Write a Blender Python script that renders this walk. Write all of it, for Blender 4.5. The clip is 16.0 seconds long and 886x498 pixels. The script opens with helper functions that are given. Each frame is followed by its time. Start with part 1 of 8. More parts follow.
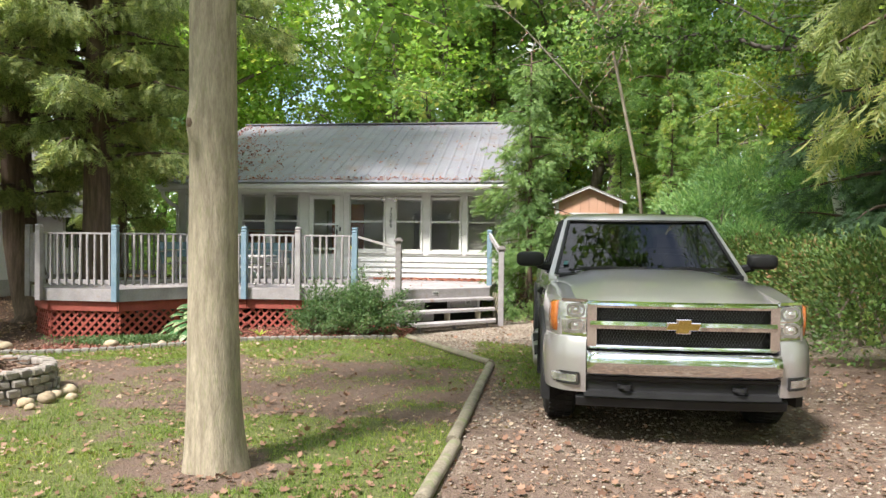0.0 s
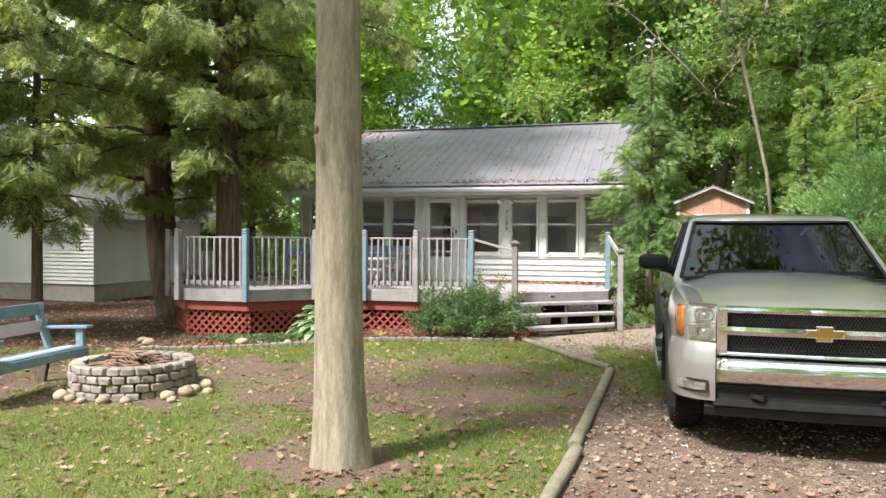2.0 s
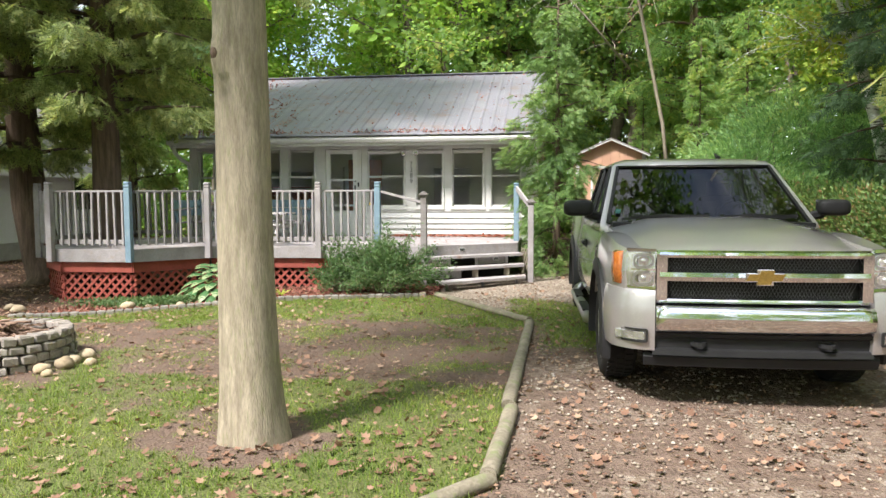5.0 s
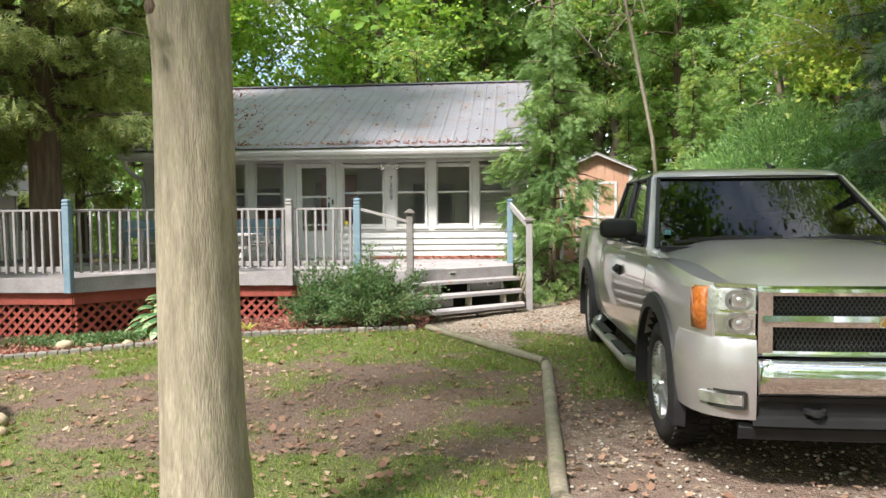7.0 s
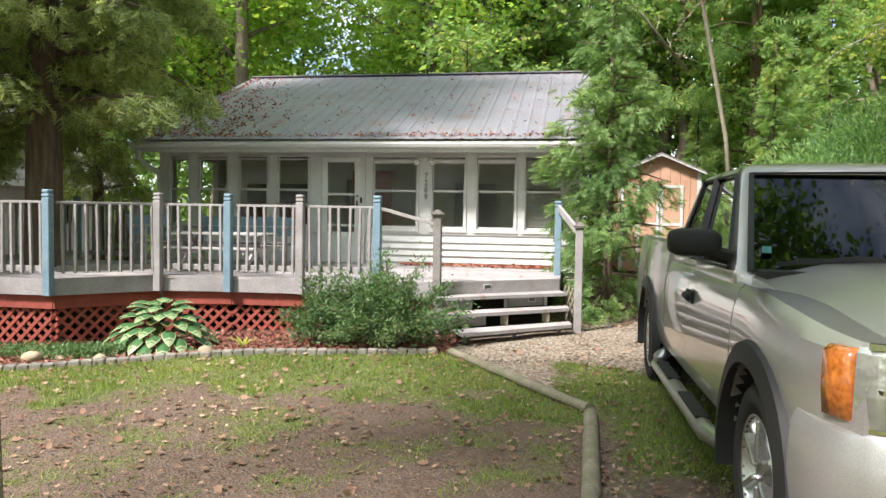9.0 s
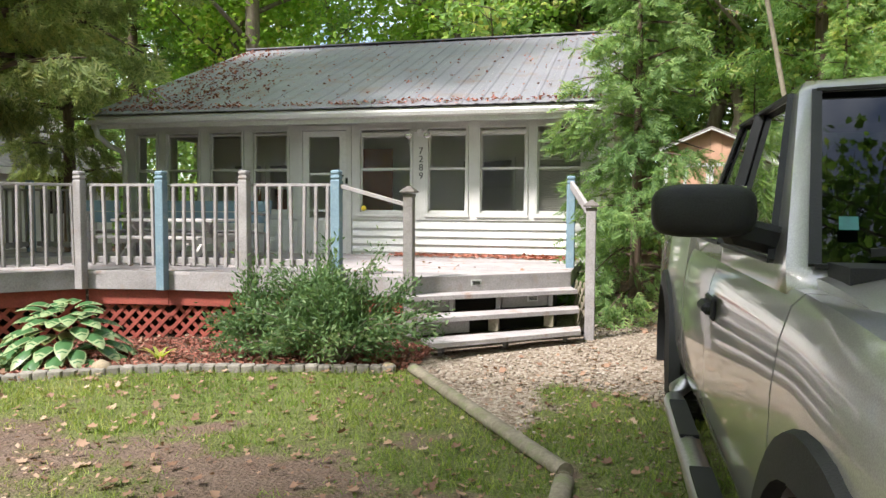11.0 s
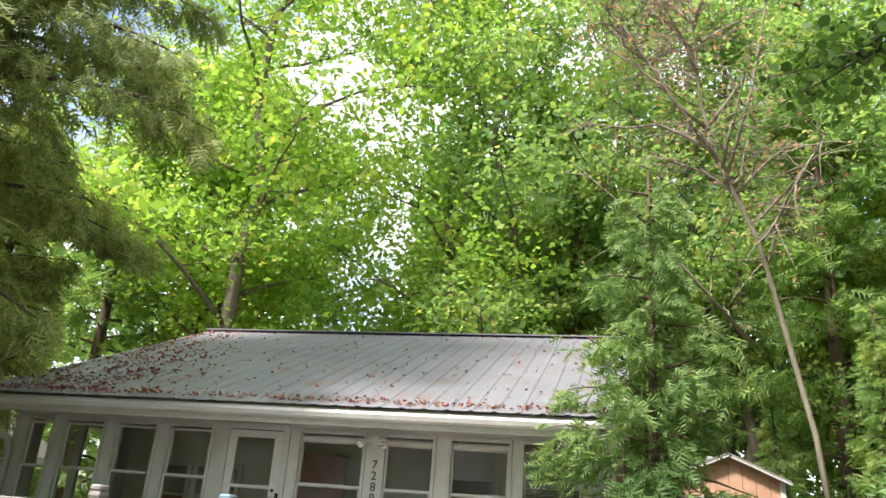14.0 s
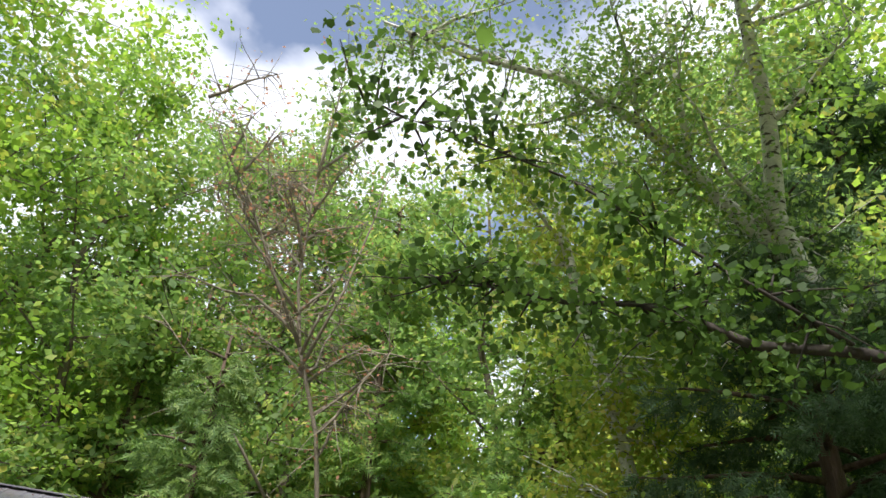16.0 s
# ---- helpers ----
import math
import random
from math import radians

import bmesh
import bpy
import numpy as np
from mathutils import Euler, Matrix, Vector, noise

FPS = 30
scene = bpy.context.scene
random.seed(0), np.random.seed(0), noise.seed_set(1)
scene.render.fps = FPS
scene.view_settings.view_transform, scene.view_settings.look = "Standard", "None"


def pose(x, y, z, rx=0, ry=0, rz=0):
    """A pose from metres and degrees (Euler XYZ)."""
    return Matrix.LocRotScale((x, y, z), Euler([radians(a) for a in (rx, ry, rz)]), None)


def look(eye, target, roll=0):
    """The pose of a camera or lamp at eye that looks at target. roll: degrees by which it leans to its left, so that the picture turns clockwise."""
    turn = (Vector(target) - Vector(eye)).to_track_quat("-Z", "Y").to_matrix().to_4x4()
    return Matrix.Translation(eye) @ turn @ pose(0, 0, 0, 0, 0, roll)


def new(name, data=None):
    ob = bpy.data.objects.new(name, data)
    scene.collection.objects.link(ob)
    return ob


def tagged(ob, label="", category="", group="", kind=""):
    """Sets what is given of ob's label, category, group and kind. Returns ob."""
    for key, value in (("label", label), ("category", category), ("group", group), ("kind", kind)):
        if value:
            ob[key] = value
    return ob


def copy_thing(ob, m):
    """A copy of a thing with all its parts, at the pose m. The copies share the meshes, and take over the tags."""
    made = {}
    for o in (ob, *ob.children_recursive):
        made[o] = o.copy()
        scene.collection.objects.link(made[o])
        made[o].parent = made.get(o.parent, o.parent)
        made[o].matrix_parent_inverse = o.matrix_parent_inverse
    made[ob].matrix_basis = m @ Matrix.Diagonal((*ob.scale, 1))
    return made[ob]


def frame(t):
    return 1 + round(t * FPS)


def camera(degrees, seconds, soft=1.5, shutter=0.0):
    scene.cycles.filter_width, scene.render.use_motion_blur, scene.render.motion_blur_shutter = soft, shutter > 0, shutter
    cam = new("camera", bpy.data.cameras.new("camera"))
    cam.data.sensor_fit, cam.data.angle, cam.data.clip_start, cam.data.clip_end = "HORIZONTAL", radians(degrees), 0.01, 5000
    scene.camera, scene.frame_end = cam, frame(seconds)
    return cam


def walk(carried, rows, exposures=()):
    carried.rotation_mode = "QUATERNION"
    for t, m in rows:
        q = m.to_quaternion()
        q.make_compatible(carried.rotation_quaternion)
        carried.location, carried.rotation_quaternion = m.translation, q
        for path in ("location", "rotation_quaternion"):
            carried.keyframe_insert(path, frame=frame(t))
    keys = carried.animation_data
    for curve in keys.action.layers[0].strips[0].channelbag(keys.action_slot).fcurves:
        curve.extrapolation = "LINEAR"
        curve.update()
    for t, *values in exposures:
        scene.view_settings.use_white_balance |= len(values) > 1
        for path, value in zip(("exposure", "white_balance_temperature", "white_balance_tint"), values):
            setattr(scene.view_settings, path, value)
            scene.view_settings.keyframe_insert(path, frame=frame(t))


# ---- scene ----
cam = camera(61.9, 16.0)
PATH = [
    (0, (4.867, -15.291, 1.599), (4.615, -13.307, 1.567), 0.6),
    (0.5, (4.853, -15.284, 1.599), (4.528, -13.311, 1.565), 0.3),
    (1, (4.826, -15.297, 1.602), (4.373, -13.349, 1.569), 0.1),
    (1.5, (4.818, -15.291, 1.600), (4.283, -13.365, 1.572), 0.1),
    (2, (4.818, -15.284, 1.595), (4.266, -13.362, 1.568), 0.4),
    (2.5, (4.800, -15.280, 1.591), (4.259, -13.355, 1.560), 0.9),
    (3, (4.777, -15.289, 1.585), (4.262, -13.357, 1.537), 0.9),
    (3.5, (4.741, -15.305, 1.578), (4.272, -13.363, 1.503), 0.9),
    (4, (4.715, -15.268, 1.553), (4.307, -13.313, 1.446), 1.5),
    (4.5, (4.653, -15.078, 1.494), (4.324, -13.110, 1.364), 0.4),
    (4.7, (4.587, -14.961, 1.496), (4.284, -12.989, 1.354), 0.1),
    (6.8, (4.014, -13.657, 1.505), (3.831, -11.668, 1.390), -0.7),
    (7, (3.984, -13.483, 1.512), (3.804, -11.493, 1.417), -0.5),
    (7.5, (3.992, -13.091, 1.482), (3.805, -11.102, 1.388), 0.0),
    (8, (4.032, -12.675, 1.518), (3.794, -10.691, 1.435), -0.4),
    (8.5, (4.044, -12.264, 1.526), (3.774, -10.285, 1.439), -0.8),
    (9, (4.141, -11.919, 1.508), (3.806, -9.950, 1.419), 0.9),
    (9.2, (4.208, -11.738, 1.524), (3.810, -9.781, 1.442), 1.3),
    (11.3, (4.603, -9.718, 1.393), (4.088, -7.795, 1.265), -0.2),
    (11.5, (4.575, -9.562, 1.400), (3.995, -7.659, 1.267), -0.7),
    (12, (4.576, -9.133, 1.417), (3.731, -7.331, 1.321), -0.1),
    (12.5, (4.532, -8.800, 1.431), (3.587, -7.050, 1.323), -0.2),
    (13, (4.481, -8.483, 1.488), (3.754, -6.627, 1.519), 2.8),
    (13.5, (4.437, -8.174, 1.654), (3.817, -6.324, 2.066), 5.3),
    (14, (4.440, -7.980, 1.740), (3.972, -6.156, 2.407), 4.4),
    (14.5, (4.450, -7.865, 1.750), (4.310, -6.090, 2.661), 4.3),
    (15, (4.456, -7.796, 1.756), (4.589, -6.109, 2.824), 5.8),
    (15.5, (4.459, -7.761, 1.759), (4.822, -6.163, 2.909), 6.1),
    (16, (4.460, -7.750, 1.760), (4.997, -6.206, 2.918), 4.8),
]
walk(cam, [(t, look(e, g, r)) for t, e, g, r in PATH], [(0, 1.06, 6300, 12), (12.8, 1.02, 6300, 12), (13.6, 1.08, 6400, 12), (14.5, 0.76, 6500, 13), (15.3, 0.42, 6300, 13), (16, 0.34, 6300, 13)])


# ---- world and light ----
SUN_EL, SUN_AZ = radians(52), radians(215)
world = bpy.data.worlds.new("world")
scene.world = world
world.use_nodes = True
wn, wl = world.node_tree.nodes, world.node_tree.links
wn.clear()
w_out = wn.new("ShaderNodeOutputWorld")
w_bg = wn.new("ShaderNodeBackground")
w_sky = wn.new("ShaderNodeTexSky")
w_sky.sky_type = "NISHITA"
w_sky.sun_disc = False
w_sky.sun_elevation = SUN_EL
w_sky.sun_rotation = SUN_AZ
w_tc = wn.new("ShaderNodeTexCoord")
w_map = wn.new("ShaderNodeMapping")
w_map.inputs["Scale"].default_value = (1.0, 1.0, 1.6)
w_map.inputs["Location"].default_value = (0.35, 0.1, 0.0)
w_noise = wn.new("ShaderNodeTexNoise")
w_noise.inputs["Scale"].default_value = 2.4
w_noise.inputs["Detail"].default_value = 6
w_ramp = wn.new("ShaderNodeValToRGB")
w_ramp.color_ramp.elements[0].position = 0.4
w_ramp.color_ramp.elements[0].color = (0.1, 0.1, 0.1, 1)
w_ramp.color_ramp.elements[1].position = 0.52
w_mix = wn.new("ShaderNodeMixRGB")
w_mix.inputs[2].default_value = (7.2, 7.4, 7.9, 1)
wl.new(w_tc.outputs["Generated"], w_map.inputs["Vector"])
wl.new(w_map.outputs["Vector"], w_noise.inputs["Vector"])
wl.new(w_noise.outputs["Fac"], w_ramp.inputs["Fac"])
wl.new(w_ramp.outputs["Color"], w_mix.inputs[0])
wl.new(w_sky.outputs["Color"], w_mix.inputs[1])
wl.new(w_mix.outputs["Color"], w_bg.inputs["Color"])
w_bg.inputs["Strength"].default_value = 0.15
wl.new(w_bg.outputs["Background"], w_out.inputs["Surface"])
sun = new("sun", bpy.data.lights.new("sun", "SUN"))
sun.data.energy = 4.9
sun.data.angle = radians(8)
sun.data.color = (1.0, 0.94, 0.87)
sun.matrix_world = look((30 * math.sin(SUN_AZ) * math.cos(SUN_EL), 30 * math.cos(SUN_AZ) * math.cos(SUN_EL), 30 * math.sin(SUN_EL)), (0, 0, 0))

# ---- helpers of this scene ----


def mesh_of(name, bm):
    me = bpy.data.meshes.new(name)
    bm.to_mesh(me)
    bm.free()
    return me


def part(name, bm, material, parent=None, label="", smooth=False):
    """One mesh object from a bmesh, under a thing or a part."""
    me = mesh_of(name, bm)
    me.materials.append(material)
    if smooth:
        me.shade_smooth()
    ob = new(name, me)
    if parent is not None:
        ob.parent = parent
    return tagged(ob, label=label)


def thing(name, m=None, label="", category="", group="", kind=""):
    ob = new(name)
    ob.empty_display_size = 0.1
    if m is not None:
        ob.matrix_basis = m
    return tagged(ob, label, category, group, kind)


def piece(name, me, parent, m=None):
    ob = new(name, me)
    ob.parent = parent
    if m is not None:
        ob.matrix_basis = m
    return ob


def box(bm, c, s, m=None, bevel=0.0):
    """A box centred at c with sizes s."""
    mat4 = Matrix.LocRotScale(c, None, s)
    if m is not None:
        mat4 = m @ mat4
    r = bmesh.ops.create_cube(bm, size=1.0, matrix=mat4)
    if bevel > 0:
        es = list({e for v in r["verts"] for e in v.link_edges})
        bmesh.ops.bevel(bm, geom=es, offset=bevel, segments=1, affect="EDGES")


def span(bm, x0, x1, y0, y1, z0, z1, bevel=0.0):
    box(bm, ((x0 + x1) / 2, (y0 + y1) / 2, (z0 + z1) / 2), (abs(x1 - x0), abs(y1 - y0), abs(z1 - z0)), None, bevel)


def beam(bm, a, b, w, h, bevel=0.0, up=(0, 0, 1)):
    """A bar of width w and height h from a to b."""
    a, b = Vector(a), Vector(b)
    d = b - a
    z = d.normalized()
    x = Vector(up).cross(z)
    x = x.normalized() if x.length > 1e-4 else Vector((1, 0, 0))
    y = z.cross(x)
    m = Matrix((x, y, z)).transposed().to_4x4()
    m.translation = (a + b) / 2
    box(bm, (0, 0, 0), (w, h, d.length), m, bevel)


def cyl(bm, a, b, r0, r1=None, n=12, caps=True):
    a, b = Vector(a), Vector(b)
    d = b - a
    m = d.to_track_quat("Z", "Y").to_matrix().to_4x4()
    m.translation = (a + b) / 2
    bmesh.ops.create_cone(bm, cap_ends=caps, cap_tris=False, segments=n, radius1=r0, radius2=r0 if r1 is None else r1, depth=d.length, matrix=m)


def ball(bm, c, r, squash=(1, 1, 1), sub=2):
    bmesh.ops.create_icosphere(bm, subdivisions=sub, radius=1, matrix=Matrix.LocRotScale(c, None, (r * squash[0], r * squash[1], r * squash[2])))


def tube(bm, pts, radii, n=8):
    """A tapered tube through points."""
    rings = []
    for i, p in enumerate(pts):
        p = Vector(p)
        d = (Vector(pts[min(i + 1, len(pts) - 1)]) - Vector(pts[max(i - 1, 0)])).normalized()
        x = d.cross(Vector((0.3, 0.9, 0.1)))
        if x.length < 0.05:
            x = d.cross(Vector((1, 0, 0)))
        x.normalize()
        y = d.cross(x)
        rings.append([bm.verts.new(p + radii[i] * (math.cos(2 * math.pi * k / n) * x + math.sin(2 * math.pi * k / n) * y)) for k in range(n)])
    for a, b in zip(rings, rings[1:]):
        for k in range(n):
            bm.faces.new((a[k], a[(k + 1) % n], b[(k + 1) % n], b[k]))
    bm.faces.new(rings[0][::-1])
    bm.faces.new(rings[-1])


def prism(bm, poly, z0, z1):
    """An upright prism over a polygon, anticlockwise."""
    lo = [bm.verts.new((x, y, z0)) for x, y in poly]
    hi = [bm.verts.new((x, y, z1)) for x, y in poly]
    bm.faces.new(lo[::-1])
    bm.faces.new(hi)
    for i in range(len(poly)):
        j = (i + 1) % len(poly)
        bm.faces.new((lo[i], lo[j], hi[j], hi[i]))


def raw(name, verts, faces, material, parent=None, smooth=False):
    """A mesh object from numpy arrays, all faces with the same number of corners."""
    verts, faces = np.asarray(verts, dtype=np.float32), np.asarray(faces, dtype=np.int32)
    me = bpy.data.meshes.new(name)
    me.vertices.add(len(verts))
    me.vertices.foreach_set("co", verts.ravel())
    k = faces.shape[1]
    me.loops.add(faces.size)
    me.loops.foreach_set("vertex_index", faces.ravel())
    me.polygons.add(len(faces))
    me.polygons.foreach_set("loop_start", np.arange(0, faces.size, k, dtype=np.int32))
    me.polygons.foreach_set("loop_total", np.full(len(faces), k, dtype=np.int32))
    me.update(calc_edges=True)
    me.materials.append(material)
    if smooth:
        me.shade_smooth()
    ob = new(name, me)
    if parent is not None:
        ob.parent = parent
    return ob


# ---- materials ----


def ramp(nt, fac, colours):
    r = nt.nodes.new("ShaderNodeValToRGB")
    el = r.color_ramp.elements
    while len(el) < len(colours):
        el.new(0.5)
    for i, (p, c) in enumerate(colours):
        el[i].position, el[i].color = p, (*c, 1)
    nt.links.new(fac, r.inputs["Fac"])
    return r.outputs["Color"]


def surf(name, c1, c2, scale=3.0, rough=0.7, bump=0.2, fine=60.0, metal=0.0, stain=None, stain_at=(0.55, 0.7), stretch=(1, 1, 1), coat=0.0, vary=0.0, depth=0.01, spec=0.5):
    """Two colours mixed by large noise, fine grain in colour and relief, and stains with a shape of their own."""
    ma = bpy.data.materials.new(name)
    ma.use_nodes = True
    nt = ma.node_tree
    b = nt.nodes["Principled BSDF"]
    tc = nt.nodes.new("ShaderNodeTexCoord")
    mp = nt.nodes.new("ShaderNodeMapping")
    mp.inputs["Scale"].default_value = stretch
    if vary > 0:
        where = nt.nodes.new("ShaderNodeObjectInfo")
        shift = nt.nodes.new("ShaderNodeVectorMath")
        nt.links.new(tc.outputs["Object"], shift.inputs[0])
        nt.links.new(where.outputs["Location"], shift.inputs[1])
        nt.links.new(shift.outputs[0], mp.inputs["Vector"])
    else:
        nt.links.new(tc.outputs["Object"], mp.inputs["Vector"])
    n1 = nt.nodes.new("ShaderNodeTexNoise")
    n1.inputs["Scale"].default_value = scale
    n1.inputs["Detail"].default_value = 5
    n2 = nt.nodes.new("ShaderNodeTexNoise")
    n2.inputs["Scale"].default_value = fine
    n2.inputs["Detail"].default_value = 4
    for n in (n1, n2):
        nt.links.new(mp.outputs["Vector"], n.inputs["Vector"])
    col = ramp(nt, n1.outputs["Fac"], [(0.3, c1), (0.7, c2)])
    g = nt.nodes.new("ShaderNodeMixRGB")
    g.blend_type = "MULTIPLY"
    g.inputs[0].default_value = 1.0
    nt.links.new(col, g.inputs[1])
    nt.links.new(ramp(nt, n2.outputs["Fac"], [(0.3, (0.72, 0.72, 0.72)), (0.65, (1, 1, 1))]), g.inputs[2])
    col = g.outputs["Color"]
    if vary > 0:
        oi = nt.nodes.new("ShaderNodeObjectInfo")
        m = nt.nodes.new("ShaderNodeMixRGB")
        m.blend_type = "MULTIPLY"
        m.inputs[0].default_value = 1.0
        nt.links.new(col, m.inputs[1])
        nt.links.new(ramp(nt, oi.outputs["Random"], [(0.0, (1 - vary,) * 3), (1.0, (1, 1, 1))]), m.inputs[2])
        col = m.outputs["Color"]
    if stain:
        n3 = nt.nodes.new("ShaderNodeTexNoise")
        n3.inputs["Scale"].default_value = scale * 2.3
        n3.inputs["Detail"].default_value = 7
        nt.links.new(mp.outputs["Vector"], n3.inputs["Vector"])
        m = nt.nodes.new("ShaderNodeMixRGB")
        nt.links.new(ramp(nt, n3.outputs["Fac"], [(stain_at[0], (0, 0, 0)), (stain_at[1], (1, 1, 1))]), m.inputs[0])
        nt.links.new(col, m.inputs[1])
        m.inputs[2].default_value = (*stain, 1)
        col = m.outputs["Color"]
    nt.links.new(col, b.inputs["Base Color"])
    b.inputs["Roughness"].default_value = rough
    b.inputs["Metallic"].default_value = metal
    b.inputs["Coat Weight"].default_value = coat
    b.inputs["Coat Roughness"].default_value = 0.04
    b.inputs["Specular IOR Level"].default_value = spec
    if bump > 0:
        bp = nt.nodes.new("ShaderNodeBump")
        bp.inputs["Strength"].default_value = bump
        bp.inputs["Distance"].default_value = depth
        nt.links.new(n2.outputs["Fac"], bp.inputs["Height"])
        nt.links.new(bp.outputs["Normal"], b.inputs["Normal"])
    return ma


def leafy(name, colours, through_leaf=0.45, rough=0.55):
    """Leaves that let light through, each with a tint of its own."""
    ma = bpy.data.materials.new(name)
    ma.use_nodes = True
    nt = ma.node_tree
    b = nt.nodes["Principled BSDF"]
    out = nt.nodes["Material Output"]
    geo = nt.nodes.new("ShaderNodeNewGeometry")
    tc = nt.nodes.new("ShaderNodeTexCoord")
    n = nt.nodes.new("ShaderNodeTexNoise")
    n.inputs["Scale"].default_value = 0.7
    nt.links.new(tc.outputs["Object"], n.inputs["Vector"])
    ad = nt.nodes.new("ShaderNodeMath")
    ad.operation = "MULTIPLY_ADD"
    nt.links.new(geo.outputs["Random Per Island"], ad.inputs[0])
    ad.inputs[1].default_value = 0.7
    sc = nt.nodes.new("ShaderNodeMath")
    sc.operation = "MULTIPLY_ADD"
    nt.links.new(n.outputs["Fac"], sc.inputs[0])
    sc.inputs[1].default_value = 1.2
    sc.inputs[2].default_value = -0.45
    nt.links.new(sc.outputs[0], ad.inputs[2])
    k = len(colours)
    col = ramp(nt, ad.outputs[0], [(i / (k - 1), c) for i, c in enumerate(colours)])
    nt.links.new(col, b.inputs["Base Color"])
    b.inputs["Roughness"].default_value = rough
    b.inputs["Specular IOR Level"].default_value = 0.35
    tr = nt.nodes.new("ShaderNodeBsdfTranslucent")
    hs = nt.nodes.new("ShaderNodeMixRGB")
    hs.blend_type = "MULTIPLY"
    hs.inputs[0].default_value = 1.0
    hs.inputs[2].default_value = (1.35, 1.35, 0.92, 1)
    nt.links.new(col, hs.inputs[1])
    nt.links.new(hs.outputs["Color"], tr.inputs["Color"])
    mx = nt.nodes.new("ShaderNodeMixShader")
    mx.inputs[0].default_value = through_leaf
    nt.links.new(b.outputs[0], mx.inputs[1])
    nt.links.new(tr.outputs[0], mx.inputs[2])
    nt.links.new(mx.outputs[0], out.inputs["Surface"])
    return ma


def glassy(name, tint=(1, 1, 1), rough=0.0, ior=1.6, screen=0.0):
    """Thin pane: mirror and see-through by Fresnel; screen: how much a fine grey insect mesh veils it."""
    ma = bpy.data.materials.new(name)
    ma.use_nodes = True
    nt = ma.node_tree
    nt.nodes.remove(nt.nodes["Principled BSDF"])
    out = nt.nodes["Material Output"]
    fr = nt.nodes.new("ShaderNodeFresnel")
    fr.inputs["IOR"].default_value = ior
    tr = nt.nodes.new("ShaderNodeBsdfTransparent")
    tr.inputs["Color"].default_value = (*tint, 1)
    gl = nt.nodes.new("ShaderNodeBsdfGlossy")
    gl.inputs["Roughness"].default_value = rough
    mx = nt.nodes.new("ShaderNodeMixShader")
    nt.links.new(fr.outputs[0], mx.inputs[0])
    nt.links.new(tr.outputs[0], mx.inputs[1])
    nt.links.new(gl.outputs[0], mx.inputs[2])
    last = mx.outputs[0]
    if screen:
        df = nt.nodes.new("ShaderNodeBsdfDiffuse")
        df.inputs["Color"].default_value = (0.3, 0.3, 0.28, 1)
        m2 = nt.nodes.new("ShaderNodeMixShader")
        m2.inputs[0].default_value = screen
        nt.links.new(last, m2.inputs[1])
        nt.links.new(df.outputs[0], m2.inputs[2])
        last = m2.outputs[0]
    nt.links.new(last, out.inputs["Surface"])
    return ma


M_WHITE = surf("white_vinyl", (0.6, 0.6, 0.585), (0.69, 0.69, 0.675), 1.5, 0.5, 0.05, 90, stain=(0.55, 0.56, 0.5), stain_at=(0.62, 0.85))
M_TRIM = surf("white_trim", (0.55, 0.545, 0.525), (0.64, 0.635, 0.61), 4, 0.55, 0.1, 80, stain=(0.45, 0.43, 0.38), stain_at=(0.62, 0.85))
M_GREYWOOD = surf("grey_deck_paint", (0.285, 0.262, 0.262), (0.385, 0.36, 0.36), 5, 0.75, 0.35, 70, stain=(0.27, 0.23, 0.21), stain_at=(0.55, 0.75), vary=0.15)
# deck grey taken darker, so the newel's shading sits in its colour
M_NEWEL = surf("shade_darkened_newel_grey", (0.19, 0.175, 0.165), (0.27, 0.25, 0.24), 5, 0.8, 0.4, 70, stain=(0.14, 0.12, 0.1), stain_at=(0.55, 0.75))
M_DECK = surf("deck_boards_paint", (0.36, 0.33, 0.33), (0.5, 0.46, 0.46), 3, 0.75, 0.35, 60, stain=(0.25, 0.15, 0.1), stain_at=(0.57, 0.75), vary=0.18)
# weathered wood made paler, with bright sunlight put into the colour
M_TABLE = surf("sunlit_pale_table_wood", (0.44, 0.41, 0.4), (0.56, 0.53, 0.52), 5, 0.8, 0.35, 70, stain=(0.3, 0.25, 0.22), stain_at=(0.58, 0.78), vary=0.12)
M_BLUE = surf("blue_paint", (0.145, 0.225, 0.285), (0.205, 0.295, 0.36), 5, 0.65, 0.25, 70, stain=(0.3, 0.31, 0.3), stain_at=(0.6, 0.8))
M_RED = surf("barn_red_paint", (0.25, 0.05, 0.035), (0.34, 0.075, 0.05), 4, 0.75, 0.3, 60, stain=(0.12, 0.05, 0.03), stain_at=(0.6, 0.8))
M_PALEPINK = surf("faded_pink_board", (0.5, 0.42, 0.43), (0.6, 0.52, 0.52), 5, 0.75, 0.3, 60)
M_ROOF = surf("galvanized_roof", (0.215, 0.212, 0.24), (0.27, 0.265, 0.295), 1.2, 0.5, 0.1, 40, metal=0.15, stain=(0.2, 0.14, 0.115), stain_at=(0.52, 0.8), vary=0.02)
# near-black that paints shade in under the deck, behind the steps and indoors
M_DARK = surf("painted_shade_black", (0.02, 0.02, 0.02), (0.035, 0.032, 0.03), 4, 0.9, 0.1)
M_INNER = surf("porch_wall_paint", (0.6, 0.58, 0.53), (0.68, 0.66, 0.61), 2, 0.8, 0.1)
M_BROWN = surf("brown_door_wood", (0.28, 0.08, 0.04), (0.38, 0.12, 0.06), 3, 0.6, 0.2, 50, stretch=(4, 4, 0.5))
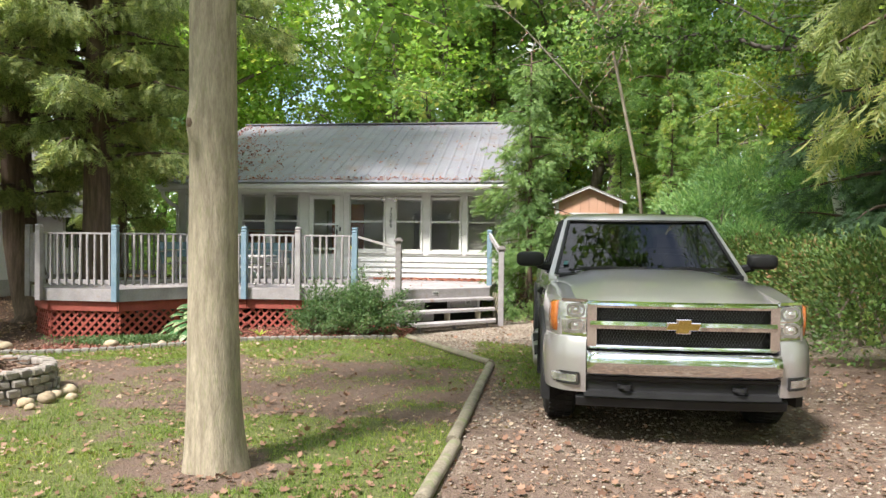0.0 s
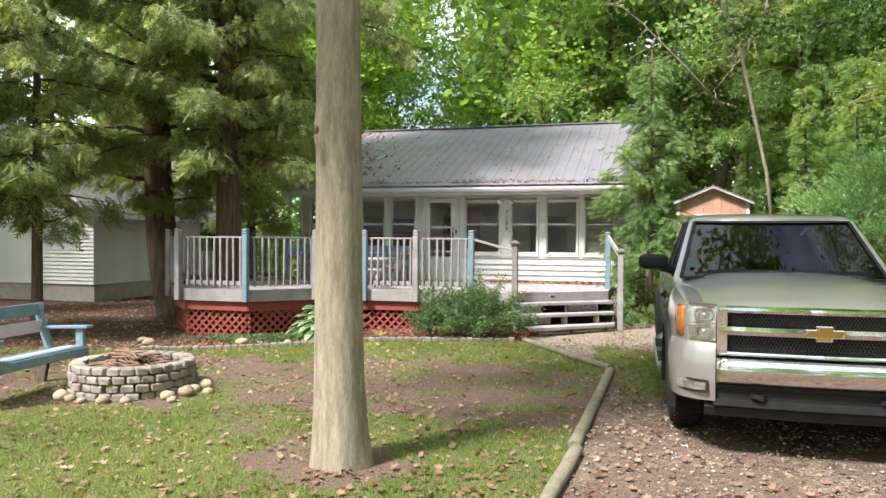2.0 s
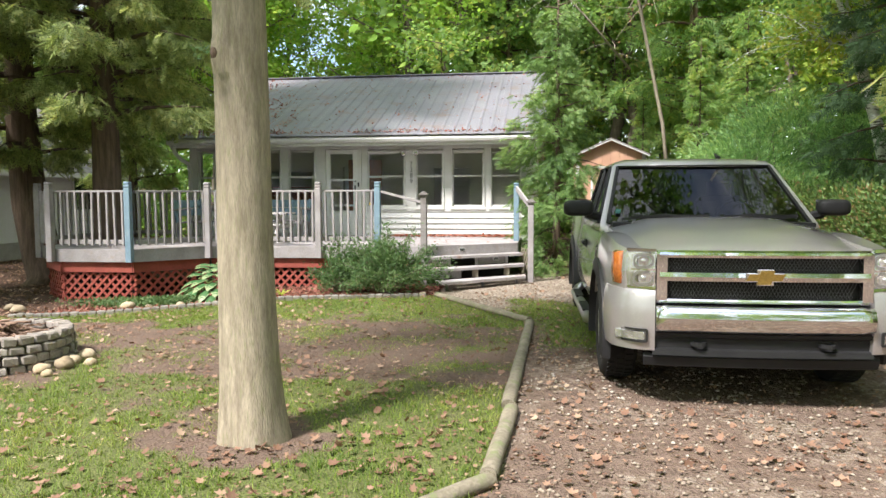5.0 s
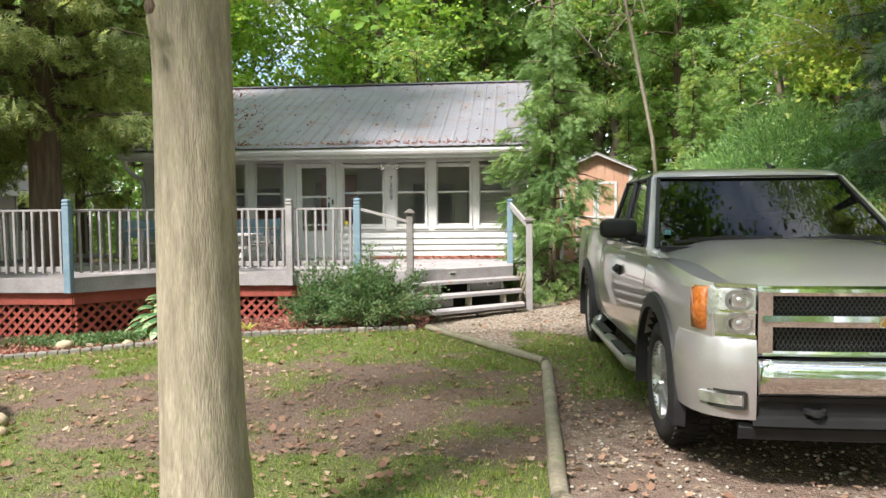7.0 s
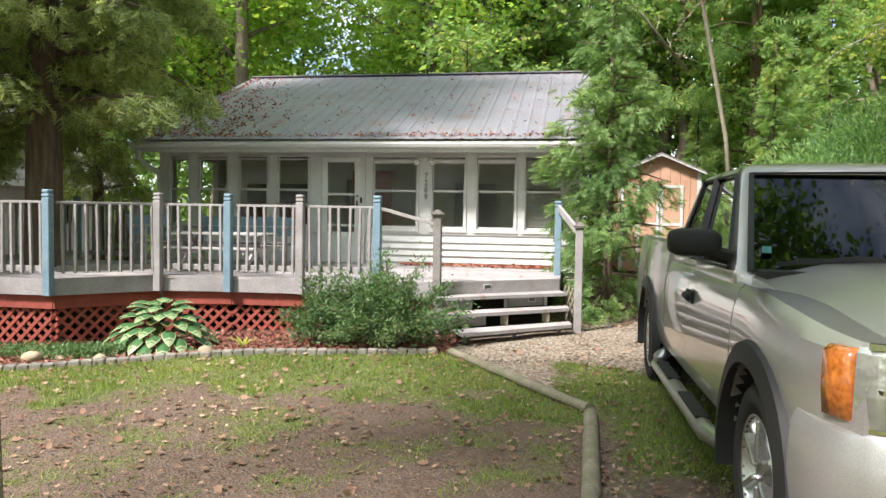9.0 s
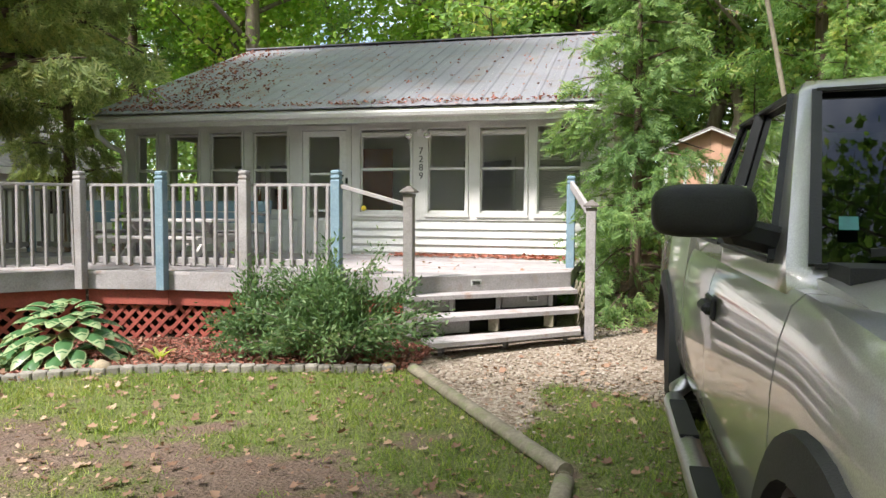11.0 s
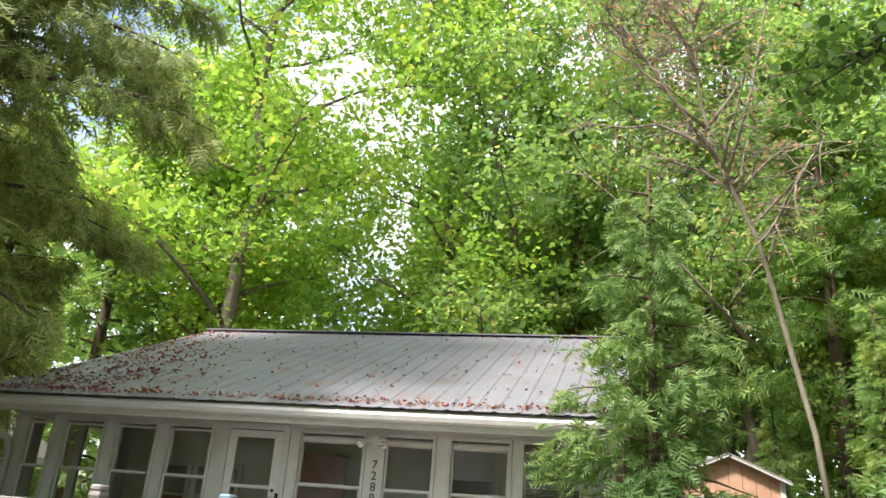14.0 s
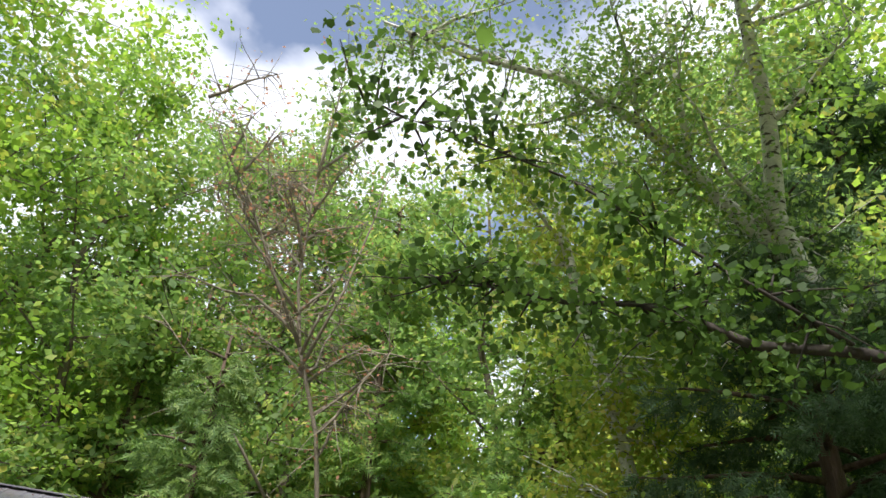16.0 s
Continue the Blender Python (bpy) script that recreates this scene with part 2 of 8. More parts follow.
M_GLASS = glassy("window_glass", (0.95, 0.96, 0.94), 0.02, 1.2, 0.03)
M_CARGLASS = glassy("car_glass", (0.1, 0.12, 0.11), 0.0, 1.5)
M_BARK = surf("grey_maple_bark", (0.23, 0.19, 0.135), (0.4, 0.34, 0.25), 12, 0.9, 0.8, 60, stretch=(2.4, 2.4, 0.42), stain=(0.22, 0.21, 0.12), stain_at=(0.54, 0.72), depth=0.008)
M_CEDARBARK = surf("cedar_bark", (0.08, 0.055, 0.038), (0.19, 0.13, 0.095), 6, 0.95, 1.0, 30, stretch=(3, 3, 0.3), depth=0.02)
M_TWIG = surf("branch_bark", (0.13, 0.1, 0.075), (0.24, 0.2, 0.15), 6, 0.9, 0.5, 30, stretch=(2, 2, 0.5))
# darker than the other branch bark
M_LIMB = surf("dark_limb_bark", (0.05, 0.042, 0.035), (0.1, 0.085, 0.07), 6, 0.9, 0.5, 30, stretch=(2, 2, 0.5))
M_PALETWIG = surf("bare_grey_branch", (0.26, 0.215, 0.16), (0.4, 0.35, 0.27), 6, 0.9, 0.4, 30, stretch=(2, 2, 0.5))
M_BIRCH = surf("birch_bark", (0.66, 0.64, 0.6), (0.8, 0.78, 0.74), 3, 0.7, 0.3, 20, stretch=(1, 1, 4), stain=(0.07, 0.06, 0.05), stain_at=(0.56, 0.62))
M_STONE = surf("grey_paver", (0.2, 0.18, 0.155), (0.33, 0.3, 0.26), 8, 0.9, 0.5, 60, vary=0.25, stain=(0.2, 0.2, 0.14), stain_at=(0.6, 0.8))
M_PIT = surf("pinkish_grey_block", (0.27, 0.235, 0.2), (0.42, 0.37, 0.33), 8, 0.9, 0.5, 60, vary=0.3, stain=(0.4, 0.3, 0.17), stain_at=(0.62, 0.75))
M_COBBLE = surf("fieldstone", (0.4, 0.3, 0.18), (0.56, 0.46, 0.32), 8, 0.85, 0.4, 60, vary=0.4)
M_LOG = surf("weathered_timber", (0.17, 0.145, 0.1), (0.29, 0.25, 0.185), 5, 0.9, 0.7, 40, stain=(0.16, 0.18, 0.08), stain_at=(0.52, 0.72))
M_PEACH = surf("peach_siding", (0.53, 0.3, 0.195), (0.63, 0.38, 0.26), 2, 0.75, 0.2, 60)
M_SHINGLE = surf("grey_shingle", (0.16, 0.15, 0.14), (0.26, 0.24, 0.23), 6, 0.95, 0.6, 50)
M_YELLOW = surf("ochre_siding", (0.4, 0.32, 0.14), (0.48, 0.39, 0.19), 2, 0.8, 0.15)
M_BLOCK = surf("concrete_block", (0.3, 0.28, 0.25), (0.38, 0.36, 0.33), 5, 0.95, 0.4, 40)
M_CAR = surf("champagne_silver_paint", (0.46, 0.435, 0.43), (0.49, 0.465, 0.46), 1, 0.32, 0.0, 300, metal=0.66, coat=1.0)
M_CHROME = surf("chrome", (0.82, 0.82, 0.82), (0.86, 0.86, 0.86), 2, 0.07, 0.0, 80, metal=1.0)
M_BLACK = surf("black_plastic", (0.014, 0.014, 0.015), (0.022, 0.022, 0.023), 5, 0.55, 0.15, 200, spec=0.25)
M_TYRE = surf("tyre_rubber", (0.018, 0.018, 0.018), (0.032, 0.03, 0.028), 5, 0.85, 0.3, 100, spec=0.2)
M_RIM = surf("alloy_rim", (0.45, 0.45, 0.45), (0.55, 0.55, 0.55), 4, 0.3, 0.0, 80, metal=0.9)
M_GOLD = surf("gold_badge", (0.45, 0.3, 0.08), (0.55, 0.38, 0.12), 4, 0.3, 0.0, 80, metal=0.9)
M_AMBER = surf("amber_lens", (0.3, 0.075, 0.01), (0.46, 0.15, 0.03), 30, 0.15, 0.0, 60, coat=1.0)
M_LENS = surf("clear_lens", (0.5, 0.5, 0.49), (0.8, 0.8, 0.78), 9, 0.18, 0.25, 18, metal=0.8, coat=1.0)
M_STICK = surf("kindling_bark", (0.2, 0.12, 0.08), (0.34, 0.22, 0.16), 9, 0.9, 0.4, 50, vary=0.3)
M_RUBBER = surf("black_paint", (0.015, 0.015, 0.015), (0.02, 0.02, 0.02), 5, 0.4, 0.0)
L_CEDAR = leafy("cedar_foliage", [(0.149, 0.190, 0.081), (0.241, 0.305, 0.127), (0.380, 0.437, 0.184), (0.529, 0.494, 0.207)], 0.6)
# cedar foliage again, with shade put into darker leaf colours
L_SHADE = leafy("shaded_cedar_foliage", [(0.060, 0.108, 0.054), (0.096, 0.168, 0.084), (0.144, 0.228, 0.108)], 0.35)
L_YOUNG = leafy("blue_green_cedar", [(0.090, 0.168, 0.064), (0.151, 0.256, 0.090), (0.242, 0.362, 0.127), (0.363, 0.430, 0.160)], 0.5)
L_CEDAR2 = leafy("young_cedar_foliage", [(0.108, 0.195, 0.084), (0.163, 0.302, 0.120), (0.270, 0.432, 0.170), (0.405, 0.518, 0.217)], 0.5)
L_MAPLE = leafy("maple_leaves", [(0.096, 0.176, 0.047), (0.154, 0.271, 0.070), (0.230, 0.384, 0.094), (0.384, 0.479, 0.116)], 0.6)
L_LINDEN = leafy("linden_leaves", [(0.05, 0.1, 0.025), (0.09, 0.17, 0.04), (0.14, 0.24, 0.055)], 0.5)
L_BRIGHT = leafy("bright_green_leaves", [(0.19, 0.33, 0.058), (0.28, 0.45, 0.08), (0.339, 0.506, 0.094), (0.559, 0.532, 0.140)], 0.55)
L_WOOD = leafy("woodland_leaves", [(0.14, 0.235, 0.085), (0.22, 0.36, 0.125), (0.291, 0.421, 0.141), (0.528, 0.505, 0.170)], 0.6)
L_YELLOW = leafy("yellowing_leaves", [(0.152, 0.239, 0.049), (0.254, 0.371, 0.074), (0.380, 0.450, 0.100), (0.524, 0.450, 0.124)], 0.6)
L_RUST = leafy("rusty_leaves", [(0.377, 0.157, 0.097), (0.490, 0.234, 0.157), (0.566, 0.313, 0.235), (0.377, 0.345, 0.157)], 0.4)
L_BUSH = leafy("shrub_leaves", [(0.05, 0.09, 0.035), (0.08, 0.15, 0.055), (0.13, 0.21, 0.08), (0.22, 0.27, 0.12)], 0.35)
L_GRASS = leafy("grass_blades", [(0.08, 0.14, 0.03), (0.145, 0.22, 0.04), (0.24, 0.31, 0.055), (0.38, 0.36, 0.11)], 0.35)
L_DEAD = leafy("fallen_leaves", [(0.11, 0.06, 0.04), (0.21, 0.115, 0.075), (0.32, 0.2, 0.135), (0.48, 0.37, 0.27)], 0.15, 0.7)
L_DRIFT = leafy("drifted_leaves", [(0.196, 0.065, 0.046), (0.336, 0.117, 0.078), (0.504, 0.221, 0.143)], 0.1, 0.7)
L_HOSTA = leafy("hosta_leaf_green", [(0.05, 0.13, 0.05), (0.07, 0.165, 0.06), (0.09, 0.2, 0.075)], 0.3, 0.4)
L_CREAM = leafy("hosta_leaf_margin", [(0.24, 0.31, 0.15), (0.3, 0.37, 0.19), (0.36, 0.41, 0.24)], 0.3, 0.4)
L_PEBBLE = surf("river_pebbles", (0.35, 0.3, 0.24), (0.56, 0.5, 0.42), 40, 0.8, 0.1, 150)
L_MULCH = leafy("red_bark_mulch", [(0.18, 0.06, 0.04), (0.27, 0.1, 0.07), (0.36, 0.16, 0.12)], 0.02, 0.8)


# ---- ground ----


def smooth(t):
    t = min(1.0, max(0.0, t))
    return t * t * (3 - 2 * t)


def ground_z(x, y):
    z = 0.04 * smooth((y + 10) / 4) + 0.05 * smooth((x - 1.5) / 2.5) * smooth((y + 6) / 3)
    z -= 0.16 * smooth((1.2 - x) / 3.5) * smooth((y + 8.5) / 4)
    return z


LOG_A, LOG_B, LOG_C, LOG_D = (2.95, -4.3), (4.33, -6.3), (4.24, -9.8), (4.2, -11.05)


def line_side(p, a, b):
    return (b[0] - a[0]) * (p[1] - a[1]) - (b[1] - a[1]) * (p[0] - a[0])


def border_x(y):
    """The timbers' x at a given y: lawn to the west, drive to the east."""
    pts = [LOG_A, LOG_B, LOG_C, LOG_D]
    if y > LOG_A[1]:
        return LOG_A[0]
    for a, b in zip(pts, pts[1:]):
        if b[1] <= y <= a[1]:
            return a[0] + (b[0] - a[0]) * (y - a[1]) / (b[1] - a[1])
    return LOG_D[0] - 0.25 * (LOG_D[1] - y)


def edging_y(x):
    """The front line of the planting bed."""
    return -5.62 + 0.33 * (x + 1.4) + 0.12 * math.sin(x * 1.1 + 0.6)


def zones(x, y):
    """Weights of grass, gravel and litter at a place."""
    n = noise.noise((x * 0.55, y * 0.55, 3.1))
    n2 = noise.noise((x * 2.3, y * 2.3, 7.7)) + 0.5 * noise.noise((x * 6.0, y * 6.0, 1.7))
    grass = gravel = litter = 0.0
    if x < border_x(y) and y < edging_y(x):
        d = math.hypot((x - 2.4) / 2.2, (y + 8.0) / 1.5)
        grass = smooth((d - 0.72 + 0.7 * n + 0.75 * n2) * 1.1)
        if y < -9.0:
            grass = max(grass, 0.75 + 0.6 * n2)
        grass = max(grass, smooth((y + 6.7) * 1.5) * (0.85 + n2))
        pit = math.hypot(x + 1.0, y + 8.2)
        grass *= smooth((pit - 1.1 + 0.6 * n2) / 0.9)
        grass *= smooth((x + 4.5 + 2 * n) / 1.5)
        grass *= smooth((math.hypot(x - 2.6, y + 10.5) - 0.25) / 0.5 + n2)
        grass = max(grass, 0.3 + 0.55 * n2)
        litter = 0.35 + smooth((-1.5 - x) / 2)
    elif x < border_x(y):
        litter = 1.0
    else:
        gravel = smooth((y + 7.2 + 1.6 * n - 1.1 * (x - 4.3) * (1 if y < -5 else 0)) / 1.2)
        if 4.0 < x < 5.4 and -8.6 < y < -4.0:
            g = smooth((x - border_x(y)) / 0.25) * smooth((5.5 - x) / 0.4) * smooth((-4.6 - y + 0.8 * n) / 0.8) * smooth((y + 8.3 + n) / 0.8)
            grass = max(grass, g * (1.1 + n2))
            gravel *= 1 - grass
        if y < -7.5:
            gravel = max(gravel, 0.3 + 0.3 * n2)
        if y > -0.5:
            litter, gravel = 1.0, gravel * 0.2
    return min(1, max(0, grass)), min(1, max(0, gravel)), min(1, max(0, litter))


def ground_material():
    ma = bpy.data.materials.new("yard_soil")
    ma.use_nodes = True
    nt = ma.node_tree
    b = nt.nodes["Principled BSDF"]
    tc = nt.nodes.new("ShaderNodeTexCoord")
    att = nt.nodes.new("ShaderNodeAttribute")
    att.attribute_name = "zone"
    sep = nt.nodes.new("ShaderNodeSeparateColor")
    nt.links.new(att.outputs["Color"], sep.inputs[0])

    def noisy(scale, detail=6):
        n = nt.nodes.new("ShaderNodeTexNoise")
        n.inputs["Scale"].default_value = scale
        n.inputs["Detail"].default_value = detail
        nt.links.new(tc.outputs["Object"], n.inputs["Vector"])
        return n.outputs["Fac"]

    def mix(f, a, c):
        m = nt.nodes.new("ShaderNodeMixRGB")
        nt.links.new(f, m.inputs[0])
        nt.links.new(a, m.inputs[1])
        nt.links.new(c, m.inputs[2])
        return m.outputs["Color"]

    fine, mid, big = noisy(55), noisy(9), noisy(1.3)
    vo = nt.nodes.new("ShaderNodeTexVoronoi")
    vo.inputs["Scale"].default_value = 38
    nt.links.new(tc.outputs["Object"], vo.inputs["Vector"])
    soil = mix(big, ramp(nt, mid, [(0.3, (0.085, 0.058, 0.042)), (0.7, (0.22, 0.15, 0.112))]), ramp(nt, fine, [(0.3, (0.1, 0.07, 0.053)), (0.7, (0.27, 0.2, 0.16))]))
    turf = mix(mid, ramp(nt, fine, [(0.3, (0.055, 0.07, 0.02)), (0.7, (0.16, 0.2, 0.05))]), ramp(nt, fine, [(0.3, (0.08, 0.08, 0.035)), (0.7, (0.2, 0.2, 0.085))]))
    stones = ramp(nt, vo.outputs["Color"], [(0.1, (0.16, 0.12, 0.085)), (0.5, (0.27, 0.215, 0.165)), (0.9, (0.4, 0.35, 0.29))])
    duff = ramp(nt, fine, [(0.3, (0.05, 0.03, 0.022)), (0.7, (0.15, 0.09, 0.062))])

    def sharpened(ch):
        m = nt.nodes.new("ShaderNodeMath")
        m.operation = "ADD"
        nt.links.new(sep.outputs[ch], m.inputs[0])
        s = nt.nodes.new("ShaderNodeMath")
        s.operation = "MULTIPLY_ADD"
        nt.links.new(mid, s.inputs[0])
        s.inputs[1].default_value = 0.9
        s.inputs[2].default_value = -0.45
        nt.links.new(s.outputs[0], m.inputs[1])
        return ramp(nt, m.outputs[0], [(0.3, (0, 0, 0)), (0.65, (1, 1, 1))])

    col = mix(sharpened(2), soil, duff)
    col = mix(sharpened(1), col, stones)
    col = mix(sharpened(0), col, turf)
    nt.links.new(col, b.inputs["Base Color"])
    b.inputs["Roughness"].default_value = 0.95
    b.inputs["Specular IOR Level"].default_value = 0.2
    bp = nt.nodes.new("ShaderNodeBump")
    bp.inputs["Strength"].default_value = 0.9
    bp.inputs["Distance"].default_value = 0.035
    ad = nt.nodes.new("ShaderNodeMath")
    nt.links.new(fine, ad.inputs[0])
    nt.links.new(mid, ad.inputs[1])
    nt.links.new(ad.outputs[0], bp.inputs["Height"])
    nt.links.new(bp.outputs["Normal"], b.inputs["Normal"])
    return ma


def build_ground():
    xs = np.unique(np.concatenate([np.linspace(-400, -30, 12), np.arange(-30, -6, 1.5), np.arange(-6, 9, 0.12), np.arange(9, 30, 1.5), np.linspace(30, 400, 12)]))
    ys = np.unique(np.concatenate([np.linspace(-400, -34, 12), np.arange(-34, -16, 1.5), np.arange(-16, 0, 0.12), np.arange(0, 30, 1.5), np.linspace(30, 400, 12)]))
    nx, ny = len(xs), len(ys)
    verts = np.zeros((ny, nx, 3))
    cols = np.zeros((ny, nx, 4))
    for j, y in enumerate(ys):
        for i, x in enumerate(xs):
            bump = 0.012 * noise.noise((x * 1.7, y * 1.7, 0)) if abs(x) < 30 and abs(y) < 34 else 0
            verts[j, i] = (x, y, ground_z(x, y) + bump)
            cols[j, i, :3] = zones(x, y)
    idx = np.arange(nx * ny).reshape(ny, nx)
    faces = np.stack([idx[:-1, :-1], idx[:-1, 1:], idx[1:, 1:], idx[1:, :-1]], -1).reshape(-1, 4)
    ob = raw("ground", verts.reshape(-1, 3), faces, ground_material(), smooth=True)
    at = ob.data.color_attributes.new("zone", "FLOAT_COLOR", "POINT")
    at.data.foreach_set("color", cols.reshape(-1))
    tagged(ob, "patchy lawn, bare soil, pale gravel path and reddish gravel drive", "ground", kind="structure")


build_ground()

# ---- house ----
DECK_Z = 0.70
XL, XR, YB = -2.92, 4.3, 8.6


def slab(name, x0, x1, y0, y1, z0, z1, material, label="", kind="structure", category=""):
    bm = bmesh.new()
    span(bm, x0, x1, y0, y1, z0, z1)
    return tagged(part(name, bm, material), label, category, kind=kind)


WINDOWS = [(-2.76, -2.34), (-2.23, -1.62), (-1.5, -0.9), (-0.79, -0.17), (0.88, 1.7), (1.88, 2.49), (2.62, 3.31), (3.4, 4.06)]
WZ0, WZ1 = 1.27, 2.5


def build_house():
    wall = thing("wall_south", label="white clapboard front wall of the cottage porch", kind="structure")
    # posts between the windows, header and sill
    bm = bmesh.new()
    edges = [XL] + [v for w in WINDOWS[:4] for v in w] + [-0.04, 0.79] + [v for w in WINDOWS[4:] for v in w] + [XR]
    for a, b in zip(edges[::2], edges[1::2]):
        span(bm, a, b, 0.0, 0.12, WZ0, WZ1 + 0.003)
    span(bm, XL, XR, 0.0, 0.12, WZ1, 2.72)
    span(bm, XL, -0.04, -0.012, 0.12, 1.2, WZ0)
    span(bm, 0.79, XR, -0.012, 0.12, 1.2, WZ0)
    span(bm, XL, -0.04, 0.02, 0.12, 0.1, 1.2)
    span(bm, 0.79, XR, 0.02, 0.12, 0.1, 1.2)
    span(bm, -0.04, 0.79, 0.02, 0.12, 0.1, 0.69)
    part("wall_frame", bm, M_TRIM, wall)
    # clapboards
    for x0, x1 in ((XL, -0.05), (0.8, XR)):
        bm = bmesh.new()
        v = [bm.verts.new(c) for c in ((0, 0.02, 0), (x1 - x0, 0.02, 0), (x1 - x0, -0.022, 0), (0, -0.022, 0), (0, 0.014, 0.112), (x1 - x0, 0.014, 0.112), (x1 - x0, 0.02, 0.112), (0, 0.02, 0.112))]
        for f in ((3, 2, 1, 0), (3, 4, 5, 2), (4, 7, 6, 5), (0, 1, 6, 7), (0, 7, 4, 3), (1, 2, 5, 6)):
            bm.faces.new([v[i] for i in f])
        me = mesh_of("clapboard", bm)
        me.materials.append(M_WHITE)
        z = DECK_Z - 0.06
        while z < 1.15:
            piece("clapboard", me, wall, Matrix.Translation((x0, 0, z)))
            z += 0.11
    # side and back walls, floor, inner porch wall
    # unglazed openings added in both side walls to brighten the porch inside
    for nm, x0, x1 in (("wall_west", XL, XL + 0.12), ("wall_east", XR - 0.12, XR)):
        bm = bmesh.new()
        span(bm, x0, x1, 0.121, 0.35, 0.0, 2.9)
        span(bm, x0, x1, 0.35, 1.95, 0.0, 1.25)
        span(bm, x0, x1, 0.35, 1.95, 2.5, 2.9)
        span(bm, x0, x1, 1.12, 1.18, 1.25, 2.5)
        span(bm, x0, x1, 1.95, YB, 0.0, 2.9)
        tagged(part(nm, bm, M_WHITE), "white side wall of the cottage with added openings that let light into the porch", kind="structure")
    slab("wall_north", XL + 0.121, XR - 0.121, YB - 0.12, YB, 0.0, 2.9, M_WHITE, "white back wall of the cottage")
    slab("floor", XL + 0.121, XR - 0.121, 0.121, YB - 0.121, 0.55, 0.66, M_BLOCK, "grey painted porch floor")
    inner = thing("wall_inner", label="cream inner wall of the enclosed porch with dark openings", kind="structure")
    bm = bmesh.new()
    opens = [(-2.28, -1.76, 1.3, 2.1), (-1.58, -0.96, 1.3, 2.1), (-0.2, 0.62, 0.66, 2.2), (1.95, 2.75, 1.3, 2.15), (3.1, 3.9, 1.3, 2.15)]
    x = XL + 0.122
    for a, b, z0, z1 in opens:
        span(bm, x, a, 2.2, 2.3, 0.661, 2.6)
        span(bm, a, b, 2.2, 2.3, z1, 2.6)
        if z0 > 0.7:
            span(bm, a, b, 2.2, 2.3, 0.661, z0)
        x = b
    span(bm, x, XR - 0.122, 2.2, 2.3, 0.661, 2.6)
    part("wall_panel", bm, M_INNER, inner)
    bm = bmesh.new()
    for a, b, z0, z1 in opens:
        span(bm, a - 0.07, a, 2.16, 2.198, z0, z1 + 0.07)
        span(bm, b, b + 0.07, 2.16, 2.198, z0, z1 + 0.07)
        span(bm, a, b, 2.16, 2.198, z1, z1 + 0.07)
        if z0 > 0.7:
            span(bm, a + 0.0, b, 2.17, 2.198, (z0 + z1) / 2 - 0.02, (z0 + z1) / 2 + 0.02)
    part("casing", bm, M_TRIM, inner)
    bm = bmesh.new()
    span(bm, XL + 0.122, XR - 0.122, 0.122, YB - 0.122, 2.6, 2.66)
    tagged(part("ceiling", bm, M_INNER), "plain pale porch ceiling", kind="structure")
    slab("inner_door", -0.02, 0.76, 1.98, 2.02, 0.67, 2.36, M_BROWN, "red-brown wooden inner door standing open in the porch", "", "door")
    for xa, xb in ((-2.28, -1.76), (-1.58, -0.96)):
        slab("cabinet_panel", xa, xb, 2.4, 2.43, 0.9, 1.75, M_BROWN, "red-brown wooden panel seen through the inner porch window", "", "panel")
    # gutter, fascia and soffit
    bm = bmesh.new()
    span(bm, XL - 0.14, XR + 0.2, -0.58, -0.545, 2.5, 2.665)
    part("fascia", bm, M_TRIM).name = "trim"
    bm = bmesh.new()
    span(bm, XL - 0.14, XR + 0.2, -0.544, -0.003, 2.56, 2.58)
    tagged(part("soffit", bm, M_TRIM), "white boarded soffit", kind="structure")
    bm = bmesh.new()
    prof = [(-0.585, 2.66), (-0.66, 2.655), (-0.68, 2.62), (-0.665, 2.575), (-0.62, 2.555), (-0.585, 2.56)]
    rings = []
    for x in (XL - 0.16, XR + 0.22):
        rings.append([bm.verts.new((x, y, z)) for y, z in prof])
    for i in range(6):
        bm.faces.new((rings[0][i], rings[0][(i + 1) % 6], rings[1][(i + 1) % 6], rings[1][i]))
    bm.faces.new(rings[0][::-1])
    bm.faces.new(rings[1])
    g = thing("gutter", label="white painted metal gutter with a curved downspout", category="gutter")
    part("trough", bm, M_TRIM, g)
    bm = bmesh.new()
    tube(bm, [(XL - 0.05, -0.6, 2.56), (XL - 0.03, -0.58, 2.4), (XL + 0.0, -0.35, 2.27), (XL + 0.02, -0.1, 2.2), (XL + 0.03, -0.06, 2.05), (XL + 0.03, -0.06, 0.1)], [0.04] * 6, 8)
    part("downspout", bm, M_TRIM, g, smooth=True)
    # roof
    roof = thing("roof", label="low-pitched galvanized metal roof strewn with fallen leaves", kind="structure")
    ridge_y, ridge_z, eave_y, eave_z = 4.3, 4.62, -0.66, 2.69
    bm = bmesh.new()
    for s in (1, -1):
        y0 = eave_y + 0.03 if s == 1 else 2 * ridge_y - eave_y - 0.03
        v = [bm.verts.new(c) for c in ((XL - 0.1, y0, eave_z - 0.06), (XR + 0.16, y0, eave_z - 0.06), (XR + 0.16, ridge_y, ridge_z - 0.07), (XL - 0.1, ridge_y, ridge_z - 0.07),
                                       (XL - 0.1, y0, eave_z - 0.015), (XR + 0.16, y0, eave_z - 0.015), (XR + 0.16, ridge_y, ridge_z - 0.02), (XL - 0.1, ridge_y, ridge_z - 0.02))]
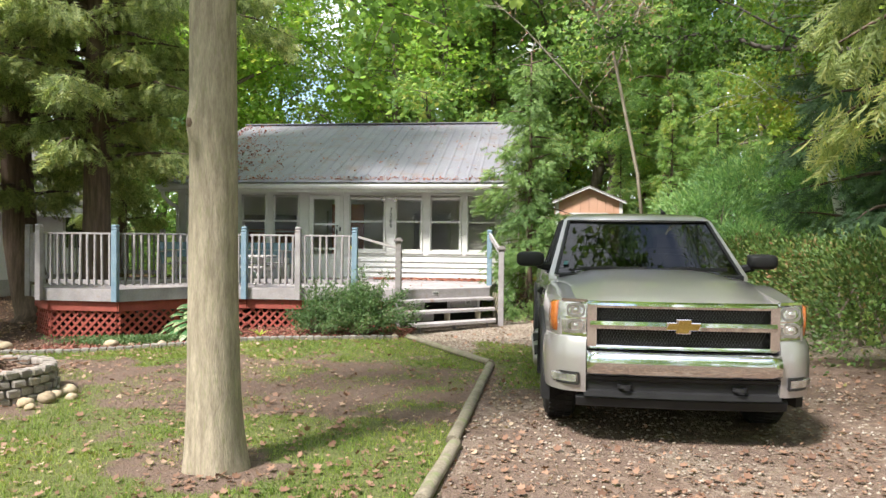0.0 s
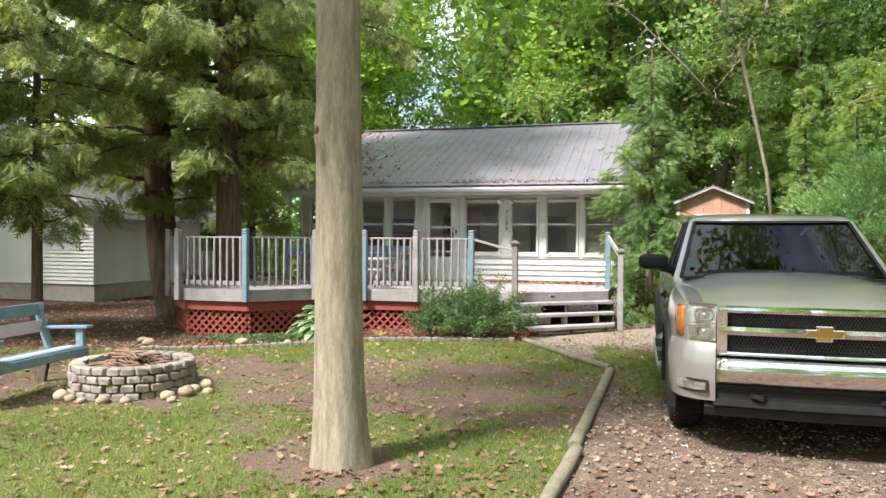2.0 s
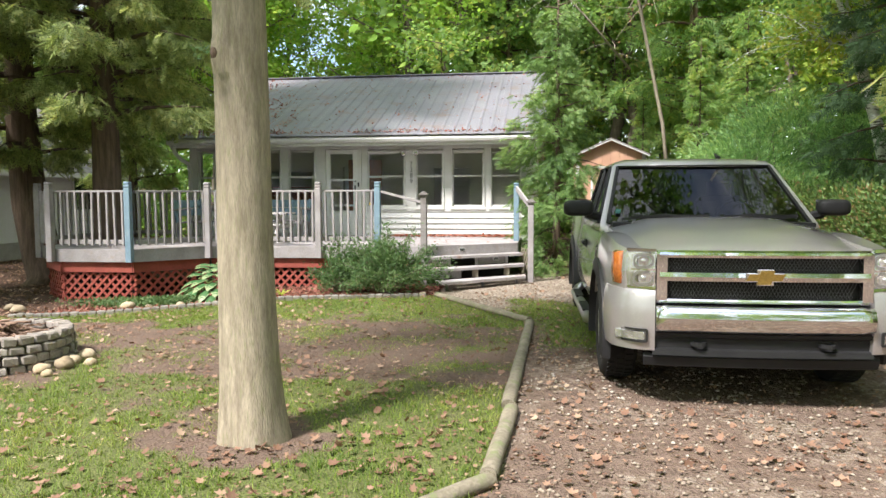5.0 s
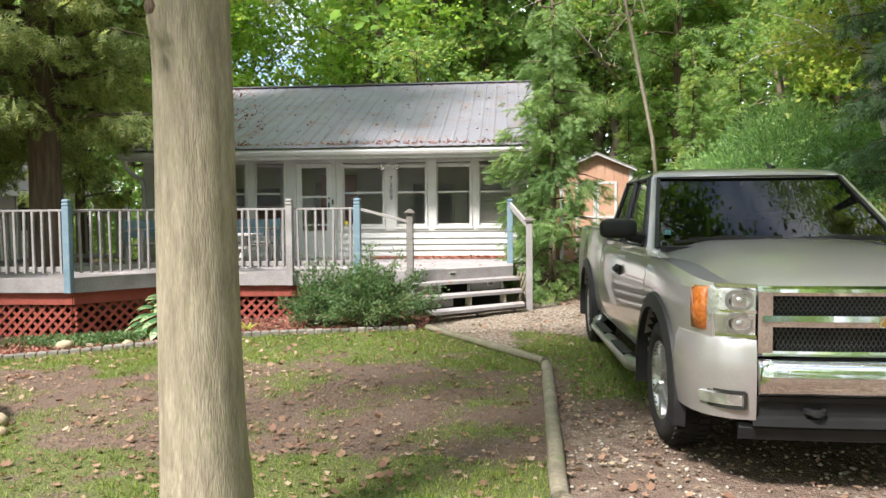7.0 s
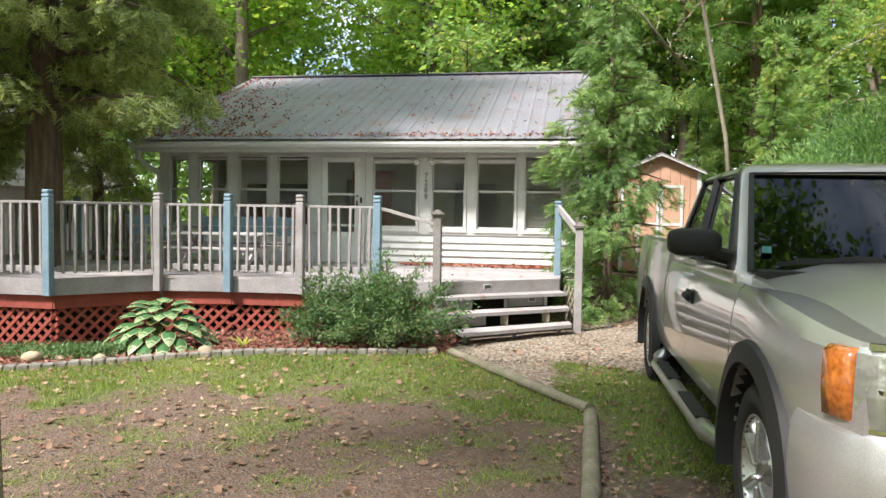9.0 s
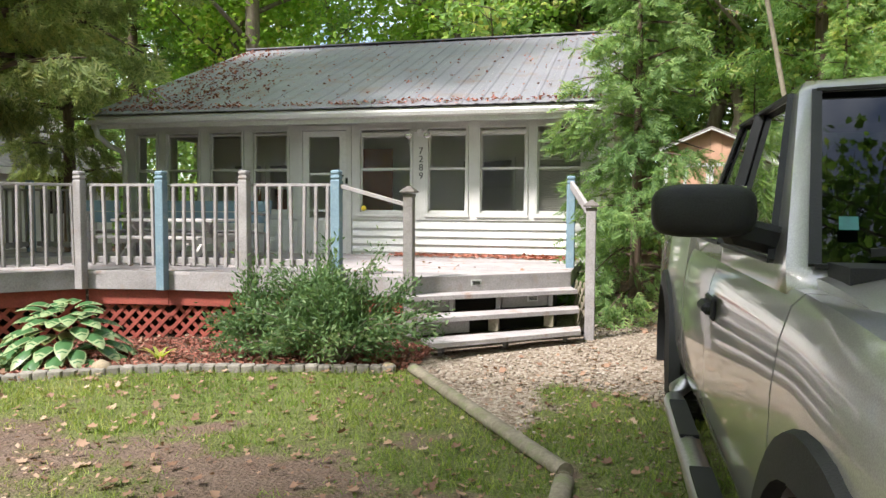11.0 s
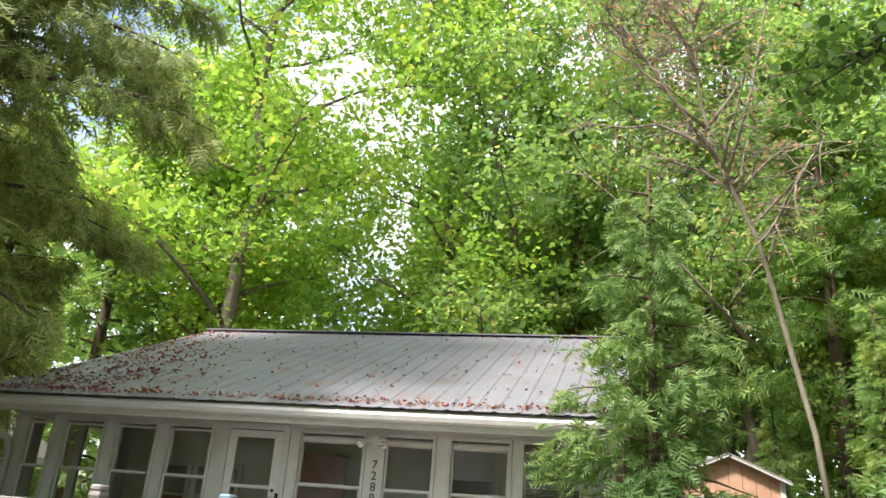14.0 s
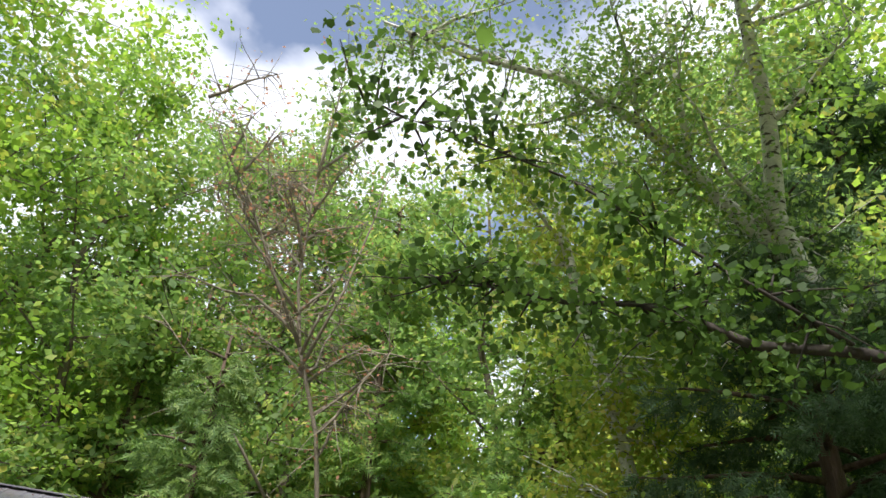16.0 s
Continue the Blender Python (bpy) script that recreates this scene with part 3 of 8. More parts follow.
        for f in ((0, 1, 2, 3), (7, 6, 5, 4), (0, 4, 5, 1), (1, 5, 6, 2), (2, 6, 7, 3), (3, 7, 4, 0)):
            bm.faces.new([v[i] for i in f])
    part("roof_deck", bm, M_TRIM, roof)
    # gable ends
    bm = bmesh.new()
    for x in (XL, XR - 0.1):
        v = [bm.verts.new((x + dx, y, z)) for dx in (0, 0.1) for y, z in ((0.13, 2.9), (YB - 0.1, 2.9), (ridge_y, ridge_z - 0.1))]
        for f in ((0, 1, 2), (5, 4, 3), (0, 3, 4, 1), (1, 4, 5, 2), (2, 5, 3, 0)):
            bm.faces.new([v[i] for i in f])
    part("gable", bm, M_WHITE, roof)
    width = (XR + 0.22 - XL + 0.16) / 8
    run, rise = ridge_y - eave_y, ridge_z - eave_z
    prof = []
    ribs = 4
    for k in range(ribs):
        c = (k + 0.5) * width / ribs
        prof += [(c - 0.035, 0.004), (c - 0.018, 0.014), (c + 0.018, 0.014), (c + 0.035, 0.004)]
    prof = [(0.001, 0.004)] + prof + [(width - 0.001, 0.004)]
    bm = bmesh.new()
    lo = [bm.verts.new((x, 0, z)) for x, z in prof]
    hi = [bm.verts.new((x, run, rise + z)) for x, z in prof]
    lo2 = [bm.verts.new((x, 0, z - 0.004)) for x, z in prof]
    for i in range(len(prof) - 1):
        bm.faces.new((lo[i], lo[i + 1], hi[i + 1], hi[i]))
        bm.faces.new((lo2[i + 1], lo2[i], lo[i], lo[i + 1]))
    me = mesh_of("metal_sheet", bm)
    me.materials.append(M_ROOF)
    for i in range(8):
        piece("metal_sheet", me, roof, Matrix.Translation((XL - 0.16 + i * width, eave_y - 0.03, eave_z)))
        piece("metal_sheet", me, roof, Matrix.Translation((XL - 0.16 + (i + 1) * width, 2 * ridge_y - eave_y, eave_z)) @ Matrix.Rotation(math.pi, 4, "Z"))
    bm = bmesh.new()
    beam(bm, (XL - 0.16, ridge_y - 0.1, ridge_z - 0.005), (XR + 0.22, ridge_y - 0.1, ridge_z - 0.005), 0.2, 0.02)
    beam(bm, (XL - 0.16, ridge_y + 0.1, ridge_z - 0.005), (XR + 0.22, ridge_y + 0.1, ridge_z - 0.005), 0.2, 0.02)
    cyl(bm, (XL - 0.16, ridge_y, ridge_z + 0.01), (XR + 0.22, ridge_y, ridge_z + 0.01), 0.03, n=8)
    part("ridge_cap", bm, M_ROOF, roof)
    bm = bmesh.new()
    span(bm, -1.35, -1.2, 6.2, 6.4, 3.7, 4.85)
    span(bm, -1.38, -1.17, 6.17, 6.43, 4.85, 4.9)
    tagged(part("chimney", bm, surf("chimney_brick", (0.3, 0.1, 0.06), (0.4, 0.16, 0.1), 12, 0.9, 0.4)), "small red brick chimney behind the metal roof", "chimney")


def build_window(x0, x1, n):
    w = thing("window_%d" % n, Matrix.Translation((x0, 0, WZ0)), "white double-hung porch window with an insect screen frame", kind="structure")
    W, H = x1 - x0, WZ1 - WZ0
    bm = bmesh.new()
    t = 0.035
    span(bm, 0.001, t, -0.02, 0.1, 0.001, H - 0.001)
    span(bm, W - t, W - 0.001, -0.02, 0.1, 0.001, H - 0.001)
    span(bm, t, W - t, -0.02, 0.1, 0.001, t)
    span(bm, t, W - t, -0.02, 0.1, H - t, H - 0.001)
    part("window_frame", bm, surf_grey, w)
    mid = H * 0.52
    for nm, z0, z1, y in (("lower_sash", t, mid + 0.02, 0.02), ("upper_sash", mid - 0.02, H - t - (0.07 if n > 4 else 0.02), 0.05)):
        bm = bmesh.new()
        s = 0.022
        span(bm, t, t + s, y, y + 0.025, z0, z1)
        span(bm, W - t - s, W - t, y, y + 0.025, z0, z1)
        span(bm, t + s, W - t - s, y, y + 0.025, z0, z0 + s + 0.008)
        span(bm, t + s, W - t - s, y, y + 0.025, z1 - s - 0.005, z1)
        sash = part(nm, bm, M_TRIM, w)
        bm = bmesh.new()
        span(bm, t + s, W - t - s, y + 0.01, y + 0.014, z0 + s, z1 - s)
        part("pane", bm, M_GLASS, sash).visible_shadow = False
    bm = bmesh.new()
    span(bm, -0.01, W + 0.01, -0.034, -0.021, -0.03, 0.005, 0.004)
    part("window_sill", bm, M_TRIM, w)
    if n == 8:
        bm = bmesh.new()
        for k in range(38):
            beam(bm, (t, 0.085, 0.06 + k * 0.029), (W - t, 0.085, 0.06 + k * 0.029), 0.022, 0.004, up=(0, 0.5, 1))
        tagged(part("blind", bm, M_INNER, w, "cream slatted blind"), kind="stuff")
    elif n > 4:
        bm = bmesh.new()
        cyl(bm, (t, 0.075, H - t - 0.05), (W - t, 0.075, H - t - 0.05), 0.035, n=10)
        part("rolled_blind", bm, M_TRIM, w)


surf_grey = surf("grey_white_aluminium", (0.5, 0.5, 0.48), (0.6, 0.6, 0.57), 4, 0.5, 0.1, 80)


def build_door():
    d = thing("door_1", Matrix.Translation((0, 0, DECK_Z)), "closed white storm door with a tall dark glass and black handle", kind="structure")
    bm = bmesh.new()
    span(bm, -0.04, 0.04, -0.035, 0.1, 0, 1.83)
    span(bm, 0.71, 0.79, -0.035, 0.1, 0, 1.83)
    span(bm, 0.04, 0.71, -0.035, 0.1, 1.77, 1.83)
    part("door_frame", bm, M_TRIM, d)
    bm = bmesh.new()
    span(bm, 0.045, 0.14, -0.015, 0.02, 0.01, 1.76)
    span(bm, 0.61, 0.705, -0.015, 0.02, 0.01, 1.76)
    span(bm, 0.14, 0.61, -0.015, 0.02, 0.01, 0.52)
    span(bm, 0.14, 0.61, -0.015, 0.02, 1.68, 1.76)
    span(bm, 0.14, 0.61, -0.017, 0.01, 0.61, 0.645)
    span(bm, 0.14, 0.61, -0.017, 0.01, 1.13, 1.165)
    part("door_leaf", bm, M_WHITE, d)
    bm = bmesh.new()
    span(bm, 0.14, 0.61, -0.003, 0.001, 0.52, 1.68)
    part("pane", bm, M_GLASS, d).visible_shadow = False
    bm = bmesh.new()
    box(bm, (0.655, -0.03, 0.98), (0.025, 0.02, 0.13), None, 0.006)
    box(bm, (0.655, -0.045, 1.0), (0.02, 0.05, 0.02), None, 0.005)
    box(bm, (0.73, -0.05, 1.05), (0.03, 0.03, 0.09), None, 0.006)
    box(bm, (0.66, -0.03, 1.12), (0.03, 0.02, 0.03), None, 0.005)
    part("door_handle", bm, M_BLACK, d, "black door handle")


def build_fixtures():
    # twin floodlights
    l = thing("wall_lamp", Matrix.Translation((1.81, -0.01, 2.42)), "twin white outdoor floodlight above the house number", "lamp")
    bm = bmesh.new()
    box(bm, (0, -0.02, 0), (0.1, 0.04, 0.1), None, 0.01)
    part("base", bm, M_TRIM, l)
    for s in (-1, 1):
        bm = bmesh.new()
        cyl(bm, (s * 0.04, -0.04, 0), (s * 0.1, -0.09, -0.01), 0.02, n=8)
        cyl(bm, (s * 0.1, -0.08, -0.01), (s * 0.13, -0.16, -0.05), 0.03, 0.058, n=14)
        part("shade", bm, M_TRIM, l)
        bm = bmesh.new()
        ball(bm, (s * 0.13, -0.16, -0.05), 0.053, (1, 0.5, 1), 2)
        part("bulb", bm, M_LENS, l, smooth=True)
    n = thing("house_number", Matrix.Translation((1.815, -0.004, 2.0)), "black metal house number 7289 set one digit above another", "house number")
    for i, ch in enumerate("7289"):
        cu = bpy.data.curves.new("digit", "FONT")
        cu.body = ch
        cu.size = 0.13
        cu.extrude = 0.004
        cu.align_x = "CENTER"
        ob = new("digit", cu)
        ob.parent = n
        ob.matrix_basis = Matrix.Translation((0, 0, 0.12 - i * 0.115)) @ Matrix.Rotation(math.pi / 2, 4, "X")
        cu.materials.append(M_RUBBER)
    bm = bmesh.new()
    ball(bm, (0, 0, 0), 0.04, (1, 0.3, 1), 2)
    ob = part("sun_catcher", bm, surf("yellow_plastic", (0.7, 0.5, 0.03), (0.8, 0.6, 0.05), 5, 0.4, 0))
    ob.matrix_basis = Matrix.Translation((0.98, -0.033, 1.36))
    tagged(ob, "small round yellow ornament on the window frame", "ornament")


build_house()
for i, (a, b) in enumerate(WINDOWS):
    build_window(a, b, i + 1)
build_door()
build_fixtures()

# ---- deck ----
P_L, P_M, P_N = (-3.05, -4.2), (-3.8, -3.5), (-3.8, -0.9)
P_A, P_B, P_C, P_D, P_E, P_F = (-1.8, -4.2), (-0.95, -3.3), (-0.07, -3.17), (0.865, -3.14), (1.83, -3.08), (2.58, -3.08)
P_G = (4.02, -2.0)


def fascia_run(deck, a, b, top, h, material, out=0.0, name="fascia_board"):
    bm = bmesh.new()
    beam(bm, (a[0], a[1], top - h / 2), (b[0], b[1], top - h / 2), 0.035, h, 0.004)
    part(name, bm, material, deck)


def lattice(bm, a, b, z0a, z0b, z1):
    """Crossed laths in the upright plane from a to b."""
    a2, b2 = Vector(a), Vector(b)
    L = (b2 - a2).length
    d = (b2 - a2) / L
    n = Vector((d.y, -d.x))
    H = z1 - min(z0a, z0b)
    zb = min(z0a, z0b)
    for layer, s in ((0.004, 1), (0.013, -1)):
        u = -H
        while u < L + H:
            if s > 0:
                p, q = [u, 0.0], [u + H, H]
            else:
                p, q = [u, H], [u + H, 0.0]
            t0, t1 = max(0.0, -p[0] / H), min(1.0, (L - p[0]) / H)
            if t1 - t0 > 0.05:
                pa = (p[0] + (q[0] - p[0]) * t0, p[1] + (q[1] - p[1]) * t0)
                pb = (p[0] + (q[0] - p[0]) * t1, p[1] + (q[1] - p[1]) * t1)
                A = (a2.x + d.x * pa[0] - n.x * layer, a2.y + d.y * pa[0] - n.y * layer, zb + pa[1])
                B = (a2.x + d.x * pb[0] - n.x * layer, a2.y + d.y * pb[0] - n.y * layer, zb + pb[1])
                beam(bm, A, B, 0.04, 0.008, up=(n.x, n.y, 0))
            u += 0.145


def post(p, z0, z1, material, group="deck posts", cap=True, label=""):
    ob = thing("deck_post", Matrix.Translation((p[0], p[1], z0)), label, "post", group)
    bm = bmesh.new()
    h = z1 - z0
    box(bm, (0, 0, (h - 0.1) / 2), (0.095, 0.095, h - 0.1), None, 0.006)
    part("shaft", bm, material, ob)
    bm = bmesh.new()
    if cap:
        box(bm, (0, 0, h - 0.092), (0.08, 0.08, 0.016))
        box(bm, (0, 0, h - 0.07), (0.095, 0.095, 0.026), None, 0.005)
        box(bm, (0, 0, h - 0.05), (0.08, 0.08, 0.015))
        box(bm, (0, 0, h - 0.022), (0.095, 0.095, 0.043), None, 0.012)
        part("finial", bm, material, ob)
    else:
        box(bm, (0, 0, h - 0.085), (0.105, 0.105, 0.03), None, 0.004)
        box(bm, (0, 0, h - 0.055), (0.15, 0.15, 0.02), None, 0.004)
        bmesh.ops.create_cone(bm, cap_ends=True, segments=4, radius1=0.1, radius2=0.02, depth=0.045, matrix=Matrix.Translation((0, 0, h - 0.022)) @ Matrix.Rotation(math.pi / 4, 4, "Z"))
        part("solar_cap", bm, surf_cap, ob, "dark bronze cap lamp")
    return ob


surf_cap = surf("bronze_plastic", (0.1, 0.085, 0.075), (0.15, 0.13, 0.115), 9, 0.5, 0.1)


def railing(a, b, top=1.6, low=0.8, group="deck railings", balusters=True, z_shift=0.0):
    a2, b2 = Vector(a), Vector(b)
    d = (b2 - a2).normalized()
    a2, b2 = a2 + d * 0.05, b2 - d * 0.05
    L = (b2 - a2).length
    ob = thing("deck_railing", Matrix.Translation((a2.x, a2.y, DECK_Z)), "weathered grey painted railing with square balusters", "railing", group)
    e = b2 - a2
    n = Vector((d.y, -d.x)) * 0.02
    bm = bmesh.new()
    beam(bm, (0, 0, top - DECK_Z), (e.x, e.y, top - DECK_Z), 0.07, 0.03, 0.004)
    part("top_rail", bm, M_GREYWOOD, ob)
    bm = bmesh.new()
    beam(bm, (0, 0, low - DECK_Z + 0.02), (e.x, e.y, low - DECK_Z + 0.02), 0.035, 0.07, 0.004)
    part("bottom_rail", bm, M_GREYWOOD, ob)
    bm = bmesh.new()
    h = top - low + 0.02
    box(bm, (0, 0, h / 2), (0.032, 0.032, h), None, 0.003)
    me = mesh_of("baluster", bm)
    me.materials.append(M_GREYWOOD)
    k = max(2, int(L / 0.118))
    rnd = random.Random(int(abs(a2.x * 100)))
    for i in range(k):
        t = (i + 0.5) / k
        p = e * t + n * 1.75
        piece("baluster", me, ob, Matrix.Translation((p.x, p.y, low - DECK_Z - 0.035)) @ Matrix.Rotation(radians(rnd.uniform(-1.2, 1.2)), 4, "Y"))


def build_deck():
    deck = thing("deck", label="raised painted timber deck with red skirting and lattice", category="deck")
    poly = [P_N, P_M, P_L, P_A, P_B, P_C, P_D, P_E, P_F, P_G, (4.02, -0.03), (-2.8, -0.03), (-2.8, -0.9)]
    # solid slab below the planks, coloured near-black as the deck's underside shade
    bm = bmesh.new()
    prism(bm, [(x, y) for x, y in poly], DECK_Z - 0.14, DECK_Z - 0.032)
    part("shade_dark_joists", bm, M_DARK, deck)
    # boards run along x, cut to the outline
    y = -4.16
    while y < -0.05:
        yc = y + 0.065

        def crossings(level):
            out = []
            for (xa, ya), (xb, yb) in zip(poly, poly[1:] + poly[:1]):
                if (ya - level) * (yb - level) < 0:
                    out.append(xa + (xb - xa) * (level - ya) / (yb - ya))
            return sorted(out)

        xs, lo, hi = crossings(yc), crossings(y + 0.002), crossings(y + 0.126)
        if not len(xs) == len(lo) == len(hi):
            lo = hi = xs
        ends = dict(zip(xs, zip(lo, hi)))
        for a, b in zip(xs[::2], xs[1::2]):
            cuts = [a, a + (b - a) * (0.42 + 0.2 * math.sin(y * 37)), b] if b - a > 3 else [a, b]
            for p, q in zip(cuts, cuts[1:]):
                bm = bmesh.new()
                (pl, ph), (ql, qh) = ends.get(p, (p, p)), ends.get(q, (q, q))
                prism(bm, [(pl + 0.012, y), (ql - 0.012, y), (qh - 0.012, y + 0.128), (ph + 0.012, y + 0.128)], DECK_Z - 0.03, DECK_Z)
                part("plank", bm, M_DECK, deck)
        y += 0.135
    runs = [(P_N, P_M), (P_M, P_L), (P_L, P_A), (P_A, P_B), (P_B, P_C), (P_C, P_D), (P_D, P_E), (P_E, P_F)]
    for a, b in runs:
        fascia_run(deck, a, b, DECK_Z + 0.005, 0.2, M_GREYWOOD)
    fascia_run(deck, (P_F[0] + 0.008, P_F[1] - 0.01), (P_G[0] + 0.008, P_G[1] - 0.01), DECK_Z + 0.005, 0.165, M_GREYWOOD)
    fascia_run(deck, P_G, (4.02, -0.05), DECK_Z + 0.005, 0.17, M_GREYWOOD)

    def inset(a, b, k=0.06):
        d = (Vector(b) - Vector(a)).normalized()
        n = Vector((d.y, -d.x)) * -k
        return (a[0] + n.x, a[1] + n.y), (b[0] + n.x, b[1] + n.y)

    for a, b in runs:
        a, b = inset(a, b)
        fascia_run(deck, a, b, DECK_Z - 0.19, 0.17, M_RED, name="skirt_board")
        a, b = inset(a, b, 0.02)
        bm = bmesh.new()
        lattice(bm, a, b, ground_z(*a) - 0.02, ground_z(*b) - 0.02, DECK_Z - 0.33)
        part("lattice_panel", bm, M_RED, deck)
    # piers get the same near-black, painted shade instead of wood colour
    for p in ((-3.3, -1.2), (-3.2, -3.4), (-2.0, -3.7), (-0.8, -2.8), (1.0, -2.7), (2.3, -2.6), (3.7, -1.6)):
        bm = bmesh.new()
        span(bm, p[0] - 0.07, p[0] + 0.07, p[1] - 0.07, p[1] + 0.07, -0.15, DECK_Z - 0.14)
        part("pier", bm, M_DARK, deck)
    # posts
    g, bl = M_GREYWOOD, M_BLUE
    lg, lb = "weathered grey deck post with a turned top", "blue painted deck post with a turned top"
    out = DECK_Z - 0.19
    for p, m, l in ((P_M, g, lg), (P_N, bl, lb), (P_L, g, lg), (P_A, bl, lb), (P_B, g, lg), (P_C, bl, lb), (P_D, g, lg), (P_E, bl, lb)):
        q = (p[0] + (-0.066 if p[0] < -3 else 0), p[1] - (0.066 if p not in (P_M, P_N) else 0))
        post(q, out, 1.745, m, label=l)
    post((-2.75, -0.98), out, 1.7, g, label=lg)
    post((2.59, -3.2), 0.1, 1.585, M_NEWEL, cap=False, label="grey stair newel post with a dark pyramid cap")
    post((3.99, -1.45), out - 0.1, 1.745, bl, label=lb)
    post((4.27, -2.62), 0.08, 1.46, g, cap=False, label="grey stair newel post with a dark pyramid cap")
    for a, b in ((P_N, P_M), (P_M, P_L), (P_L, P_A), (P_A, P_B), (P_B, P_C), (P_C, P_D), (P_D, P_E)):
        railing(a, b)
    railing((-2.75, -0.98), P_N)
    for a, b, nm in (((P_E[0], P_E[1] - 0.066, 1.6), (2.59, -3.2, 1.4), "stair_rail"), ((4.0, -1.5, 1.64), (4.26, -2.58, 1.33), "stair_rail")):
        bm = bmesh.new()
        beam(bm, a, b, 0.04, 0.09 if a[0] > 3 else 0.04, 0.004)
        tagged(part(nm, bm, M_GREYWOOD), "sloping painted handrail beside the steps", "handrail", "stair handrails")


def build_steps():
    st = thing("steps", label="three open timber steps of weathered grey boards", category="stairs")
    d = (Vector(P_G) - Vector(P_F)).normalized()
    n = Vector((d.y, -d.x))
    zs = [0.545, 0.385, 0.22]
    lines = [(Vector((2.5, -3.1)), Vector((4.03, -2.0)))]
    for i in range(3):
        lines.append((Vector((2.64 + 0.19 * i, -3.38 - 0.27 * i)), Vector((4.13 + 0.035 * i, -2.3 - 0.29 * i))))
    for i, z in enumerate(zs):
        (p0, q0), (p1, q1) = lines[i], lines[i + 1]
        back = (p0 - p1) * 0.05
        bm = bmesh.new()
        prism(bm, [tuple(p1), tuple(q1), tuple(q0 - back), tuple(p0 - back)], z - 0.04, z)
        part("tread", bm, M_DECK, st)
        zb = zs[i + 1] + 0.002 if i < 2 else 0.06
        for t in ((0.25, 0.52, 0.84) if i == 0 else (0.45, 0.8) if i == 1 else (0.1, 0.5, 0.9)):
            k = 0.75 if i < 2 else 0.3
            c = p1.lerp(q1, t) * k + p0.lerp(q0, t) * (1 - k)
            bm = bmesh.new()
            beam(bm, (c.x, c.y, zb), (c.x, c.y, z - 0.041), 0.09 if i == 1 else 0.04, 0.09)
            part("stringer", bm, M_GREYWOOD if i != 1 else M_LOG, st)
        spans = ((0.02, 0.23), (0.54, 0.82)) if i == 0 else ((0.0, 0.3),) if i == 1 else ()
        for s0, s1 in spans:
            p, q = p1.lerp(q1, s0) * 0.72 + p0.lerp(q0, s0) * 0.28, p1.lerp(q1, s1) * 0.72 + p0.lerp(q0, s1) * 0.28
            bm = bmesh.new()
            beam(bm, (p.x, p.y, (zb + z) / 2 - 0.02), (q.x, q.y, (zb + z) / 2 - 0.02), 0.02, z - zb - 0.045)
            part("riser_board", bm, M_GREYWOOD, st)
    # dark sheet behind the treads, painting the shade under the steps
    bm = bmesh.new()
    a, b = Vector(P_F) - n * 0.25, Vector(P_G) - n * 0.25
    beam(bm, (a.x, a.y, 0.3), (b.x, b.y, 0.3), 0.02, 0.5)
    part("back_board", bm, M_DARK, st)
    bm = bmesh.new()
    lattice(bm, (4.07, -2.05), (4.25, -2.58), 0.1, 0.1, 0.62)
    part("lattice_panel", bm, M_LOG, st, "bare wood lattice at the end of the steps")
    # step lights
    for z, t, o in ((0.63, 0.38, 0.0), (0.47, 0.08, 0.2), (0.47, 0.68, 0.2)):
        p = Vector(P_F).lerp(Vector(P_G), t) + n * (0.02 + o)
        m = Matrix.Translation((p.x, p.y, z)) @ Matrix.Rotation(math.atan2(d.y, d.x), 4, "Z")
        li = thing("step_lamp", m, "small louvred step light", "lamp", "step lights")
        bm = bmesh.new()
        span(bm, -0.06, 0.06, -0.012, 0.0, -0.03, 0.03, 0.003)
        part("plate", bm, M_TRIM, li)
        bm = bmesh.new()
        for k in range(3):
            span(bm, -0.045, 0.045, -0.016, -0.0125, -0.018 + k * 0.014, -0.01 + k * 0.014)
        part("louvre", bm, M_BLACK, li)


build_deck()
build_steps()


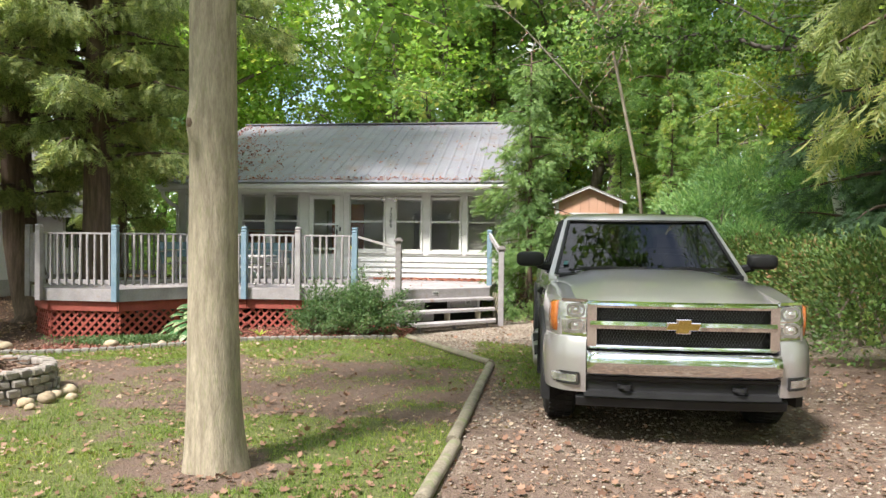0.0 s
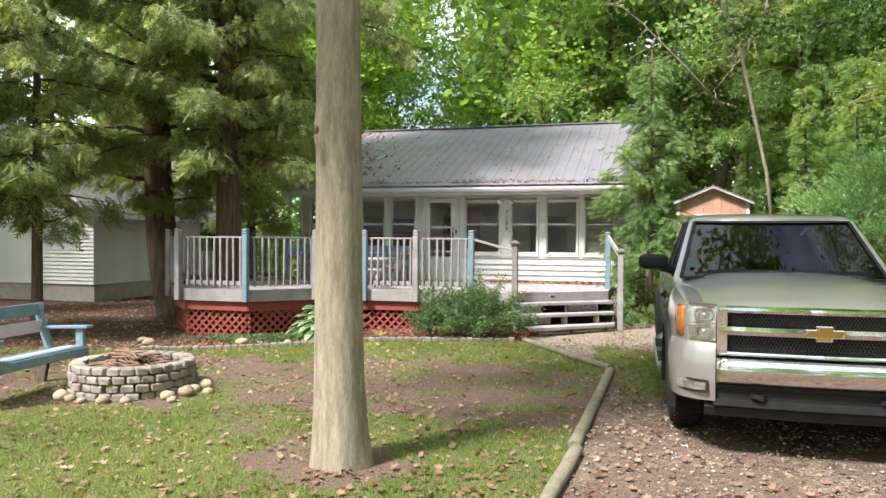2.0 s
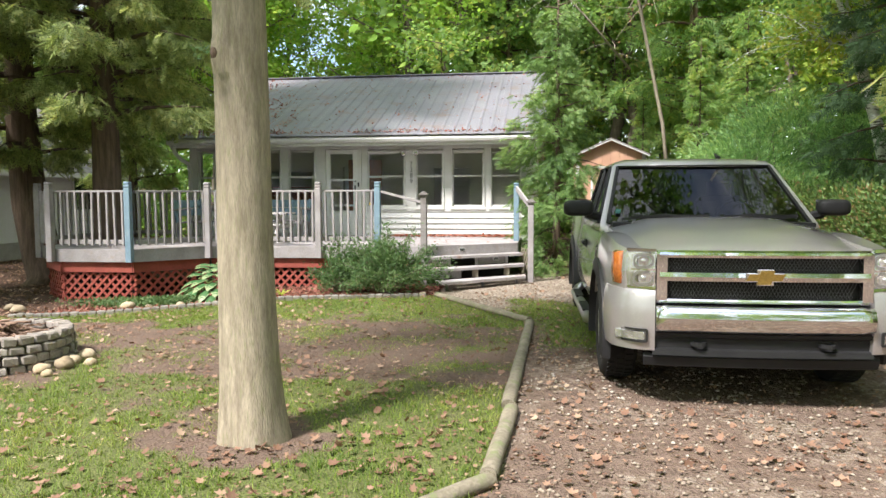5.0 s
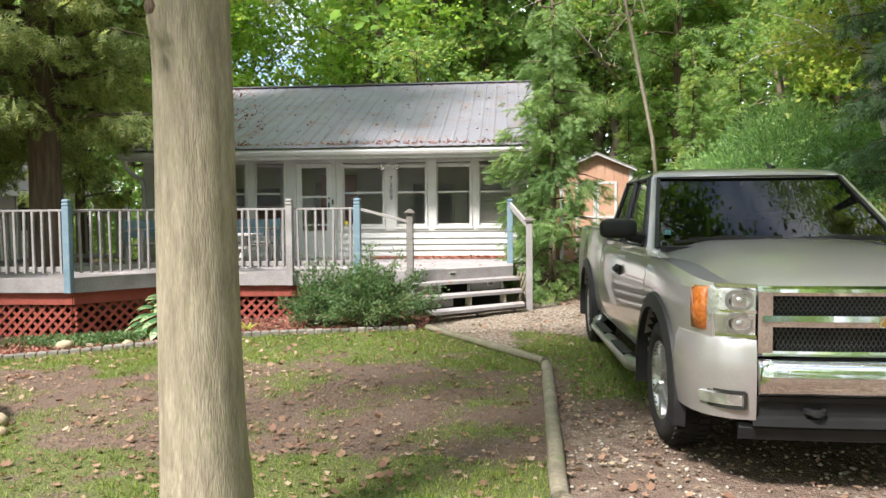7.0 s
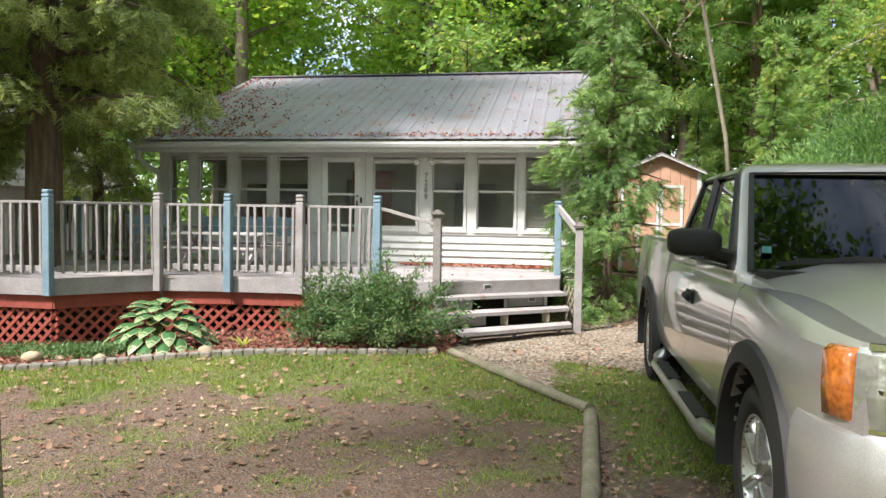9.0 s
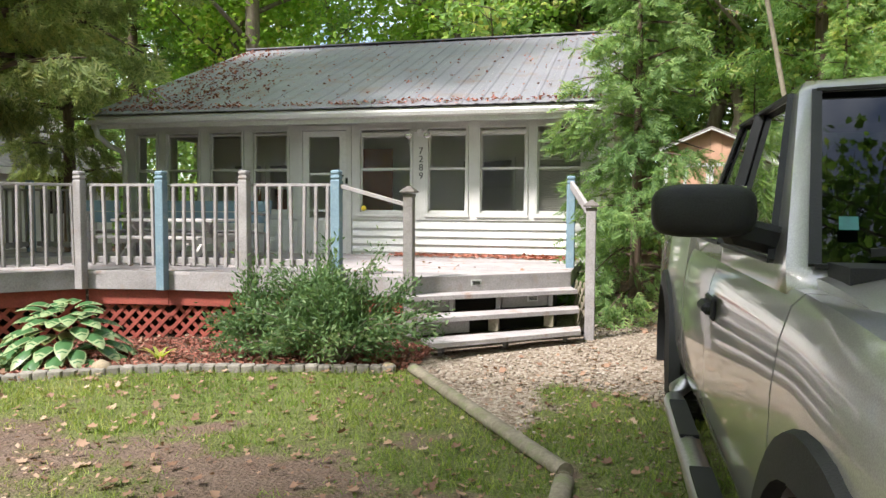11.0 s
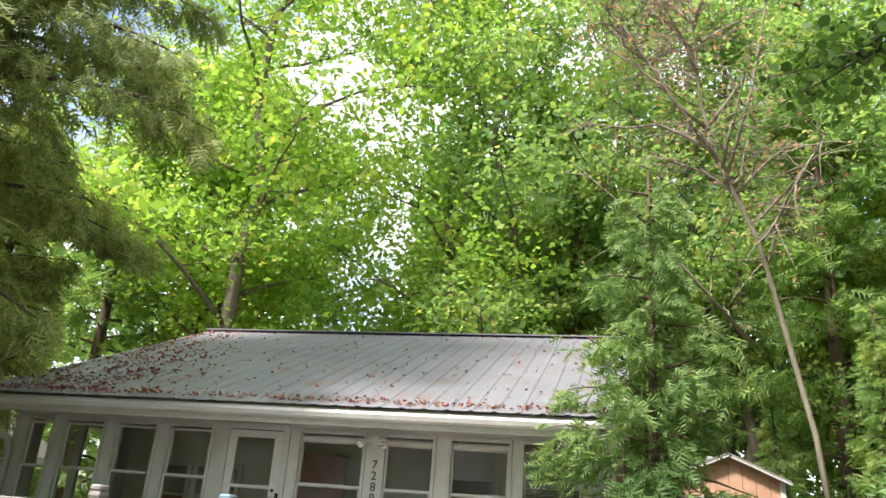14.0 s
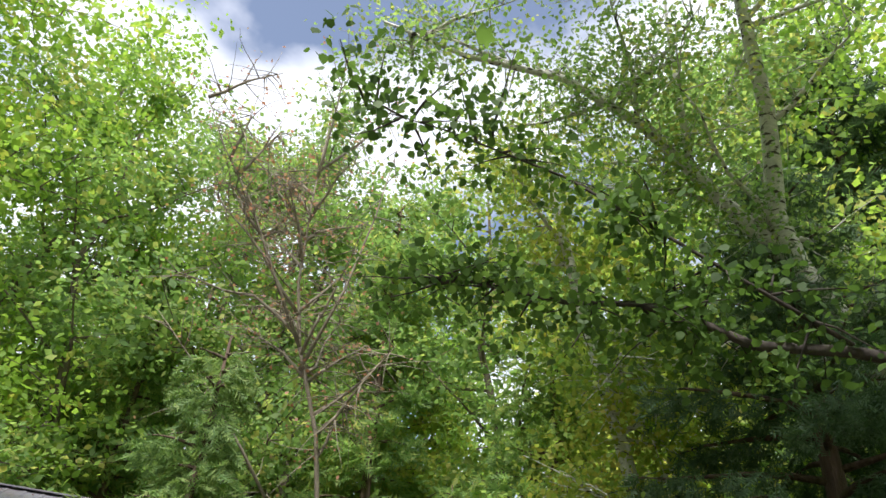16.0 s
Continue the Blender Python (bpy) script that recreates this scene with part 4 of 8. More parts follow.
# ---- plants ----
def quads_at(P, T, S, W, rng, shape="leaf"):
    """Leaves: P places, T directions along the leaf, S lengths, W widths."""
    n = len(P)
    R = rng.normal(size=(n, 3))
    T = T / np.linalg.norm(T, axis=1, keepdims=True)
    B = np.cross(T, R)
    B /= np.linalg.norm(B, axis=1, keepdims=True) + 1e-9
    N = np.cross(B, T)
    S, W = S[:, None], W[:, None]
    if shape == "leaf":
        V = np.stack([P, P + T * S * 0.45 + B * W * 0.5 - N * W * 0.12, P + T * S, P + T * S * 0.45 - B * W * 0.5 - N * W * 0.12], 1)
        F = np.array([[0, 1, 2, 3]])
        k = 4
    elif shape == "broad":
        c = [(0, 0, 0), (0.22, 0.4, -0.05), (0.6, 0.36, -0.08), (1, 0, -0.12), (0.6, -0.36, -0.08), (0.22, -0.4, -0.05)]
        V = np.stack([P + T * S * a + B * S * b + N * S * d for a, b, d in c], 1)
        F = np.array([[0, 1, 2], [0, 2, 3], [0, 3, 4], [0, 4, 5]])
        k = 6
    elif shape == "maple":
        c = [(0, 0, 0), (0.15, 0.5, -0.1), (0.45, 0.34, 0), (0.62, 0.55, -0.12), (0.7, 0.2, 0), (1, 0, -0.1), (0.7, -0.2, 0), (0.62, -0.55, -0.12), (0.45, -0.34, 0), (0.15, -0.5, -0.1)]
        V = np.stack([P + T * S * a + B * S * b + N * S * d for a, b, d in c], 1)
        F = np.array([[0, 1, 2], [0, 2, 4], [2, 3, 4], [0, 4, 6], [4, 5, 6], [0, 6, 8], [6, 7, 8], [0, 8, 9]])
        k = 10
    else:
        c = [(0, 0.0), (0.4, 0.06), (1.0, 0.0), (0.4, -0.06)]
        f = [[0, 1, 2], [0, 2, 3]]
        for i, (a, r) in enumerate(((0.08, 0.42), (0.3, 0.46), (0.52, 0.36), (0.72, 0.22))):
            for sg in (1, -1):
                j = len(c)
                c += [(a, 0.0), (a + r * 0.8, sg * r * 1.25), (a + 0.13, sg * 0.02)]
                f.append([j, j + 1, j + 2] if sg > 0 else [j, j + 2, j + 1])
        V = np.stack([P + T * S * a + B * W * b - N * S * 0.3 * (a * a + 0.8 * b * b) for a, b in c], 1)
        F = np.array(f)
        k = len(c)
    return V.reshape(-1, 3), (F[None] + (np.arange(n) * k)[:, None, None]).reshape(-1, F.shape[1])


def leaf_mesh(name, P, T, size, material, parent, rng, shape="leaf", aspect=0.6, jitter=0.35, droop=0.0):
    T = T + rng.normal(size=T.shape) * 0.45
    T[:, 2] -= droop
    S = size * (1 + rng.uniform(-jitter, jitter, len(P)))
    V, F = quads_at(P, T, S, S * aspect, rng, shape)
    return raw(name, V, F, material, parent)


def trunk_mesh(name, pts, radii, material, parent, n=12, flare=1.0):
    bm = bmesh.new()
    radii = list(radii)
    tube(bm, pts, radii, n)
    return part(name, bm, material, parent, smooth=True)


def limb_points(a, d, length, rng, sag=0.0, k=5, wob=0.12):
    pts, p = [Vector(a)], Vector(a)
    d = Vector(d).normalized()
    for i in range(k):
        d = (d + Vector(rng.normal(size=3)) * wob + Vector((0, 0, -sag))).normalized()
        p = p + d * (length / k)
        pts.append(p.copy())
    return pts


def broadleaf(name, x, y, height, r, seed, leaf, label, crown_from=0.3, spread=3.0, leaves=9000, size=0.16, bark=None, lean=(0, 0), group="", shape="leaf", limbs=16, blob=0.75, m=None, twig_leaves=26, up=0.5):
    """A tapered trunk, limbs that fork and leaves in uneven clusters round the twigs."""
    rng = np.random.default_rng(seed)
    z0 = ground_z(x, y) - 0.1
    t = thing(name, Matrix.Translation((x, y, z0)), label, "tree", group)
    bark = bark or M_TWIG
    n = 9
    pts = [Vector((lean[0] * (i / n) * height + rng.normal() * 0.012 * height * (i > 1), lean[1] * (i / n) * height + rng.normal() * 0.012 * height * (i > 1), height * 0.94 * i / n)) for i in range(n + 1)]
    rad = [r * (1.35 if i == 0 else 1.0) * (1 - 0.9 * i / n) + 0.01 for i in range(n + 1)]
    bm = bmesh.new()
    tube(bm, [pts[0], pts[0] + Vector((0, 0, 0.35))] + pts[1:], [rad[0], r * 1.02] + rad[1:], 12)
    bb = bmesh.new()
    ends = []
    for i in range(limbs):
        f = crown_from + (0.97 - crown_from) * (i + 0.5) / limbs
        k = f * n
        a = pts[int(k)].lerp(pts[min(n, int(k) + 1)], k % 1)
        ang = i * 2.4 + rng.uniform(-0.4, 0.4)
        prof = math.sin(math.pi * min(1, (f - crown_from) / (1 - crown_from) * 0.8 + 0.2)) ** 0.6
        L = spread * (0.35 + 0.75 * prof) * rng.uniform(0.7, 1.15)
        lp = limb_points(a, (math.cos(ang), math.sin(ang), up * rng.uniform(0.4, 1.5)), L, rng)
        tube(bb, lp, [max(0.008, r * 0.38 * (1 - f * 0.6) * (1 - 0.85 * j / 5)) for j in range(6)], 5)
        for j in range(2, 6):
            for _ in range(2):
                d = Vector(rng.normal(size=3))
                d.z = abs(d.z) * 0.5
                e = limb_points(lp[j], d, L * rng.uniform(0.2, 0.4), rng, k=3)
                tube(bb, e, [0.018, 0.012, 0.008, 0.005], 4)
                ends += [np.array(e[-1]), np.array(e[2])]
    part("trunk", bm, bark, t, smooth=True)
    tagged(part("branchwork", bb, bark, t, smooth=True), kind="stuff")
    E = np.array(ends)
    c = E[rng.integers(0, len(E), leaves // 8)]
    sub = np.repeat(c + rng.normal(size=c.shape) * blob * 0.55 * np.array([1, 1, 0.6]), 8, axis=0)
    P = sub + rng.normal(size=sub.shape) * blob * 0.22 * np.array([1, 1, 0.4])
    T = rng.normal(size=P.shape) * np.array([1, 1, 0.35])
    leaf_mesh("crown", P, T, size, leaf, t, rng, shape, 0.62, droop=0.25)
    c = E[rng.integers(0, len(E), leaves // 6)]
    P = c * np.array([0.82, 0.82, 0.97]) + rng.normal(size=c.shape) * 0.3
    leaf_mesh("inner_crown", P, rng.normal(size=P.shape), size * 1.55, leaf, t, rng, shape, 0.6)
    return t


def conifer(name, x, y, height, r, seed, leaf, label, base=1.5, spread=2.4, sprays=5000, size=0.3, lean=(0, 0), bark=None, group="", droop=0.5, step=0.28, bends=None, per=26, top=0.12, dens=1.0, thin_low=0.0, hang=0.7, wide=0.62):
    """A cedar: drooping branches round a straight trunk, set with flat sprays."""
    rng = np.random.default_rng(seed)
    z0 = ground_z(x, y) - 0.08
    t = thing(name, Matrix.Translation((x, y, z0)), label, "tree", group)
    n = 8
    bends = bends or [(0, 0)] * (n + 1)
    pts = [Vector((lean[0] * i / n * height + bends[i][0], lean[1] * i / n * height + bends[i][1], height * i / n)) for i in range(n + 1)]
    rad = [r * (1 - 0.93 * i / n) + 0.008 for i in range(n + 1)]
    bm = bmesh.new()
    tube(bm, [pts[0], pts[0] + Vector((0, 0, 0.25)), pts[0].lerp(pts[1], 0.4 if height > 5 else 0.6)] + pts[1:], [rad[0] * 1.55, rad[0] * 1.12, rad[0] * 1.0] + rad[1:], 12)
    bb = bmesh.new()
    Ps, Ts = [], []
    z = base
    i = 0
    while z < height * 0.985:
        f = (z - base) / (height - base)
        k = z / height * n
        a = pts[int(k)].lerp(pts[min(n, int(k) + 1)], k % 1)
        ang = i * 2.4 + rng.uniform(-0.5, 0.5)
        L = spread * ((1 - f) ** 0.8 * (1 - top) + top) * rng.uniform(0.45, 1.2) * (min(1, 0.55 + 2.2 * f) if thin_low == 0 else 1)
        lp = limb_points(a, (math.cos(ang), math.sin(ang), 0.25), L, rng, sag=0.09 * droop, k=5, wob=0.08)
        tube(bb, lp, [max(0.006, min(0.05, r * 0.3) * (1 - 0.85 * j / 5)) for j in range(6)], 4)
        cnt = int(per * L / 1.5 * dens) + 4
        u = rng.uniform(0.12, 1.0, cnt) ** 0.75 * 5
        base_i = np.clip(u.astype(int), 0, 4)
        A = np.array([lp[q] for q in base_i])
        B2 = np.array([lp[q + 1] for q in base_i])
        C = A + (B2 - A) * (u - base_i)[:, None]
        out = np.array(lp[5] - lp[0])
        out /= np.linalg.norm(out) + 1e-6
        side = np.cross(out, [0, 0, 1.0])
        s = rng.uniform(-1, 1, cnt)[:, None]
        w = (L * 0.28 * (1.15 - u / 5))[:, None]
        C = C + side * s * w + rng.normal(size=C.shape) * 0.05
        C[:, 2] -= np.abs(s[:, 0]) * 0.08 * droop + rng.uniform(0, 0.2, cnt) * droop
        D = out * 0.8 + side * s * 1.0 + np.array([0, 0, -hang * droop])
        for _ in range(3):
            Ps.append(C + rng.normal(size=C.shape) * size * 0.28)
            Ts.append(D + rng.normal(size=C.shape) * 0.25)
        z += step * rng.uniform(0.6, 1.3) * (0.7 + 0.3 * (1 - f))
        i += 1
    tagged(part("branchwork", bb, bark or M_CEDARBARK, t, smooth=True), kind="stuff")
    part("trunk", bm, bark or M_CEDARBARK, t, smooth=True)
    P, T = np.concatenate(Ps), np.concatenate(Ts)
    S = size * (1 + rng.uniform(-0.35, 0.35, len(P)))
    V, F = quads_at(P, T, S, S * wide, rng, "spray")
    raw("crown", V, F, leaf, t)
    return t


# the maple beside the walk
def front_maple():
    rng = np.random.default_rng(5)
    t = thing("maple_tree", Matrix.Translation((2.69, -10.47, -0.08)), "straight grey-barked maple with a swollen knot and high crown", "tree")
    N, K = 30, 90
    V, F = [], []
    for j in range(K + 1):
        z = 7.4 * (j / K) ** 1.0
        r = 0.172 - 0.006 * z + 0.035 * math.exp(-z / 0.32)
        for i in range(N):
            a = 2 * math.pi * i / N
            spur = 0.07 * math.exp(-z / 0.55) * max(0.0, math.cos(a + 0.35)) ** 1.5
            lobes = 1 + 0.1 * math.exp(-z / 0.25) * math.sin(a * 5 + 1) + 0.03 * noise.noise((math.cos(a) * 1.3, math.sin(a) * 1.3, z * 0.8))
            kn = 0.045 * math.exp(-((z - 2.42) / 0.13) ** 2 - (math.atan2(math.sin(a + 2.1), math.cos(a + 2.1)) / 0.4) ** 2)
            V.append(((r * lobes + spur) * math.cos(a) + kn * math.cos(-2.1) - 0.012 - 0.006 * z, (r * lobes + spur) * math.sin(a) + kn * math.sin(-2.1), z))
    for j in range(K):
        for i in range(N):
            F.append((j * N + i, j * N + (i + 1) % N, (j + 1) * N + (i + 1) % N, (j + 1) * N + i))
    raw("trunk", V, F, M_BARK, t, smooth=True)
    bm = bmesh.new()
    kx, ky = 0.2 * math.cos(-2.1) - 0.02, 0.185 * math.sin(-2.1)
    ball(bm, (kx * 0.93, ky * 0.93, 2.42), 0.05, (0.7, 0.7, 1.0), 2)
    part("knot", bm, M_CEDARBARK, t, "dark hollow knot on the bark", True)
    Ps, Ts = [], []
    for k in range(12):
        dd = limb_points((kx * 1.05, ky * 1.05, 2.38 + 0.08 * rng.uniform()), (-0.5 + rng.normal() * 0.5, -1, 0.3 * rng.normal()), 0.1, rng, k=2)
        Ps.append(np.array(dd[-1]))
        Ts.append(rng.normal(size=3))
    leaf_mesh("sucker_leaves", np.array(Ps), np.array(Ts), 0.05, L_BUSH, t, rng)
    bm = bmesh.new()
    ends = []
    # limbs at angles 3.8 to 4.6: added out of view to block sun from the trunk
    for i, (z, ang, L, el) in enumerate(((5.0, 1.2, 3.6, 0.16), (4.9, 0.35, 3.4, 0.1), (5.2, 2.4, 3.2, 0.2), (5.3, 0.9, 4.2, 0.08), (5.6, -0.6, 3.6, 0.3), (5.7, 3.4, 3.4, 0.3), (5.4, 4.0, 3.2, 0.3), (5.9, 4.3, 3.6, 0.35), (6.3, 3.8, 3.4, 0.4), (6.2, 4.6, 3.0, 0.5), (6.6, 1.6, 3.0, 0.5), (6.8, 2.9, 2.6, 0.6), (7.0, 0.2, 2.6, 0.7))):
        lp = limb_points((-0.008 * z, 0, z), (math.cos(ang), math.sin(ang), el), L, rng, sag=0.02)
        tube(bm, lp, [0.06, 0.045, 0.035, 0.025, 0.016, 0.008], 6)
        for j in range(1, 6):
            for _ in range(3):
                e = limb_points(lp[j], Vector(rng.normal(size=3)) * Vector((1, 1, 0.3)), rng.uniform(0.5, 1.1), rng, k=3, sag=0.08)
                tube(bm, e, [0.012, 0.008, 0.006, 0.003], 4)
                ends += [np.array(e[-1]), np.array(e[2]), np.array(e[1])]
    tagged(part("branchwork", bm, M_BARK, t, smooth=True), kind="stuff")
    E = np.array(ends)
    c = E[rng.integers(0, len(E), 7500)]
    P = c + rng.normal(size=c.shape) * np.array([0.2, 0.2, 0.14])
    T = rng.normal(size=P.shape) * np.array([1, 1, 0.3])
    leaf_mesh("crown", P, T, 0.11, L_MAPLE, t, rng, "maple", 0.8, droop=0.45)


front_maple()
conifer("cedar_tree", -4.83, -1.95, 13, 0.34, 11, L_CEDAR, "big old cedar with a dark leaning trunk and drooping sprays", base=2.5, spread=3.7, hang=1.3, size=0.24, droop=0.9, step=0.12, per=50, group="old cedars by the deck",
        bends=[(0, 0), (-0.35, 0), (-0.45, 0), (-0.45, 0), (-0.4, 0), (-0.35, 0), (-0.3, 0), (-0.2, 0), (0, 0)])
conifer("cedar_tree", -3.3, -2.4, 15, 0.27, 12, L_CEDAR, "big old cedar growing up behind the deck railing", base=3.1, spread=3.35, hang=1.3, size=0.24, droop=0.9, step=0.12, per=58, top=0.75, group="old cedars by the deck")
conifer("cedar_tree", -6.6, -6.2, 10, 0.16, 13, L_CEDAR, "slim cedar at the edge of the lawn", base=2.2, spread=2.8, hang=1.3, size=0.24, droop=0.9, step=0.13, per=50, group="old cedars by the deck")
conifer("cedar_tree", -5.2, -5.2, 9, 0.09, 14, L_CEDAR, "thin shaded cedar behind the fire pit", base=2.0, spread=2.1, hang=1.3, size=0.24, droop=0.9, step=0.16, per=44, group="old cedars by the deck")
conifer("cedar_tree", -4.8, 1.0, 8, 0.12, 16, L_CEDAR, "cedar growing beside the cottage wall", base=2.1, spread=2.0, hang=1.3, size=0.24, droop=0.9, step=0.16, per=44, group="old cedars by the deck")
conifer("young_cedar", 4.72, -0.75, 5.2, 0.07, 15, L_YOUNG, "young bright green cedar at the corner of the cottage", base=0.25, spread=1.4, size=0.165, hang=0.6, droop=1.0, step=0.1, per=56, top=0.1, thin_low=1)

# woodland behind
protos = [
    broadleaf("maple_tree", 40, 60, 19, 0.2, 31, L_BRIGHT, "tall bright green woodland maple", 0.2, 4.2, 16000, 0.165, group="woodland trees", limbs=20, blob=1.1),
    broadleaf("ash_tree", 46, 60, 18, 0.18, 32, L_WOOD, "tall woodland tree with a thin leaning trunk", 0.18, 3.4, 15500, 0.155, group="woodland trees", limbs=20, lean=(0.03, -0.02)),
    broadleaf("oak_tree", 52, 60, 19, 0.22, 33, L_WOOD, "tall green woodland tree with an open crown", 0.2, 4.0, 16000, 0.165, group="woodland trees", limbs=18, blob=1.0),
    broadleaf("birch_tree", 58, 60, 14, 0.13, 34, L_YELLOW, "slender woodland tree with yellowing leaves", 0.2, 2.8, 12500, 0.165, bark=M_TWIG, group="woodland trees", limbs=18, lean=(-0.04, 0.0)),
]
fir = conifer("hemlock_tree", 64, 60, 15, 0.2, 35, L_WOOD, "green woodland hemlock with drooping sprays", base=1.5, spread=2.8, size=0.46, droop=0.7, step=0.24, per=13, group="woodland trees")
rnd = random.Random(4)
SPOTS = [(-9, 12.5, 0), (-7.6, 11.3, 0), (-1.9, 17.8, 4), (1.0, 19.5, 1), (3.2, 12.2, 4), (5.0, 14.8, 2), (7.2, 12.6, 1), (9.2, 10.2, 4), (10.6, 13.4, 3), (12.2, 8.6, 1), (13.6, 4.6, 3), (1.6, 10.9, 1), (6.8, 13.4, 2), (-0.3, 12.6, 0), (16.6, -0.4, 0),
         (15.5, 7.5, 3), (9.0, 16.8, 2), (2.2, 22.0, 0), (-12.0, 16.0, 1), (-7.4, 19.0, 2), (-15.5, 11.0, 4), (-14.5, -2.5, 1), (-12.5, -6.5, 4), (17.5, 2.0, 4), (18.5, -5.0, 2), (13.0, 18.0, 0), (6.0, 21.0, 4), (-3.0, 24.0, 1),
         (-13.0, -15.0, 2), (17.5, -12.0, 0), (15.6, 2.2, 2), (-10.5, 4.5 + 6, 4), (6.3, 17.6, 3), (0.3, 26.0, 2), (19.0, 12.0, 1), (12.4, 6.4, 4)]
for i, (x, y, k) in enumerate(SPOTS):
    s = rnd.uniform(0.88, 1.14) * (1.0 if 9 < y < 16 and 0 < x < 13 else 1.05 if 9 < y < 16 and -3 < x <= 0 else 1.0)
    m = Matrix.LocRotScale((x, y, ground_z(x, y) - 0.1), Euler((0, 0, rnd.uniform(0, 6.28))), (s, s, s * rnd.uniform(0.92, 1.08)))
    src = (protos + [fir])[k]
    c = copy_thing(src, Matrix.Identity(4))
    c.matrix_basis = m
c = copy_thing(protos[0], Matrix.Identity(4))
c.matrix_basis = Matrix.LocRotScale((-5.6, 9.2, -0.1), Euler((0, 0, 2.0)), (1.25, 1.25, 1.3))
for x, y, s in ((8.35, 4.7, 0.36), (9.7, 5.6, 0.42), (7.5, 8.9, 0.3)):
    c = copy_thing(fir, Matrix.Identity(4))
    c.matrix_basis = Matrix.LocRotScale((x, y, ground_z(x, y) - 0.05), Euler((0, 0, x * 2)), (s, s, s))
    tagged(c, "young green hemlock filling the gap beside the shed")
for p in protos + [fir]:
    p.matrix_basis = Matrix.Translation((p.location.x - 45, p.location.y - 120, -0.1))


def far_woods():
    """Distant trees in a ring: clumped leaf masses that close the view."""
    rng = np.random.default_rng(77)
    n = 66000
    a = rng.uniform(0, 2 * math.pi, 520)
    R = rng.uniform(27, 40, 520)
    cx, cy = R * np.cos(a), R * np.sin(a) + (-2)
    top = 14 + 9 * rng.uniform(0, 1, 520)
    i = rng.integers(0, 520, n // 10)
    th = rng.uniform(0, 2 * math.pi, n // 10)
    zz = rng.uniform(0, 1, n // 10) ** 0.8
    rr = 2.6 * np.sqrt(rng.uniform(0, 1, n // 10)) * (1.15 - zz * 0.8)
    C = np.stack([cx[i] + rr * np.cos(th), cy[i] + rr * np.sin(th), zz * top[i]], 1)
    P = np.repeat(C, 10, axis=0) + rng.normal(size=(len(C) * 10, 3)) * 0.45
    keep = (P[:, 1] > -17) | (np.hypot(P[:, 0], P[:, 1] + 2) > 30)
    P = P[keep]
    az = np.degrees(np.arctan2(P[:, 0] - 4.5, P[:, 1] + 12))
    P = P[~((np.abs(az + 18.5) < 3.2) & (P[:, 2] > 5.5 + 2 * np.sin(P[:, 0] * 3)))]
    ob = leaf_mesh("far_woods", P, rng.normal(size=P.shape), 0.75, L_WOOD, None, rng, "leaf", 0.7)
    tagged(ob, "distant wall of green woodland foliage", "woods", kind="stuff")


far_woods()


def undergrowth():
    rng = np.random.default_rng(8)
    n = 4200
    X = rng.uniform(-22, 22, n)
    Y = rng.uniform(9.5, 24, n)
    k = rng.uniform(0, 1, n) < 0.3
    X[k] = rng.uniform(9.5, 20, k.sum())
    Y[k] = rng.uniform(-12, 12, k.sum())
    H = (rng.uniform(0, 1, n) ** 1.3) * (1.2 + 1.2 * np.sin(X * 0.9) ** 2)
    C = np.stack([X, Y, H], 1)
    P = np.repeat(C, 12, axis=0) + rng.normal(size=(n * 12, 3)) * 0.3
    P[:, 2] = np.abs(P[:, 2]) + 0.02
    tagged(leaf_mesh("undergrowth", P, rng.normal(size=P.shape), 0.22, L_WOOD, None, rng), "low green woodland undergrowth", "undergrowth", kind="stuff")


undergrowth()


def understory():
    """Young trees and saplings that close the gaps between the woodland trunks."""
    rng = np.random.default_rng(18)
    n = 2600
    X = rng.uniform(-14, 22, n)
    Y = rng.uniform(13, 26, n)
    k = rng.uniform(0, 1, n) < 0.25
    X[k] = rng.uniform(15, 22, k.sum())
    Y[k] = rng.uniform(-4, 14, k.sum())
    H = 0.8 + rng.uniform(0, 1, n) * (4.0 + 1.8 * np.sin(X * 0.7))
    C = np.stack([X, Y, H], 1)
    P = np.repeat(C, 14, axis=0) + rng.normal(size=(n * 14, 3)) * 0.42
    az = np.degrees(np.arctan2(P[:, 0] - 4.5, P[:, 1] + 12))
    P = P[~((np.abs(az + 18.5) < 2.5) & (P[:, 2] > 3.6))]
    tagged(leaf_mesh("understory", P, rng.normal(size=P.shape), 0.27, L_WOOD, None, rng), "leafy saplings between the woodland trunks", "saplings", kind="stuff")


understory()


# ---- pickup truck ----
def truck_side(y):
    """Half section of the body at a distance behind the nose."""
    w = 1.0 - 0.13 * math.exp(-max(0, y - 0.05) / 0.16) - 0.02 * smooth((y - 4.6) / 1.2)
    for hub in (0.98, 4.62):
        w += 0.022 * math.exp(-((y - hub) / 0.42) ** 2)
    top = 1.1 + 0.08 * smooth(y / 1.2)
    if y > 3.7:
        top = 1.33
    return [(w - 0.12, 0.44), (w - 0.035, 0.46), (w - 0.005, 0.6), (w, 0.8), (w - 0.004, 0.95), (w - 0.02, 1.07), (w - 0.045, top - 0.03), (w - 0.075, top)]


